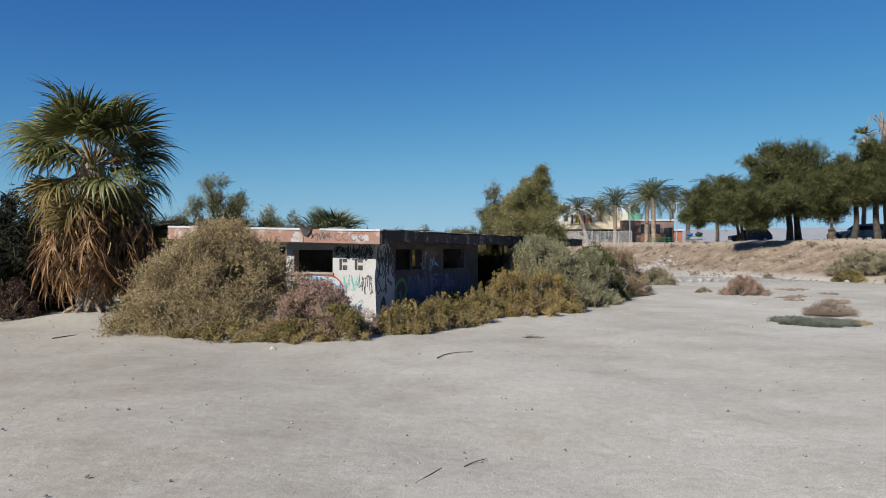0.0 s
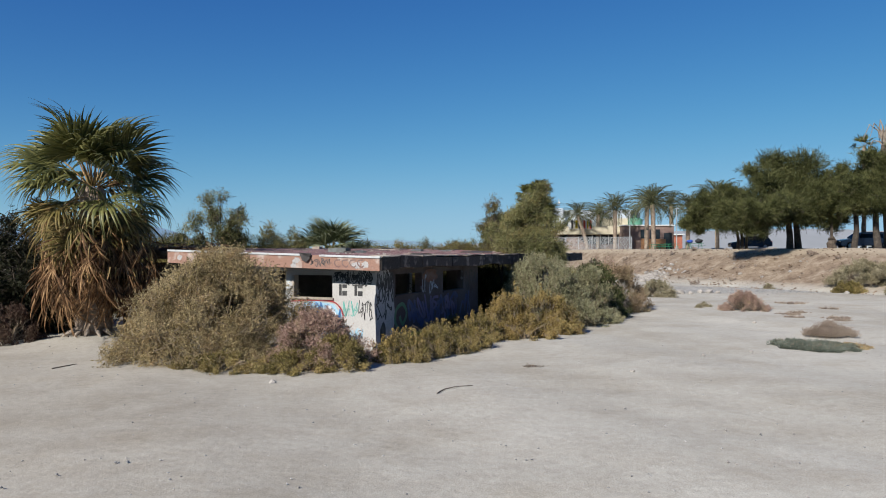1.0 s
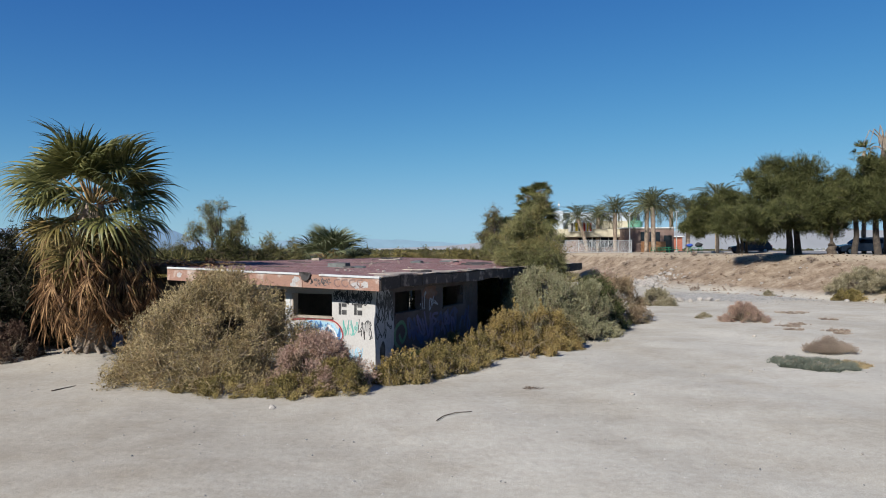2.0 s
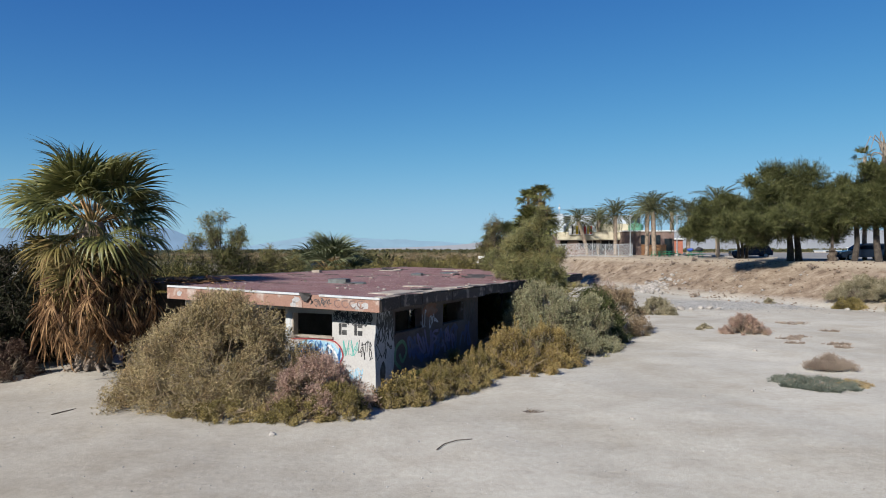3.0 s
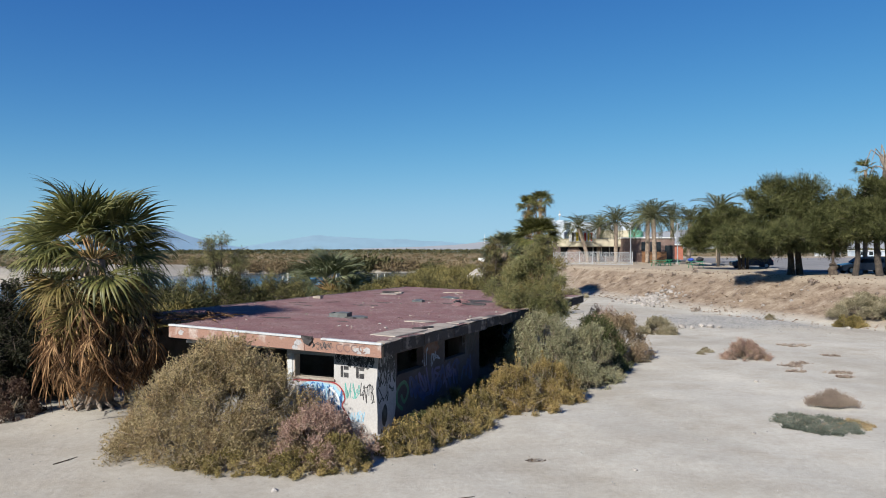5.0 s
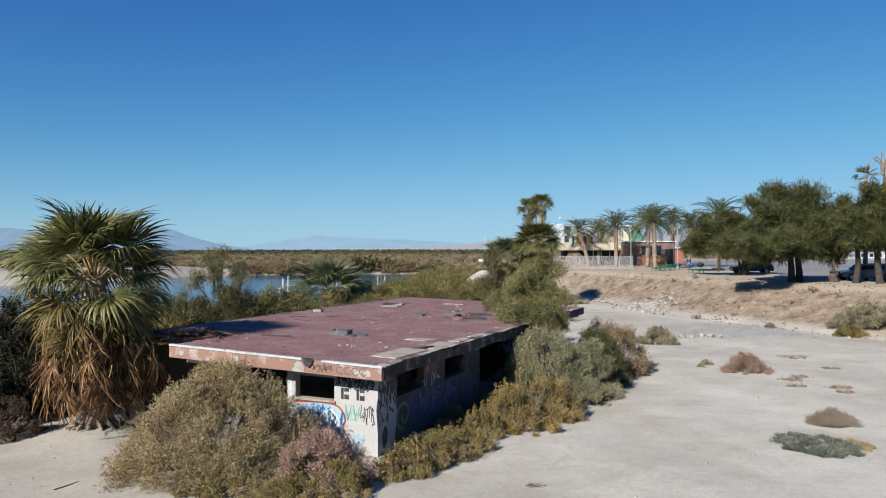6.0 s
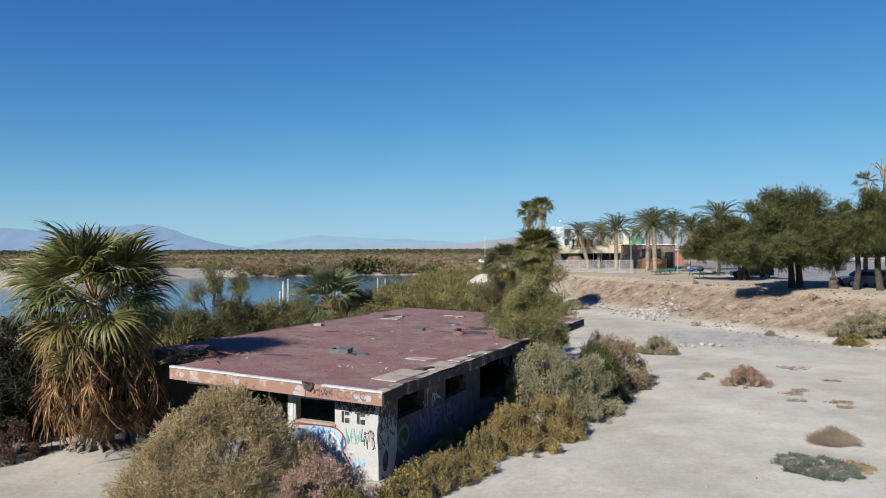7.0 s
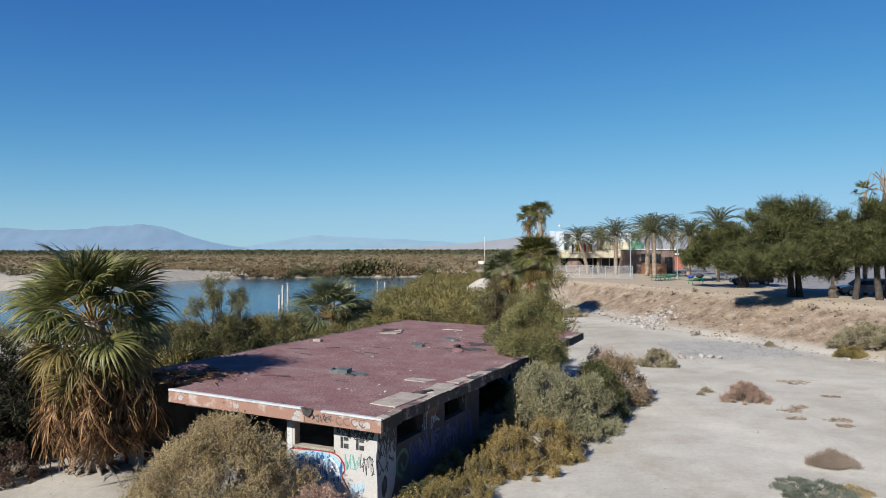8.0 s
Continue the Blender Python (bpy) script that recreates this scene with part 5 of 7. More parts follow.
fan_palm("young_fan_palm", (px(874, 72), 72), 0.6, "bushy young fan palm in the brush behind the building", 26, 26, 6, 4, 1.3, 0.4, 0.2, 0.8, group="young fan palms", pale=True)
fan_palm("young_fan_palm", (px(400, 41), 41), 1.2, "bushy young fan palm in the brush behind the building", 27, 26, 6, 6, 0.8, 0.3, 0.2, 0.6, group="young fan palms")
fan_palm("thin_fan_palm", (px(1524, 68), 68), 12.6, "thin fan palm with a small ragged head", 28, 14, 6, 0, 0.5, 0.16, 9.0, 0.5)


def dead_palm():
    at = (px(1561, 64.5), 64.5)
    b = ground_z(*at)
    ob = thing("dead_palm", pose(at[0], at[1], b - 0.05), "dead palm with a brown trunk and bare drooping stems", "palm")
    bm = bmesh.new()
    h = 12.2 - b
    tube(bm, [(0.05 * math.sin(k), 0, h * k / 12) for k in range(13)], [0.15 + 0.17 * max(0, k - 8) * (13 - k) / 6 for k in range(13)], 10)
    part("trunk", bm, BARK, ob, smooth=True)
    rnd = random.Random(3)
    for k in range(13):
        a, up = rnd.uniform(0, math.tau), rnd.uniform(0.5, 2.4)
        d = Vector((math.cos(a), math.sin(a), 0)) * rnd.uniform(0.4, 1.5)
        bm = bmesh.new()
        tube(bm, [(0, 0, h - 0.2), d * 0.4 + Vector((0, 0, h + up * 0.7)), d * 0.9 + Vector((0, 0, h + up)), d * 1.3 + Vector((0, 0, h + up * 0.6 - 0.6))], [0.09, 0.07, 0.05, 0.02], 5)
        part("dead_stem", bm, PALEBARK, ob)


dead_palm()


# ---- bushes round the building ----
shrub("saltbush", (-6.1, 18.95), 3.2, 2.2, 2.95, SALTBUSH, "large dry grey-brown saltbush in front of the building", 1, 17000, 14, 0.045, 0.4, 80, 0.24, lift=0.12, flare=0.85, clump=0.14)
shrub("reddish_bush", (-3.35, 17.85), 1.35, 1.0, 1.45, PINKBUSH, "dry reddish-pink bush beside the saltbush", 2, 3800, 11, 0.042, 0.5, 22, 0.16, lift=0.2)
shrub("low_olive_bush", (-2.75, 17.35), 0.85, 0.75, 0.85, OLIVEBUSH, "low olive-yellow bush at the foot of the reddish bush", 3, 2200, 10, 0.045, 0.4, 14, 0.18)
shrub("low_olive_bush", (-3.7, 16.95), 1.0, 0.5, 0.5, OLIVEBUSH, "low olive-yellow bush at the foot of the reddish bush", 34, 1300, 10, 0.045, 0.4, 12, 0.16)
shrub("low_olive_bush", (-5.5, 17.1), 1.5, 0.55, 0.5, OLIVEBUSH, "low olive-yellow bush at the foot of the saltbush", 33, 1300, 9, 0.045, 0.4, 12, 0.16)
for k, (x, y, rx, ry, h) in enumerate(((-1.7, 18.5, 0.5, 0.4, 0.5), (-1.3, 19.0, 0.85, 0.65, 0.75), (-0.45, 20.1, 1.05, 0.85, 0.86), (0.4, 21.2, 0.95, 0.8, 0.6), (0.8, 22.6, 0.8, 0.7, 0.85))):
    shrub("olive_bush", (x, y), rx, ry, h, OLIVEBUSH, "olive bush with pale seed heads along the side wall", 40 + k, 2300, 10, 0.045, 0.32, 16, 0.22, "olive bushes by the wall", 46, YELLOWBUSH)
shrub("yellow_bush", (1.85, 24.0), 1.15, 1.0, 1.5, YELLOWBUSH, "tall yellow-brown bush with seed stalks by the porch", 50, 2600, 10, 0.055, 0.35, 16, 0.28, "yellow bushes", 90, YELLOWBUSH)
shrub("yellow_bush", (3.25, 25.4), 1.35, 1.1, 1.5, YELLOWBUSH, "rounded yellow-brown bush by the porch", 51, 3000, 10, 0.055, 0.4, 16, 0.25, "yellow bushes", 30, YELLOWBUSH)
shrub("yellow_bush", (2.3, 23.3), 1.2, 0.8, 0.8, YELLOWBUSH, "low yellow-brown bush on the dirt", 52, 1700, 9, 0.055, 0.4, 12, 0.22, "yellow bushes")
shrub("grey_green_bush", (3.55, 28.9), 2.05, 1.9, 2.95, GREYBUSH, "big grey-green bush beside the porch", 53, 5200, 10, 0.065, 0.45, 22, 0.32, "grey-green bushes")
shrub("grey_green_bush", (5.3, 29.7), 1.7, 1.6, 2.3, GREYBUSH, "grey-green bush beside the porch", 54, 3600, 10, 0.065, 0.45, 18, 0.3, "grey-green bushes")
shrub("grey_green_bush", (4.6, 27.7), 1.3, 1.1, 1.3, GREYBUSH, "low grey-green bush on the dirt", 55, 2000, 10, 0.06, 0.45, 12, 0.26, "grey-green bushes")
shrub("dark_green_bush", (6.3, 32.6), 1.6, 1.6, 2.5, GREENBUSH, "dark green bush among the grey ones", 56, 3000, 10, 0.075, 0.4, 16, 0.32)
shrub("dark_green_bush", (6.9, 31.2), 0.6, 0.5, 0.9, GREENBUSH, "small green bush at the end of the row", 57, 700, 9, 0.06, 0.4, 8, 0.22)
shrub("mixed_bush", (7.8, 34.8), 2.0, 1.7, 2.3, BROWNBUSH, "brown and reddish bush at the end of the row", 58, 4600, 10, 0.07, 0.45, 18, 0.3)
shrub("reddish_bush", (7.2, 35.8), 1.4, 1.2, 2.5, PINKBUSH, "reddish dry bush behind the row", 59, 1800, 9, 0.07, 0.45, 12, 0.3)
shrub("tan_bush", (12.7, 45.6), 1.4, 1.1, 1.05, GREYTAN, "low grey-tan bush on the open dirt", 60, 1700, 9, 0.08, 0.45, 12, 0.25)
shrub("dry_pink_bush", (13.9, 34.9), 1.2, 0.95, 0.95, PINKBUSH, "low dry pinkish bush alone on the dirt", 61, 3800, 9, 0.05, 0.35, 14, 0.25)
shrub("grass_tuft", (12.85, 37.2), 0.4, 0.3, 0.3, GREYTAN, "small dry grass tuft", 62, 250, 8, 0.06, 0.2, 5, 0.2, "grass tufts", category="grass")
shrub("grass_tuft", (12.3, 36.3), 0.3, 0.22, 0.18, GREYTAN, "small dry grass tuft", 63, 160, 8, 0.06, 0.2, 5, 0.15, "grass tufts", category="grass")
shrub("ground_cover", (10.85, 22.0), 1.25, 1.5, 0.13, MATBUSH, "flat grey-green mat of ground cover", 64, 3000, 8, 0.05, 0.4, 26, 0.12, lift=0.2)
shrub("ground_cover", (12.05, 22.1), 0.6, 0.9, 0.11, SALTBUSH, "dry brown edge of the ground cover mat", 640, 800, 8, 0.045, 0.4, 12, 0.12, lift=0.2)
shrub("dry_mat", (12.8, 24.9), 0.88, 0.7, 0.42, DRYPINK, "low pointed mound of dry brown weeds", 65, 5200, 9, 0.028, 0.45, 30, 0.08, flare=1.0, clump=0.3)
shrub("twig_heap", (2.0, 18.2), 0.32, 0.16, 0.07, DARKRED, "small dark heap of dry twigs", 90, 120, 7, 0.04, 0.3, 6, 0.15, category="twigs")
for k, (x, y, r) in enumerate(((15.2, 32.9, 0.75), (15.9, 33.6, 0.6), (14.7, 31.4, 0.55), (16.4, 31.2, 0.7), (16.1, 30.2, 0.5), (18.6, 36.2, 0.55), (18.5, 40.0, 1.1))):
    shrub("dry_mat", (x, y), r, r * 0.6, 0.08, DRYPINK, "thin flat mat of dry weeds", 66 + k, 260, 8, 0.05, 0.4, 7, 0.14, "dry weed mats")
shrub("slope_bush", (28.2, 50.6), 2.2, 1.7, 1.7, GREYTAN, "pale tan bush on the bank", 75, 3200, 10, 0.09, 0.45, 18, 0.3, "bank bushes")
shrub("slope_bush", (30.8, 49.2), 2.6, 1.8, 2.0, GREYTAN, "pale tan bush on the bank", 76, 2600, 10, 0.09, 0.45, 18, 0.3, "bank bushes")
shrub("slope_bush", (26.6, 49.2), 1.3, 0.8, 0.85, OLIVEBUSH, "olive-yellow bush at the foot of the bank", 77, 1900, 10, 0.08, 0.4, 12, 0.26, "bank bushes")
shrub("slope_bush", (29.0, 46.8), 1.6, 0.9, 0.8, GREYTAN, "low tan bush at the foot of the bank", 78, 1500, 10, 0.08, 0.4, 12, 0.26, "bank bushes")
shrub("weed", (23.6, 54.5), 0.5, 0.4, 0.5, GREYTAN, "small dry weed on the bank", 80, 300, 9, 0.07, 0.3, 7, 0.2)
shrub("tan_bush", (12.6, 78.0), 1.8, 1.3, 1.0, GREYTAN, "tan brush at the foot of the bank", 81, 1500, 9, 0.13, 0.45, 12, 0.4)
# reddish leaves given a darker colour for the shadow this bush stands in
shrub("dark_leaf_bush", (-14.1, 22.6), 1.2, 0.9, 1.3, DARKRED, "dry reddish-brown bush beside the palm", 82, 1800, 9, 0.06, 0.45, 12, 0.26)


# low growth between the row of bushes and the side wall
for k in range(7):
    q = HUT @ Vector((0.25 + 0.12 * (k % 2), 1.7 + 1.35 * k, 0))
    shrub("wall_bush", (q.x, q.y), 0.7, 0.75, 0.55 + 0.12 * (k % 3), OLIVEBUSH if k % 3 else GREENBUSH, "low olive bush in the shade of the side wall", 620 + k, 1000, 9, 0.055, 0.35, 12, 0.2, "bushes in the wall's shade")

# brush added under the porch roof, so that the gap reads dark
for k, (x, y, r, h) in enumerate(((-2.6, 10.6, 1.3, 1.9), (-4.6, 12.6, 1.5, 2.0), (-2.2, 13.6, 1.2, 1.8), (-6.8, 11.0, 1.5, 1.9), (-4.0, 16.0, 1.6, 2.0))):
    q = HUT @ Vector((x, y, 0))
    shrub("porch_bush", (q.x, q.y), r, r * 0.9, h, GREENBUSH, "green bush added under the porch roof to darken it", 600 + k, 1500, 10, 0.08, 0.45, 12, 0.3, "porch bushes")


# ---- tamarisk brush behind the building ----
def puffs(seed, n, r, lo, hi, rad):
    rnd = random.Random(seed)
    out = []
    for k in range(n):
        a, q = rnd.uniform(0, math.tau), r * math.sqrt(rnd.random())
        z = lo + (hi - lo) * rnd.random() * (1 - 0.35 * q / max(r, 0.1))
        s = rad * rnd.uniform(0.7, 1.25)
        out.append((q * math.cos(a), q * math.sin(a), z, s, s, s * rnd.uniform(0.8, 1.2)))
    return out


tree("tamarisk", (4.0, 31.9), [(-1.2, 0, 3.7, 0.9, 0.9, 1.0), (-0.4, 0.1, 4.6, 0.8, 0.8, 0.85), (-1.2, 0.4, 4.3, 0.45, 0.5, 0.5), (0.1, -0.2, 3.6, 0.75, 0.8, 0.9), (-0.9, -0.7, 3.1, 0.8, 0.7, 0.75), (-0.2, 0.2, 5.35, 0.55, 0.55, 0.55), (-2.0, -0.4, 3.5, 0.6, 0.6, 0.65), (0.3, 0, 2.8, 0.6, 0.6, 0.8), (-1.7, -0.9, 3.2, 0.55, 0.5, 0.5), (-0.1, -0.9, 2.7, 0.6, 0.5, 0.8)], TAMARISK_GREEN, BARK, "feathery tamarisk leaning over the roof edge", 91, 4200, 12, 0.17, 0.1, 0.4, 0.25, 0.35, ((0, 0), (0.25, 0.2)), 0.09, bare=0.2)
tree("tamarisk", (2.6, 40.0), puffs(4, 14, 1.0, 2.4, 6.0, 0.45), TAMARISK, BARK, "thin sparse tamarisk behind the porch", 92, 1500, 10, 0.17, 0.1, 0.45, 0.35, 0.1, ((0, 0), (0.4, 0)), 0.07)
tree("tamarisk", (-12.3, 37.8), puffs(5, 26, 1.55, 1.4, 6.5, 0.42), TAMARISK_GREEN, BARK, "thin open tamarisk behind the building", 93, 1700, 10, 0.19, 0.1, 0.45, 0.2, 0.3, ((0, 0), (0.4, 0.1), (-0.3, 0.2)), 0.07)
for k, (x, y, h) in enumerate(((-14.3, 36.6, 4.9), (-11.0, 38.6, 4.4), (-9.4, 41.0, 3.9), (-15.4, 34.6, 4.6), (-13.1, 34.2, 4.3), (-17.2, 37.5, 4.4))):
    tree("tamarisk", (x, y), puffs(30 + k, 14, 1.5, 0.7, h - 0.4, 0.8), TAMARISK_DARK, BARK, "feathery olive tamarisk behind the building", 97 + k, 2200, 10, 0.2, 0.1, 0.45, 0.2, 0.6, ((0, 0), (0.3, 0.1)), 0.06, group="tamarisk brush")
rnd_b = random.Random(77)
ROW = []
# along the building's far side and back, close behind its walls
for k in range(15):
    q = HUT @ Vector((-12.2 - rnd_b.uniform(0, 1.6), 5.5 + k * 1.25, 0))
    ROW.append((q.x, q.y, rnd_b.uniform(4.0, 4.7) if k < 6 else rnd_b.uniform(3.0, 3.7) if k < 12 else rnd_b.uniform(3.4, 3.9)))
for k in range(7):
    q = HUT @ Vector((-11.8 + k * 1.2, 23.6 + rnd_b.uniform(0, 2.0), 0))
    ROW.append((q.x, q.y, rnd_b.uniform(3.7, 4.3)))
for k in range(12):
    ROW.append((-11.5 + k * 1.5 + rnd_b.uniform(-0.6, 0.6), 52 + rnd_b.uniform(-3, 6), rnd_b.uniform(3.2, 4.2)))
for k in range(9):
    ROW.append((-26 + k * 2.6 + rnd_b.uniform(-1, 1), 56 + rnd_b.uniform(-6, 6), rnd_b.uniform(2.4, 3.4)))
for k in range(7):
    ROW.append((-19.5 + k * 1.3, 36 + rnd_b.uniform(-3, 5), rnd_b.uniform(2.6, 3.6)))
for k in range(7):
    yy = 48 + k * 5 + rnd_b.uniform(-2, 2)
    ROW.append((yy * rnd_b.uniform(0.04, 0.085), yy, rnd_b.uniform(2.6, 3.8)))
for i, (x, y, h) in enumerate(ROW):
    tree("tamarisk", (x, y), puffs(200 + i, 16, 1.5, 0.6, h - 0.45, 0.6), TAMARISK_DARK if i < 8 and i % 4 else TAMARISK if i % 3 else TAMARISK_YELLOW, BARK, "feathery olive tamarisk in the brush behind the building" if i % 3 else "yellowing tamarisk in the brush behind the building", 300 + i, 1500, 9, 0.24, 0.11, 0.5, 0.2, 0.65, ((0, 0), (0.3, 0.1)), 0.06, group="tamarisk brush", bare=0.15)
# shade over this brush comes from its dark leaf colour
tree("dark_tamarisk", (-15.2, 25.8), puffs(8, 26, 2.2, 0.5, 3.4, 1.0), DARKBRUSH, BARK, "dense brush beside the palm, leaves coloured dark for shade", 95, 7500, 12, 0.13, 0.3, 0.4, 0.3, 0.1, ((0, 0),), 0.1)
# added mostly left of the view, meant to keep the sun off the brush
tree("dark_tamarisk", (-19.0, 24.5), puffs(9, 18, 2.4, 0.8, 3.3, 0.9), DARKBRUSH, BARK, "dense brush beside the palm, leaves coloured dark for shade", 96, 4500, 12, 0.13, 0.3, 0.4, 0.3, 0.1, ((0, 0),), 0.12)


def bank_grass():
    """Dry tufts thinly spread over the bank."""
    rng = np.random.default_rng(25)
    a = []
    for i in range(80):
        y = 44 + 62 * rng.random()
        toe, top = np.interp(y, BANK_Y, BANK_TOE), np.interp(y, BANK_Y, BANK_TOP)
        a.append((toe + (top - toe) * (rng.random() * 1.2 - 0.2), y, 0.12 + 0.3 * rng.random() ** 2))
    scatter_scrub("dry_grass", a, 0.3, DRYPINK, "thin dry grass tufts on the bank", 26, 60, 0.1)


bank_grass()


def mid_brush():
    rng = np.random.default_rng(15)
    a = []
    for i in range(1050):
        y = 58 + 200 * rng.random() ** 1.2
        x = (rng.random() * 0.28 - 0.135) * y
        if ground_z(x, y) < -3.6 or (y < 90 and x > 11) or (y > 100 and x > 16):
            continue
        a.append((x, y, 1.1 + 1.5 * rng.random() ** 1.5))
    for i in range(120):
        y = 62 + 26 * rng.random()
        x = -60 + rng.random() * 56
        if ground_z(x, y) > -3.8:
            a.append((x, y, 1.0 + 0.9 * rng.random()))
    scatter_scrub("shore_scrub", a[::2], 1.5, TAMARISK, "olive scrub between the building and the harbour", 16, 170, 0.34, 0.16)
    scatter_scrub("yellowing_scrub", a[1::2], 1.5, TAMARISK_YELLOW, "yellowing scrub between the building and the harbour", 19, 170, 0.34, 0.16)


mid_brush()


# ---- mesquite trees on the bank ----
def mesquite(at, lumps, seed, trunks, r, label, twigs=6500):
    lumps = [(x * 1.18, y * 1.15, z * 1.06, a * 1.2, b * 1.2, c * 1.1) for x, y, z, a, b, c in lumps]
    return tree("mesquite_tree", at, lumps, MESQUITE, MESQBARK, label, seed, int(twigs * 0.95), 15, 0.42, 0.07, 1.1, 0.0, 0.4, trunks, r, 0.7, "mesquite trees", spread=0.24, shell=0.33, bare=0.1, wild=0.26)


mesquite((px(1402, 66), 66.0), [(-2.2, 0, 3.5, 1.9, 2.4, 1.5), (2.3, 0, 3.7, 2.0, 2.4, 1.5), (0, 0, 5.2, 3.0, 2.8, 2.1), (-0.2, -2.2, 3.8, 2.3, 1.8, 1.6), (0, 2.0, 4.4, 2.4, 1.8, 1.8), (0.7, 0, 7.3, 2.3, 2.2, 1.7), (-1.7, 0, 6.2, 1.9, 1.9, 1.5), (2.6, 0, 5.8, 1.6, 1.7, 1.5), (-3.2, -0.6, 2.9, 1.2, 1.4, 0.9), (1.2, -1.8, 3.2, 1.8, 1.4, 1.1), (-5.0, -4.9, 3.0, 1.7, 1.6, 0.9), (-3.4, -3.4, 3.3, 1.8, 1.6, 1.1), (-3.9, -5.6, 3.3, 1.3, 1.3, 0.8), (-2.2, -4.2, 3.6, 1.6, 1.5, 0.9), (-6.2, -3.6, 3.2, 1.3, 1.3, 0.8)], 401, ((-0.35, 0), (0.45, 0.1)), 0.3, "spreading mesquite tree with two dark trunks on the bank", 14000)
mesquite((px(1312, 80), 80.0), [(-1.5, 0, 4.0, 2.3, 2.3, 1.7), (-3.6, 0.3, 3.2, 1.6, 1.8, 1.5), (0.8, 0, 3.5, 1.7, 2.0, 1.5), (-0.5, 0, 5.4, 1.7, 1.8, 1.4), (-2.5, 0.4, 4.9, 1.5, 1.6, 1.3), (1.3, -0.4, 2.5, 1.4, 1.5, 1.1), (-1.5, -1.4, 2.7, 2.3, 1.6, 1.3)], 402, ((0, 0), (0.5, 0.2), (-0.4, 0.1)), 0.17, "low mesquite tree with pale splayed stems on the bank", 8500)
mesquite((px(1268, 96), 96.0), [(-1.3, 0, 3.9, 1.9, 1.9, 1.4), (0.6, 0.3, 3.8, 1.9, 1.8, 1.4), (-0.4, 0, 5.0, 1.5, 1.6, 1.0), (-2.6, 0, 3.3, 1.3, 1.4, 1.0)], 403, ((0, 0),), 0.2, "mesquite tree with a leaning trunk by the tables", 5000)
mesquite((px(1507, 62.5), 62.5), [(0, 0, 4.8, 2.0, 2.0, 1.4), (-1.3, 0.3, 4.0, 1.4, 1.4, 1.1), (1.3, 0, 4.4, 1.5, 1.5, 1.2), (0.2, 0.5, 5.2, 1.5, 1.5, 1.0), (0, -1.5, 3.9, 1.6, 1.4, 1.0)], 404, ((0, 0),), 0.24, "mesquite tree with a single dark trunk on the bank", 6000)
mesquite((px(1549, 61.5), 61.5), [(0.2, 0, 4.6, 2.1, 2.0, 1.5), (1.9, 0.3, 5.0, 1.9, 1.8, 1.6), (0.6, 0.5, 6.6, 1.8, 1.7, 1.4), (2.6, 0, 7.2, 1.7, 1.7, 1.4), (-1.0, 0, 3.9, 1.2, 1.2, 0.9), (0.5, -1.5, 3.8, 1.7, 1.4, 1.0)], 405, ((0, 0),), 0.28, "mesquite tree with a single dark trunk on the bank", 6500)


# ---- the club house and parking lot on the bank ----
CREAM = surface("cream_paint", (0.6, 0.545, 0.4), (0.5, 0.45, 0.33), 0.7, 0.6, 12.0, 0.1, 0.01, speck=0.08)
PALEBLUE = surface("pale_blue_paint", (0.6, 0.66, 0.7), (0.48, 0.55, 0.62), 0.6, 0.4, 12.0, 0.1, 0.01, speck=0.06)
WHITE = surface("white_paint", (0.78, 0.78, 0.76), (0.66, 0.66, 0.64), 0.6, 0.8, 14.0, 0.1, 0.01, speck=0.06)
BROWNWALL = surface("brown_stucco", (0.2, 0.135, 0.115), (0.26, 0.19, 0.16), 0.9, 0.7, 14.0, 0.3, 0.01)
FIELDSTONE = surface("brown_fieldstone", (0.27, 0.19, 0.15), (0.16, 0.115, 0.095), 0.9, 2.0, 9.0, 0.8, 0.05, speck=0.35)
ORANGEWOOD = surface("orange_wood", (0.38, 0.19, 0.085), (0.3, 0.15, 0.07), 0.8, 1.0, 16.0, 0.2, 0.01)
TANKGREEN = flat_mat("tank_green", (0.12, 0.32, 0.22), 0.5)
TABLEGREEN = flat_mat("table_green", (0.02, 0.2, 0.1), 0.5)
GALV = flat_mat("galvanised_steel", (0.5, 0.52, 0.53), 0.45, 0.6)
DARKGLASS = flat_mat("dark_window_glass", (0.02, 0.025, 0.03), 0.12)
RUBBER = flat_mat("black_rubber", (0.02, 0.02, 0.02), 0.8)
CARBLUE = flat_mat("dark_blue_car_paint", (0.018, 0.035, 0.075), 0.2, 0.3)
CARSILVER = flat_mat("slate_blue_car_paint", (0.07, 0.1, 0.16), 0.22, 0.4)
CHROME = flat_mat("bright_metal", (0.6, 0.6, 0.6), 0.2, 0.9)
REDLAMP = flat_mat("red_lamp_plastic", (0.4, 0.02, 0.02), 0.3)
YELLOWP, REDFLAG, BLACKF = flat_mat("yellow_panel", (0.75, 0.55, 0.02)), flat_mat("red_panel", (0.6, 0.03, 0.03)), flat_mat("black_panel", (0.03, 0.03, 0.03))
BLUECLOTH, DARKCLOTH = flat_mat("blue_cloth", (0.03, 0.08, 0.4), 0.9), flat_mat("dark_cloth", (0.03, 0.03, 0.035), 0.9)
PILEWOOD = surface("bleached_pile_wood", (0.5, 0.47, 0.43), (0.22, 0.19, 0.17), 0.9, 0.8, 10.0, 0.5, 0.03, patch=(0.5, 0.62))
BRICKRED = surface("orange_red_wall", (0.42, 0.15, 0.09), (0.34, 0.12, 0.08), 0.9)
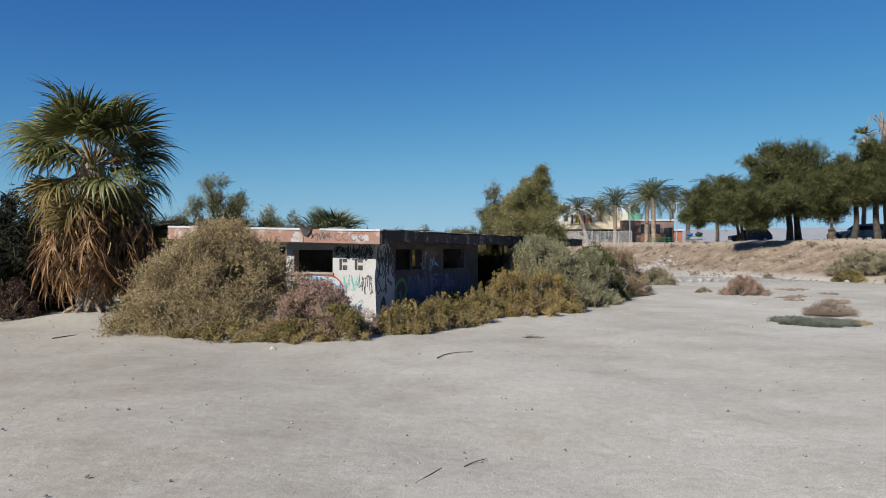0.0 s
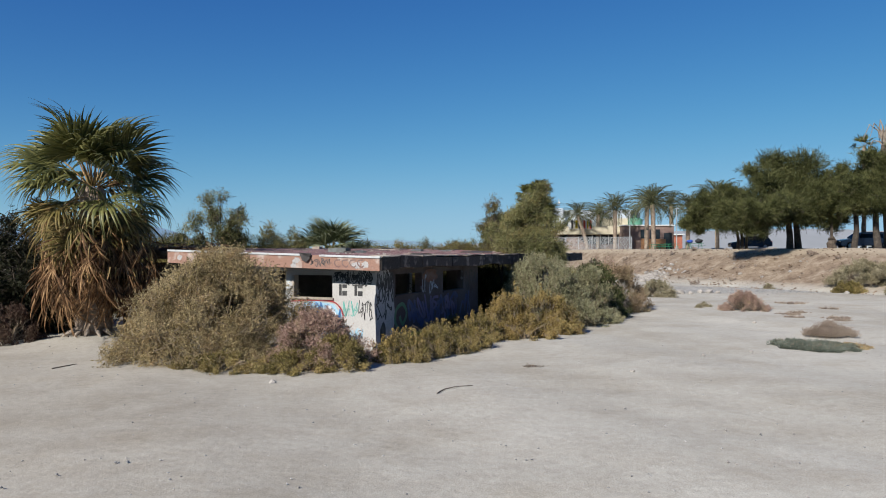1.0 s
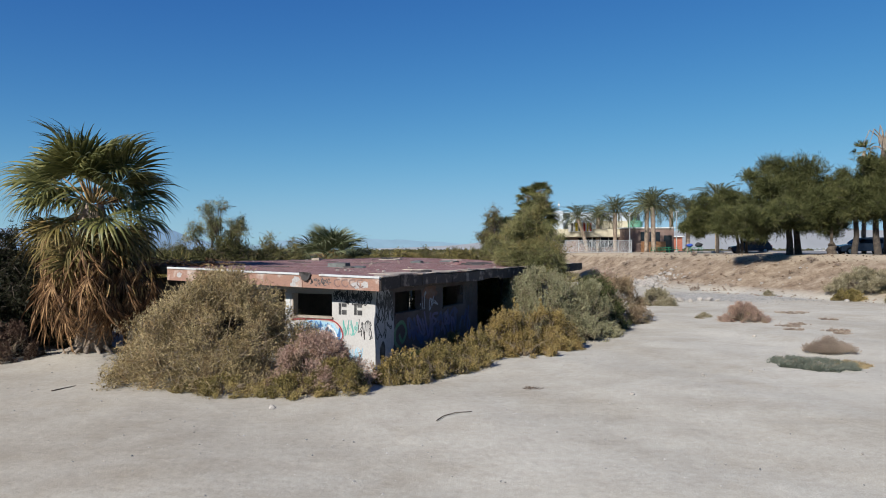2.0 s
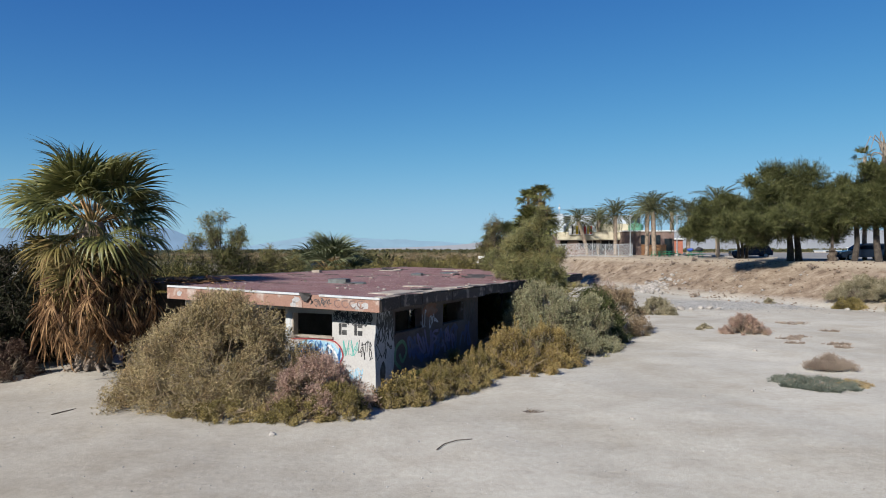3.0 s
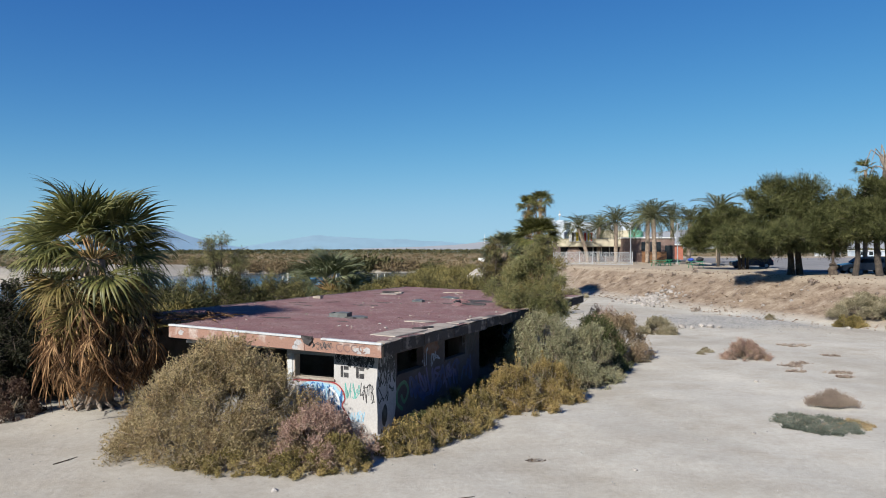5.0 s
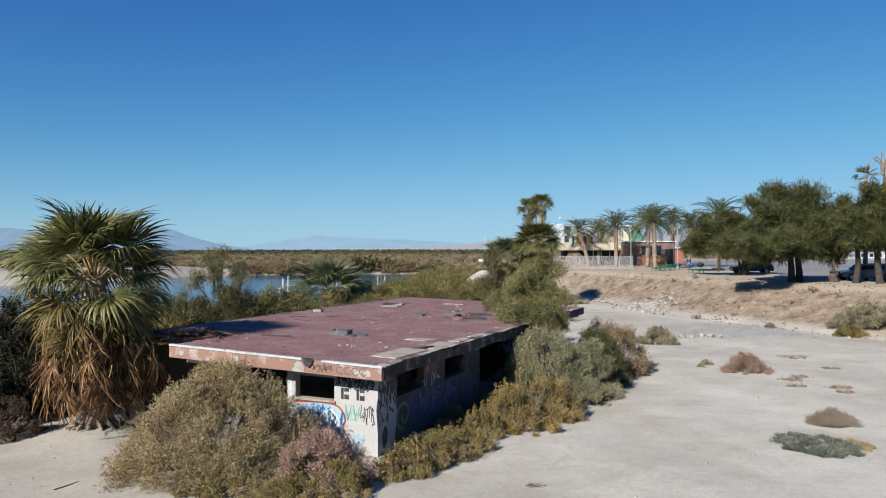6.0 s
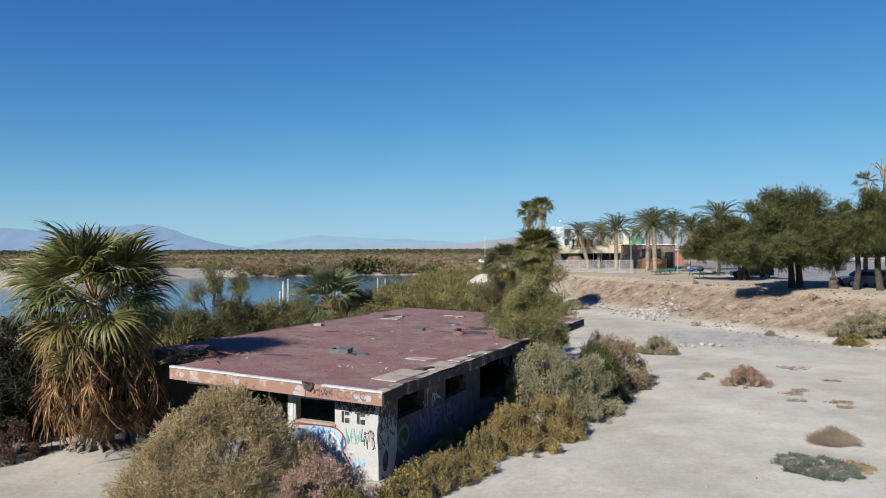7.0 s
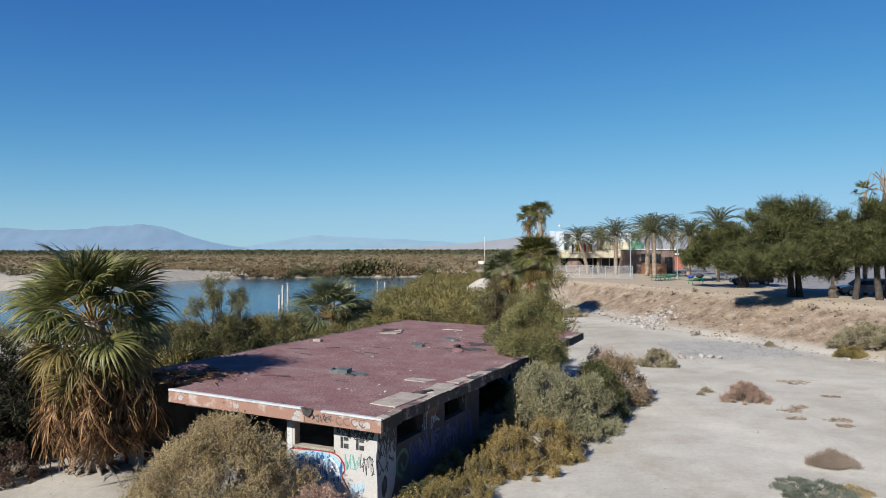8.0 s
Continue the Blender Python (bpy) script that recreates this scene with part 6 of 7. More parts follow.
SANDM = surface("white_sand", (0.46, 0.43, 0.385), (0.36, 0.33, 0.29), 0.95, 0.5, 8.0, 0.8, 0.1)


def club_house():
    g = 2.95
    ob = thing("club_house", pose(0, 0, 0), "low modern club house in white, cream and brown stucco", "building")
    bm = bmesh.new()
    box(bm, 18.6, 33.6, 129.0, 140.0, 7.06, 9.9)
    bmesh.ops.bevel(bm, geom=[e for e in bm.edges if abs(e.verts[0].co.z - e.verts[1].co.z) > 1], offset=2.2, segments=5, affect="EDGES")
    up = part("upper_hall", bm, PALEBLUE, ob)
    part("roof_cap", box(bmesh.new(), 18.9, 33.2, 129.2, 139.8, 9.9, 10.05, 0.05), PALEBLUE, up)
    part("prow_panel", box(bmesh.new(), 17.9, 19.4, 128.2, 128.9, 6.9, 10.3, 0.1), PALEBLUE, ob)
    part("prow_panel", box(bmesh.new(), 16.9, 17.85, 128.6, 129.2, 7.0, 10.4, 0.1), PALEBLUE, ob)
    part("cream_wall", box(bmesh.new(), 25.2, 31.0, 128.6, 128.95, 7.1, 8.5, 0.03), CREAM, ob)
    deck = part("deck_band", box(bmesh.new(), 18.2, 31.0, 126.8, 128.5, 5.6, 7.03, 0.08), CREAM, ob)
    part("balcony_panel", box(bmesh.new(), 20.0, 24.2, 126.6, 126.76, 6.5, 8.2, 0.02), WHITE, deck)
    for x, w, m in ((20.5, 0.25, BLACKF), (21.2, 0.4, YELLOWP), (21.75, 0.3, BLACKF), (22.6, 0.35, REDFLAG), (23.2, 0.25, YELLOWP), (23.7, 0.3, REDFLAG)):
        part("colour_panel", box(bmesh.new(), x, x + w, 126.52, 126.58, 6.65, 8.05, 0.01), m, deck)
    part("lower_wall", box(bmesh.new(), 18.8, 31.0, 129.2, 139, g - 0.3, 7.0), BROWNWALL, ob)
    for k in range(8):
        x = 18.9 + k * 1.45
        w = part("window", box(bmesh.new(), x, x + 1.3, 129.1, 129.18, 3.9, 5.5), DARKGLASS, ob)
        part("mullion", box(bmesh.new(), x + 1.31, x + 1.43, 129.02, 129.17, 3.9, 5.58), WHITE, w)
    bm = bmesh.new()
    lo = [bm.verts.new(p) for p in ((18.9, 127, g - 0.3), (24.0, 127, g - 0.3), (24.0, 128.7, g - 0.3), (18.9, 128.7, g - 0.3))]
    hi = [bm.verts.new(p) for p in ((20.2, 127.6, 5.58), (21.6, 127.6, 5.58), (21.6, 128.7, 5.58), (20.2, 128.7, 5.58))]
    bm.faces.new(lo[::-1])
    bm.faces.new(hi)
    for k in range(4):
        bm.faces.new((lo[k], lo[(k + 1) % 4], hi[(k + 1) % 4], hi[k]))
    part("stone_pier", bm, FIELDSTONE, ob)
    wing = part("wing", box(bmesh.new(), 29.0, 37.6, 124.2, 128.4, g - 0.3, 7.0, 0.05), BROWNWALL, ob)
    part("wing_trim", box(bmesh.new(), 28.8, 37.8, 124.0, 128.5, 7.0, 7.2, 0.03), WHITE, wing)
    part("doorway", box(bmesh.new(), 33.4, 35.2, 124.08, 124.17, g, 6.4), DARKGLASS, wing)
    part("window", box(bmesh.new(), 31.9, 33.0, 124.08, 124.17, 4.9, 6.4), DARKGLASS, wing)
    part("side_doorway", box(bmesh.new(), 35.9, 37.2, 124.08, 124.17, g, 5.8), DARKGLASS, wing)
    for k in range(5):
        part("wood_screen", box(bmesh.new(), 31.6 + k * 0.84, 32.4 + k * 0.84, 122.6, 122.7, g - 0.2, 4.75, 0.02), ORANGEWOOD, wing)
    bm = bmesh.new()
    tube(bm, [(31.7, 127, 7.15), (31.7, 127, 8.2), (31.7, 127, 8.5), (31.7, 127, 8.52), (31.7, 127, 9.0)], [1.25, 1.25, 0.9, 0.3, 0.3], 18)
    part("tank", bm, TANKGREEN, wing, smooth=False)
    bm = bmesh.new()
    tube(bm, [(18.7, 129, 9.8), (18.7, 129, 12.0)], [0.06, 0.05], 6)
    mast = part("mast", bm, GALV, ob)
    bm = bmesh.new()
    bmesh.ops.create_uvsphere(bm, u_segments=12, v_segments=8, radius=0.22, matrix=Matrix.Translation((18.7, 129, 11.3)))
    part("radar_dome", bm, WHITE, mast, smooth=True)


club_house()


def chain_fence():
    ob = thing("chain_link_fence", pose(0, 0, 0), "galvanised chain-link fence in front of the club house", "fence")
    a, b, n = Vector((14.6, 107, 0)), Vector((25.6, 104.5, 0)), 7
    pts = [a.lerp(b, k / (n - 1)) for k in range(n)]
    for p in pts:
        bm = bmesh.new()
        z = ground_z(p.x, p.y)
        tube(bm, [(p.x, p.y, z - 0.2), (p.x, p.y, z + 1.9)], [0.045, 0.045], 6)
        part("post", bm, GALV, ob)
    for h in (0.08, 1.85):
        bm = bmesh.new()
        tube(bm, [(p.x, p.y, ground_z(p.x, p.y) + h) for p in pts], [0.03] * n, 5)
        part("rail", bm, GALV, ob)
    q = []
    ln = (b - a).length
    d = (b - a).normalized()
    for k in range(-8, int(ln / 0.22)):
        for s in (1, -1):
            u0, u1, z0, z1 = k * 0.22, k * 0.22 + 2.0, 0.08, 1.84
            if s < 0:
                z0, z1 = z1, z0
            if u0 < 0:
                z0 += (z1 - z0) * (-u0 / 2.0)
                u0 = 0
            if u1 > ln:
                z1 = z0 + (z1 - z0) * ((ln - u0) / (u1 - u0))
                u1 = ln
            p0, p1 = a + d * u0, a + d * u1
            c0, c1 = np.array((p0.x, p0.y, ground_z(p0.x, p0.y) + z0)), np.array((p1.x, p1.y, ground_z(p1.x, p1.y) + z1))
            w = np.array((0, 0, 0.018))
            q.append((c0 - w, c1 - w, c1 + w, c0 + w))
    part("wire_fabric", quad_mesh("wire_fabric", np.array(q)), GALV, ob)


chain_fence()


def lamp_post(x, y, h):
    z = ground_z(x, y)
    ob = thing("lamp_post", pose(x, y, z), "slim grey lamp post near the palms", "lamp", "lamp posts")
    bm = bmesh.new()
    tube(bm, [(0, 0, -0.1), (0, 0, h)], [0.09, 0.06], 8)
    part("pole", bm, GALV, ob)
    part("base", boxes((-0.2, 0.2, -0.2, 0.2, -0.1, 0.35), bevel=0.03), CONCRETE, ob)
    part("head", boxes((-0.16, 0.3, -0.12, 0.12, h - 0.02, h + 0.14), bevel=0.03), GALV, ob)


lamp_post(px(1115, 112), 112, 5.9)
lamp_post(px(1197, 104), 104, 5.8)


def picnic_table(x, y, turn):
    ob = thing("picnic_table", pose(x, y, ground_z(x, y), 0, 0, turn), "green metal picnic table with benches on the bank", "table", "picnic tables")
    part("tabletop", boxes((-0.95, 0.95, -0.38, 0.38, 0.72, 0.77), bevel=0.015), TABLEGREEN, ob)
    for s in (-1, 1):
        part("bench", boxes((-0.95, 0.95, s * 0.72 - 0.14, s * 0.72 + 0.14, 0.42, 0.46), bevel=0.01), TABLEGREEN, ob)
        bm = bmesh.new()
        for e in (-1, 1):
            tube(bm, [(s * 0.65, e * 0.7, 0.0), (s * 0.65, e * 0.28, 0.72)], [0.035, 0.035], 6)
        tube(bm, [(s * 0.65, -0.75, 0.41), (s * 0.65, 0.75, 0.41)], [0.03, 0.03], 6)
        part("leg", bm, TABLEGREEN, ob)
    return ob


picnic_table(px(1163, 99), 99, 10)
picnic_table(px(1174, 98), 98, -8)
picnic_table(px(1188, 100), 100, 15)
picnic_table(px(1229, 88), 88, 4)


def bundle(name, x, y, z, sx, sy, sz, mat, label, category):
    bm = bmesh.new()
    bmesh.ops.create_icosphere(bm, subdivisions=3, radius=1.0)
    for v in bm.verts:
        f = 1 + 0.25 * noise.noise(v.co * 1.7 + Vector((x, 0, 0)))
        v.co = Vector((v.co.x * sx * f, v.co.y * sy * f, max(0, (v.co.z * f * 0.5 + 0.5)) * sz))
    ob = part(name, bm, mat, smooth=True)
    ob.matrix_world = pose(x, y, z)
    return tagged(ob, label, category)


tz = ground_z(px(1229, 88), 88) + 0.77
bundle("cloth_bundle", px(1220, 88), 88, tz, 0.4, 0.3, 0.4, BLUECLOTH, "blue cloth bundle on the picnic table", "bundle")
# the dark form here is unidentified, built as a plain rounded bundle
bundle("bag", px(1236, 88), 88.05, tz, 0.45, 0.3, 0.55, DARKCLOTH, "dark rounded form on the picnic table", "bag")


def car(x, y, turn, paint_mat, label, ln=4.6, h=1.62):
    ob = thing("car", pose(x, y, ground_z(x, y) + 0.02, 0, 0, turn), label, "car", "parked cars")
    w = 0.9
    def side(pts, y0, y1, inset=0.0):
        bm = bmesh.new()
        a = [bm.verts.new((p[0], y0 + (inset if p[1] > 0.95 else 0), p[1])) for p in pts]
        b = [bm.verts.new((p[0], y1 - (inset if p[1] > 0.95 else 0), p[1])) for p in pts]
        bm.faces.new(a)
        bm.faces.new(b[::-1])
        for k in range(len(pts)):
            j = (k + 1) % len(pts)
            bm.faces.new((a[j], a[k], b[k], b[j]))
        bmesh.ops.bevel(bm, geom=bm.edges[:], offset=0.04, segments=2, affect="EDGES")
        return bm
    l2 = ln / 2
    lower = [(-l2, 0.35), (l2 - 0.1, 0.3), (l2, 0.55), (l2 - 0.1, 0.8), (l2 - 1.0, 0.95), (0.4, 1.0), (-l2 + 0.15, 1.0), (-l2, 0.8)]
    body = part("body", side(lower, -w, w), paint_mat, ob, smooth=False)
    cabin = [(l2 - 1.25, 0.98), (0.45, h - 0.08), (-0.4, h), (-l2 + 0.6, h - 0.04), (-l2 + 0.1, 0.99)]
    part("cabin", side(cabin, -w + 0.06, w - 0.06, 0.12), paint_mat, ob)
    for s in (-1, 1):
        for a, b in ((0.45, -0.45), (-0.52, -1.4)):
            bm = bmesh.new()
            f = s * (w - 0.095)
            vs = [bm.verts.new(p) for p in ((a + (0.35 if a > 0 else 0), f + s * 0.05, 1.03), (b, f + s * 0.05, 1.03), (b, f - s * 0.035, h - 0.2), (a, f - s * 0.035, h - 0.2))]
            bm.faces.new(vs if s > 0 else vs[::-1])
            bmesh.ops.solidify(bm, geom=bm.faces[:], thickness=0.02)
            part("window", bm, DARKGLASS, ob)
        part("mirror", boxes((0.75, 0.9, s * (w + 0.02), s * (w + 0.2), 1.0, 1.14) if s > 0 else (0.75, 0.9, -w - 0.2, -w - 0.02, 1.0, 1.14), bevel=0.02), paint_mat, ob)
        part("headlight", boxes((l2 - 0.22, l2 - 0.02, s * 0.62 - 0.17, s * 0.62 + 0.17, 0.66, 0.8), bevel=0.02), CHROME, ob)
        part("tail_lamp", boxes((-l2 - 0.01, -l2 + 0.12, s * 0.7 - 0.12, s * 0.7 + 0.12, 0.78, 1.0), bevel=0.02), REDLAMP, ob)
        for xx in (l2 - 0.85, -l2 + 0.8):
            bm = bmesh.new()
            f = s * w
            tube(bm, [(xx, f - s * 0.2, 0.33), (xx, f - s * 0.16, 0.33), (xx, f + s * 0.01, 0.33), (xx, f + s * 0.02, 0.33)], [0.3, 0.34, 0.34, 0.3], 20)
            wheel = part("wheel", bm, RUBBER, ob)
            bm = bmesh.new()
            tube(bm, [(xx, f, 0.33), (xx, f + s * 0.035, 0.33)], [0.22, 0.19], 14)
            part("rim", bm, GALV, wheel)
    for f in (1, -1):
        bm = bmesh.new()
        if f > 0:
            vs = [(l2 - 1.22, -0.68, 1.02), (l2 - 1.22, 0.68, 1.02), (0.52, 0.62, h - 0.14), (0.52, -0.62, h - 0.14)]
        else:
            vs = [(-l2 + 0.13, 0.66, 1.06), (-l2 + 0.13, -0.66, 1.06), (-l2 + 0.5, -0.6, h - 0.14), (-l2 + 0.5, 0.6, h - 0.14)]
        bm.faces.new([bm.verts.new((p[0] + 0.03 * f, p[1], p[2] + 0.03)) for p in vs])
        bmesh.ops.solidify(bm, geom=bm.faces[:], thickness=0.02)
        part("windscreen", bm, DARKGLASS, ob)
    return ob


car(px(1325, 86), 86.0, 172, CARBLUE, "dark blue estate car parked under the mesquite")
car(px(1522, 67.5), 67.5, 176, CARSILVER, "slate blue car with dark windows parked behind the trees", 4.7, 1.6)


def parking_lot():
    xs, ys = np.linspace(0, 1, 40), np.linspace(72.5, 172, 50)
    v = []
    for y in ys:
        x0 = 31.5 + (y - 66) * 0.12 + 1.5
        for t in xs:
            x = x0 + 75 * t
            v.append((x, y, float(land(x, y)) + 0.06))
    n = len(xs)
    me = bpy.data.meshes.new("parking_lot")
    me.from_pydata(v, [], [(j * n + i, j * n + i + 1, (j + 1) * n + i + 1, (j + 1) * n + i) for j in range(len(ys) - 1) for i in range(n - 1)])
    tagged(part("parking_lot", me, ASPHALT, smooth=True), "worn grey asphalt parking lot behind the trees", "parking lot", kind="structure")
    bm = bmesh.new()
    for k in range(22):
        y0, y1 = 72.5 + k * 4.5, 72.5 + k * 4.5 + 4.47
        x = 33.0 + (y0 - 66) * 0.12 - 0.1
        box(bm, x - 0.15, x, y0, y1, 2.7, ground_z(x, y0) + 0.17, 0.02)
    tagged(part("kerb", bm, CONCRETE), "grey concrete kerb along the parking lot", "kerb", kind="structure")


parking_lot()


def far_sheds():
    for b0, b1, d, h, m, label in ((1452, 1482, 280, 2.6, WHITE, "long white shed beyond the parking lot"), (1512, 1570, 265, 2.8, PALEBLUE, "long pale shed beyond the parking lot"), (1412, 1436, 300, 2.4, CREAM, "cream shed beyond the parking lot"), (1190, 1207, 150, 3.0, BRICKRED, "small orange-red block wall beyond the palms")):
        x0, x1 = px(b0, d), px(b1, d)
        z = ground_z((x0 + x1) / 2, d)
        ob = thing("shed", pose(x0, d, z), label, "shed")
        part("wall", box(bmesh.new(), 0, x1 - x0, 0, 7, -0.8, h, 0.02), m, ob)
        part("roof", box(bmesh.new(), -0.3, x1 - x0 + 0.3, -0.4, 7.4, h, h + 0.25, 0.03), WHITE if m is not WHITE else PALEBLUE, ob)
        if d > 200:
            for k in range(int((x1 - x0) // 3)):
                part("window", box(bmesh.new(), 1 + k * 3.0, 2.4 + k * 3.0, -0.05, 0.03, 1.2, 2.4), DARKGLASS, ob)


far_sheds()


def old_pole():
    x, y = px(1468, 64), 64.0
    ob = thing("stump_post", pose(x, y, ground_z(x, y)), "slim dark post standing in a ragged stump", "post")
    bm = bmesh.new()
    tube(bm, [(0, 0, -0.1), (0, 0, 4.2)], [0.13, 0.1], 8)
    part("post", bm, BARK, ob)
    bm = bmesh.new()
    tube(bm, [(0.1 * math.sin(k * 9), 0, -0.1 + 0.28 * k) for k in range(5)], [0.45, 0.4, 0.36, 0.34, 0.28], 9)
    part("stump", bm, BARK, ob)


old_pole()


# ---- harbour ----
for k, (b, d, top) in enumerate(((494, 138, -1.5), (500, 148, -0.1), (509, 150, 0.25), (579, 165, -0.5), (595, 168, 0.0), (614, 166, -0.6), (621, 160, -0.6), (628, 157, -0.4), (668, 182, -1.0), (681, 176, -0.8), (723, 192, -2.0), (756, 200, -2.6))):
    x = px(b, d)
    bm = bmesh.new()
    r = 0.24 if k < 3 else 0.15
    tube(bm, [(0, 0, -6.2), (0, 0, top - 0.6), (0.02, 0, top - 0.1), (0.02, 0, top)], [r, r * 0.97, r * 0.92, r * 0.7], 10)
    o = part("mooring_post", bm, PILEWOOD, smooth=False)
    o.matrix_world = pose(x, d, 0, random.Random(k).uniform(-1, 1), random.Random(k + 9).uniform(-1, 1), 0)
    tagged(o, "bleached wooden mooring post standing in the harbour", "post", "mooring posts")


def mound(name, x, y, rx, ry, h, z, mat, label, category):
    bm = bmesh.new()
    n, rings = 36, 12
    prev = None
    for k in range(rings + 1):
        t = k / rings
        row = []
        for j in range(n):
            a = j * math.tau / n
            f = 1 + 0.18 * noise.noise(Vector((math.cos(a) * 1.5, math.sin(a) * 1.5, x)))
            hh = h * (0.5 + 0.5 * math.cos(math.pi * t)) * (1 + 0.1 * noise.noise(Vector((math.cos(a) * t * 3, math.sin(a) * t * 3, y))))
            row.append(bm.verts.new((rx * t * f * math.cos(a), ry * t * f * math.sin(a), hh - 0.3 * t)) if k else None)
        if k == 0:
            c = bm.verts.new((0, 0, h))
        elif k == 1:
            for j in range(n):
                bm.faces.new((c, row[j], row[(j + 1) % n]))
        else:
            for j in range(n):
                bm.faces.new((prev[j], row[j], row[(j + 1) % n], prev[(j + 1) % n]))
        prev = row
    ob = part(name, bm, mat, smooth=True)
    ob.matrix_world = pose(x, y, z)
    return tagged(ob, label, category)


mound("sand_mound", px(856, 122), 122, 6.5, 3.2, 2.9, -0.6, SANDM, "pale heap of sand among the brush", "sand")


def radio_mast():
    x, y = px(858, 420), 420
    ob = thing("radio_mast", pose(x, y, ground_z(x, y)), "thin white radio mast on the flats", "mast")
    bm = bmesh.new()
    tube(bm, [(0, 0, 0), (0, 0, 16)], [0.16, 0.1], 6)
    part("mast", bm, WHITE, ob)
    part("hut", boxes((-3.6, -0.6, -1.5, 1.5, -0.3, 2.3)), WHITE, ob)


radio_mast()


# ---- stones, sticks and pebbles on the dirt ----
def stone_mesh(seed):
    bm = bmesh.new()
    bmesh.ops.create_icosphere(bm, subdivisions=1, radius=1.0)
    for v in bm.verts:
        v.co *= 1 + 0.35 * noise.noise(v.co * 1.3 + Vector((seed * 7.1, 0, 0)))
        v.co.z *= 0.65
    me = bpy.data.meshes.new("stone")
    bm.to_mesh(me)
    bm.free()
    me.materials.append(STONE)
    return me


STONES = [stone_mesh(k) for k in range(5)]


def rocks():
    rnd = random.Random(5)
    pile = thing("rock_pile", pose(0, 0, 0), "spread of pale broken rocks at the foot of the bank", "rocks")
    for k in range(220):
        x, y = 19.2 + rnd.gauss(0, 1.2), 71.5 + rnd.gauss(0, 2.2)
        s = rnd.uniform(0.1, 0.27)
        o = new("rock", STONES[k % 5])
        o.parent = pile
        o.matrix_local = pose(x, y, ground_z(x, y) + s * 0.25, rnd.uniform(-25, 25), rnd.uniform(-25, 25), rnd.uniform(0, 360)) @ Matrix.Diagonal((s, s * rnd.uniform(0.7, 1.1), s, 1))
    loose = [(15.2, 48.6, 0.3), (15.7, 48.2, 0.22), (16.6, 48.9, 0.26), (17.0, 48.5, 0.3), (17.5, 48.2, 0.2), (-3.95, 15.75, 0.09), (6.95, 20.2, 0.06), (8.6, 21.0, 0.07), (4.3, 17.4, 0.07), (12.0, 29.0, 0.09), (24.8, 58.6, 0.16), (26.3, 57.0, 0.18), (27.6, 58.0, 0.14), (24.0, 61.0, 0.2), (22.2, 63.0, 0.18), (25.6, 47.5, 0.2)]
    for k in range(46):
        loose.append((20.5 + rnd.random() * 9, 53 + rnd.random() * 18, rnd.uniform(0.04, 0.11)))
    for k in range(40):
        y = 6.5 + 16 * rnd.random() ** 1.3
        x = (rnd.random() * 1.3 - 0.62) * y
        if not (-10 < x < 3 and y > 15.3 + 0.5 * max(0, x + 2)):
            loose.append((x, y, rnd.uniform(0.01, 0.03)))
    for k, (x, y, s) in enumerate(loose):
        o = new("stone", STONES[k % 5])
        o.matrix_world = pose(x, y, ground_z(x, y) + s * 0.3, rnd.uniform(-15, 15), rnd.uniform(-15, 15), rnd.uniform(0, 360)) @ Matrix.Diagonal((s, s * rnd.uniform(0.7, 1.0), s, 1))
        tagged(o, "loose pale stone lying on the dirt", "stone", "loose stones")
    # pebbles and gravel too small to count
    rng = np.random.default_rng(3)
    base = np.array([STONES[0].vertices[i].co for i in range(len(STONES[0].vertices))])
    tri = np.array([p.vertices[:] for p in STONES[0].polygons])
    def spread(name, xy, sizes, label, mat=None):
        z = land(xy[:, 0], xy[:, 1])
        ang = rng.random(len(xy)) * math.tau
        ca, sa = np.cos(ang), np.sin(ang)
        v = np.empty((len(xy), len(base), 3))
        v[:, :, 0] = (base[None, :, 0] * ca[:, None] - base[None, :, 1] * sa[:, None]) * sizes[:, None] + xy[:, 0, None]
        v[:, :, 1] = (base[None, :, 0] * sa[:, None] + base[None, :, 1] * ca[:, None]) * sizes[:, None] + xy[:, 1, None]
        v[:, :, 2] = base[None, :, 2] * sizes[:, None] + z[:, None] + sizes[:, None] * 0.25
        f = (tri[None] + np.arange(len(xy))[:, None, None] * len(base)).reshape(-1, 3)
        me = bpy.data.meshes.new(name)
        me.from_pydata(v.reshape(-1, 3).tolist(), [], f.tolist())
        tagged(part(name, me, mat or GRAVELM), label, "pebbles", kind="stuff")
    n = 5200
    y = 44 + 66 * rng.random(n)
    toe, top = np.interp(y, BANK_Y, BANK_TOE), np.interp(y, BANK_Y, BANK_TOP)
    x = toe + (top - toe) * (rng.random(n) * 1.15 - 0.12)
    spread("soil_clods", np.stack((x, y), axis=1), 0.02 + 0.09 * rng.random(n) ** 4, "brown clods and stones strewn over the bank", CLOD)
    n = 3800
    y = 6.2 + 24 * rng.random(n) ** 1.2
    x = (rng.random(n) * 1.35 - 0.66) * y
    spread("pebbles", np.stack((x, y), axis=1), 0.004 + 0.02 * rng.random(n) ** 7, "fine pebbles scattered over the dirt")
    n = 8000
    spread("gravel", np.stack((15.6 + 8.6 * rng.random(n), 52.8 + rng.normal(0, 2.0, n)), axis=1), 0.018 + 0.026 * rng.random(n), "strip of grey gravel in the wash")


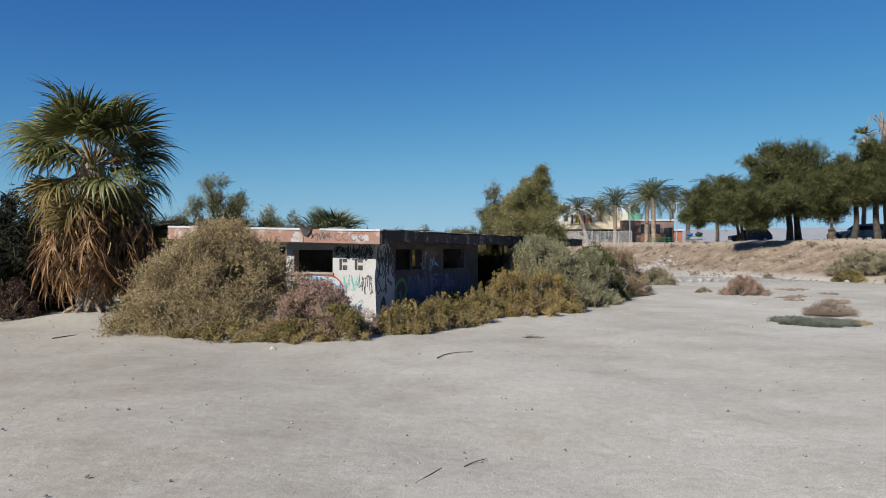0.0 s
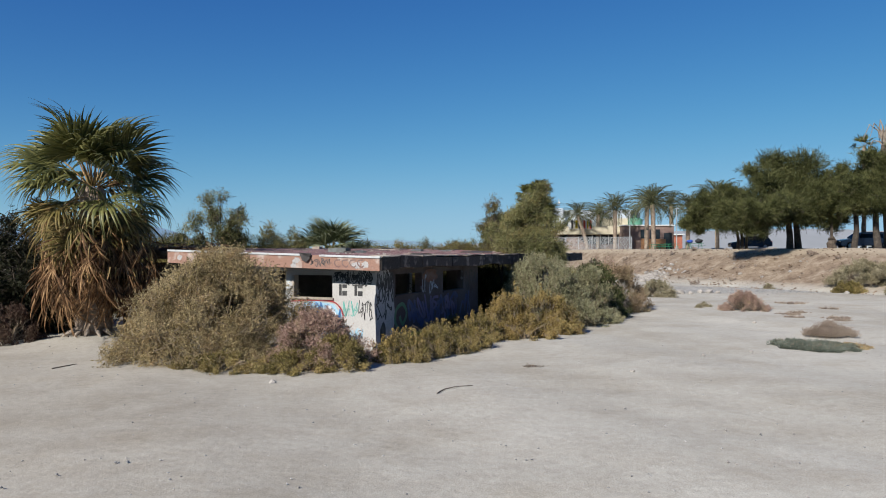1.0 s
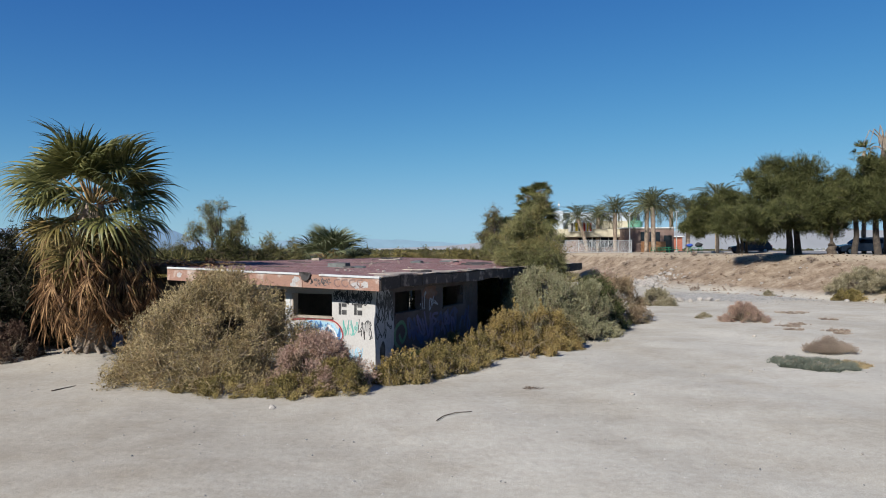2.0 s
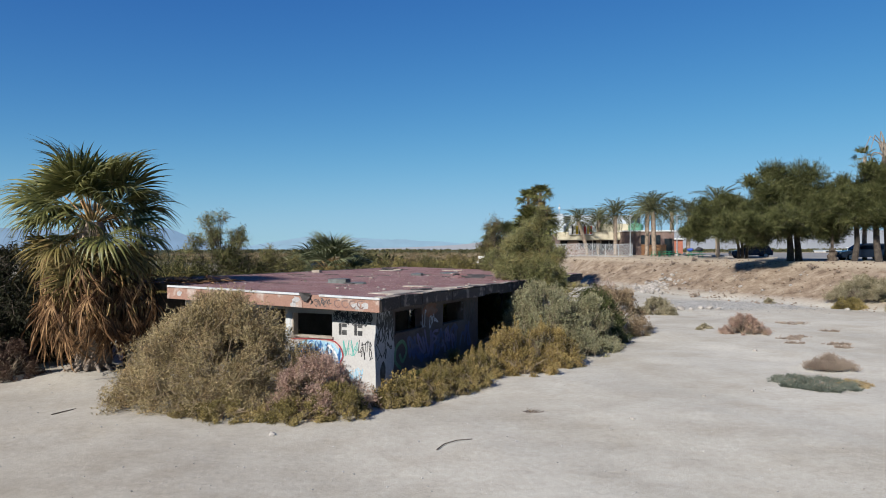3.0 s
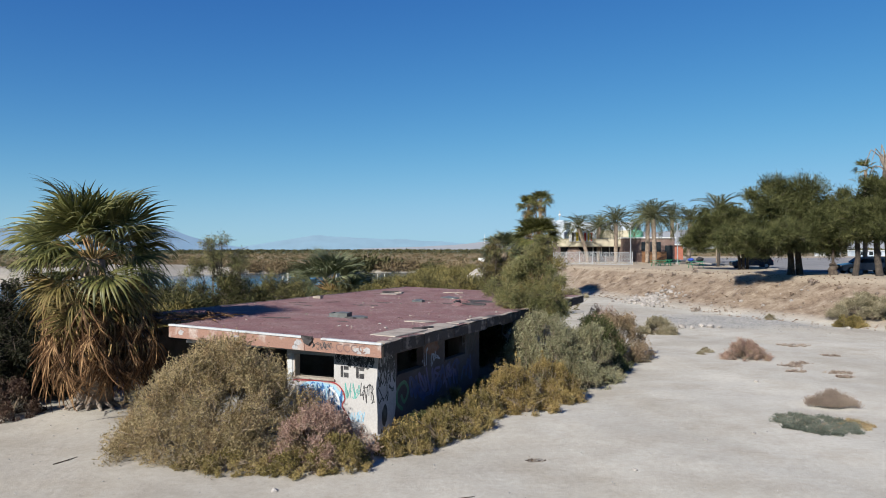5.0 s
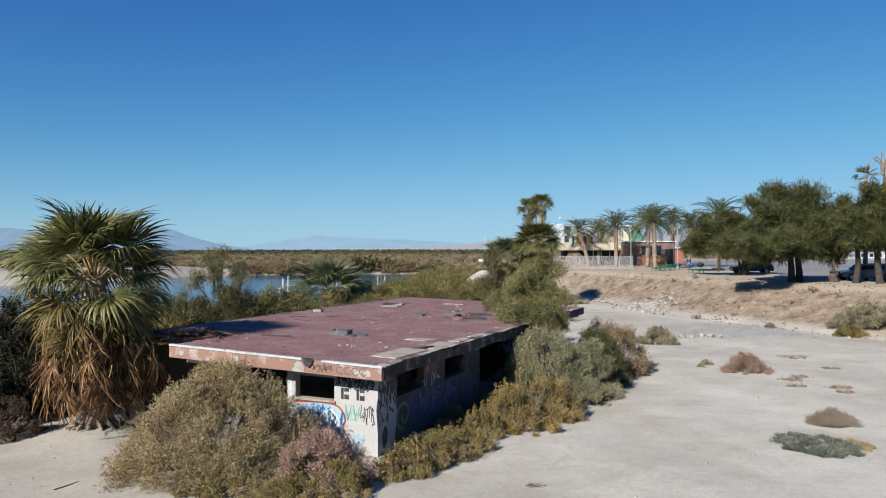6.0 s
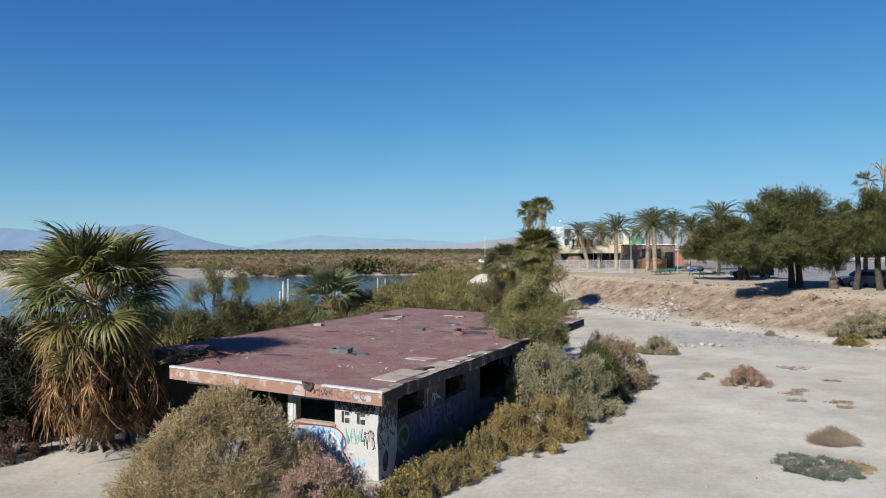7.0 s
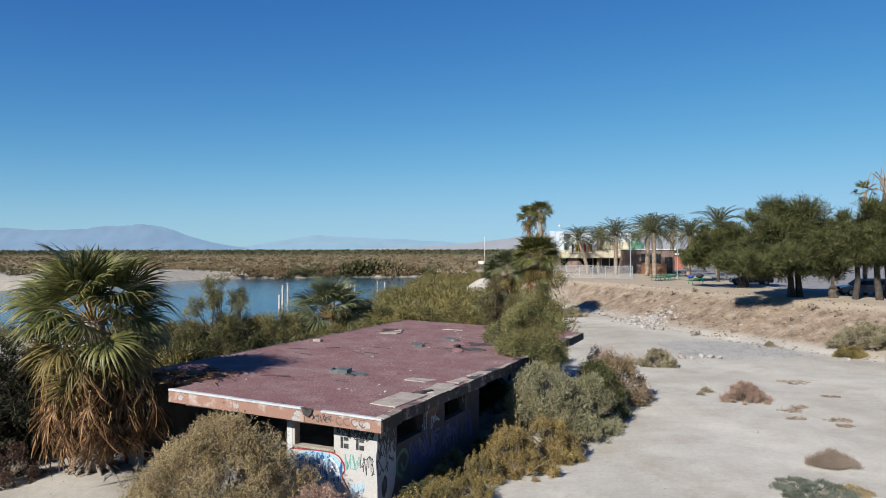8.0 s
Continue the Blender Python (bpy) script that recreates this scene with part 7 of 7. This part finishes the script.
def gravel_material():
    m, n, l, p = tree_of("grey_gravel")
    g = n.new("ShaderNodeNewGeometry")
    r = ramp(n, [(0.0, (0.12, 0.12, 0.118)), (0.5, (0.21, 0.207, 0.2)), (1.0, (0.31, 0.3, 0.285))])
    l.new(g.outputs["Random Per Island"], r.inputs["Fac"])
    l.new(r.outputs["Color"], p.inputs["Base Color"])
    p.inputs["Roughness"].default_value = 0.9
    bump(n, l, noise_node(n, l, g.outputs["Position"], 60.0), 0.3, 0.01, p)
    return m


def roof_grit():
    """Loose grit and flakes on the roofing, too fine to count."""
    rng = np.random.default_rng(41)
    n = 5200
    x, y = -0.2 - (ROOF_W - 0.4) * rng.random(n), 0.2 + (ROOF_L - 0.4) * rng.random(n)
    keep = ~((x < -7.6) & (y < 1.7))
    x, y = x[keep], y[keep]
    base = np.array([v.co for v in STONES[1].vertices])
    tri = np.array([p.vertices[:] for p in STONES[1].polygons])
    sizes = 0.008 + 0.03 * rng.random(len(x)) ** 4
    v = base[None] * sizes[:, None, None] * np.array((1, 1, 0.5)) + np.stack((x, y, roof_z(x) + 0.012), axis=1)[:, None]
    f = (tri[None] + np.arange(len(x))[:, None, None] * len(base)).reshape(-1, 3)
    me = bpy.data.meshes.new("roof_grit")
    me.from_pydata(v.reshape(-1, 3).tolist(), [], f.tolist())
    ob = part("roof_grit", me, GRIT)
    ob.matrix_world = HUT
    tagged(ob, "grit and flakes scattered over the maroon roofing", "grit", kind="stuff")


GRIT = leafy("roof_grit", (0.05, 0.03, 0.028), (0.24, 0.15, 0.14), (0.5, 0.42, 0.38), 0.0, scale=0.8)
roof_grit()
GRAVELM = gravel_material()
CLOD = leafy("soil_clod", (0.12, 0.08, 0.055), (0.24, 0.175, 0.125), (0.4, 0.33, 0.25), 0.0, scale=0.4)
rocks()


def stick(points, r, label):
    bm = bmesh.new()
    tube(bm, [(x, y, ground_z(x, y) + r * 0.8 + dz) for x, y, dz in points], [r * (1 - 0.5 * k / len(points)) for k in range(len(points))], 6)
    tagged(part("stick", bm, BARK), label, "stick", "sticks on the dirt")


stick(((-0.32, 14.75, 0), (-0.18, 15.1, 0.01), (0.08, 15.35, 0.02), (0.42, 15.5, 0.01)), 0.013, "thin bent dark stick lying on the dirt")
stick(((-0.35, 6.87, 0), (-0.22, 7.15, 0.008), (-0.1, 7.45, 0)), 0.008, "thin dry twig lying on the dirt")
stick(((0.13, 7.53, 0), (0.24, 7.7, 0.006), (0.38, 7.86, 0)), 0.006, "thin dry twig lying on the dirt")
stick(((-9.9, 17.7, 0), (-9.7, 18.0, 0.01), (-9.6, 18.3, 0)), 0.015, "short dark twig on the dirt")
stick(((-0.02, 7.3, 0), (-0.05, 7.1, 0.004)), 0.005, "short twig beside another")
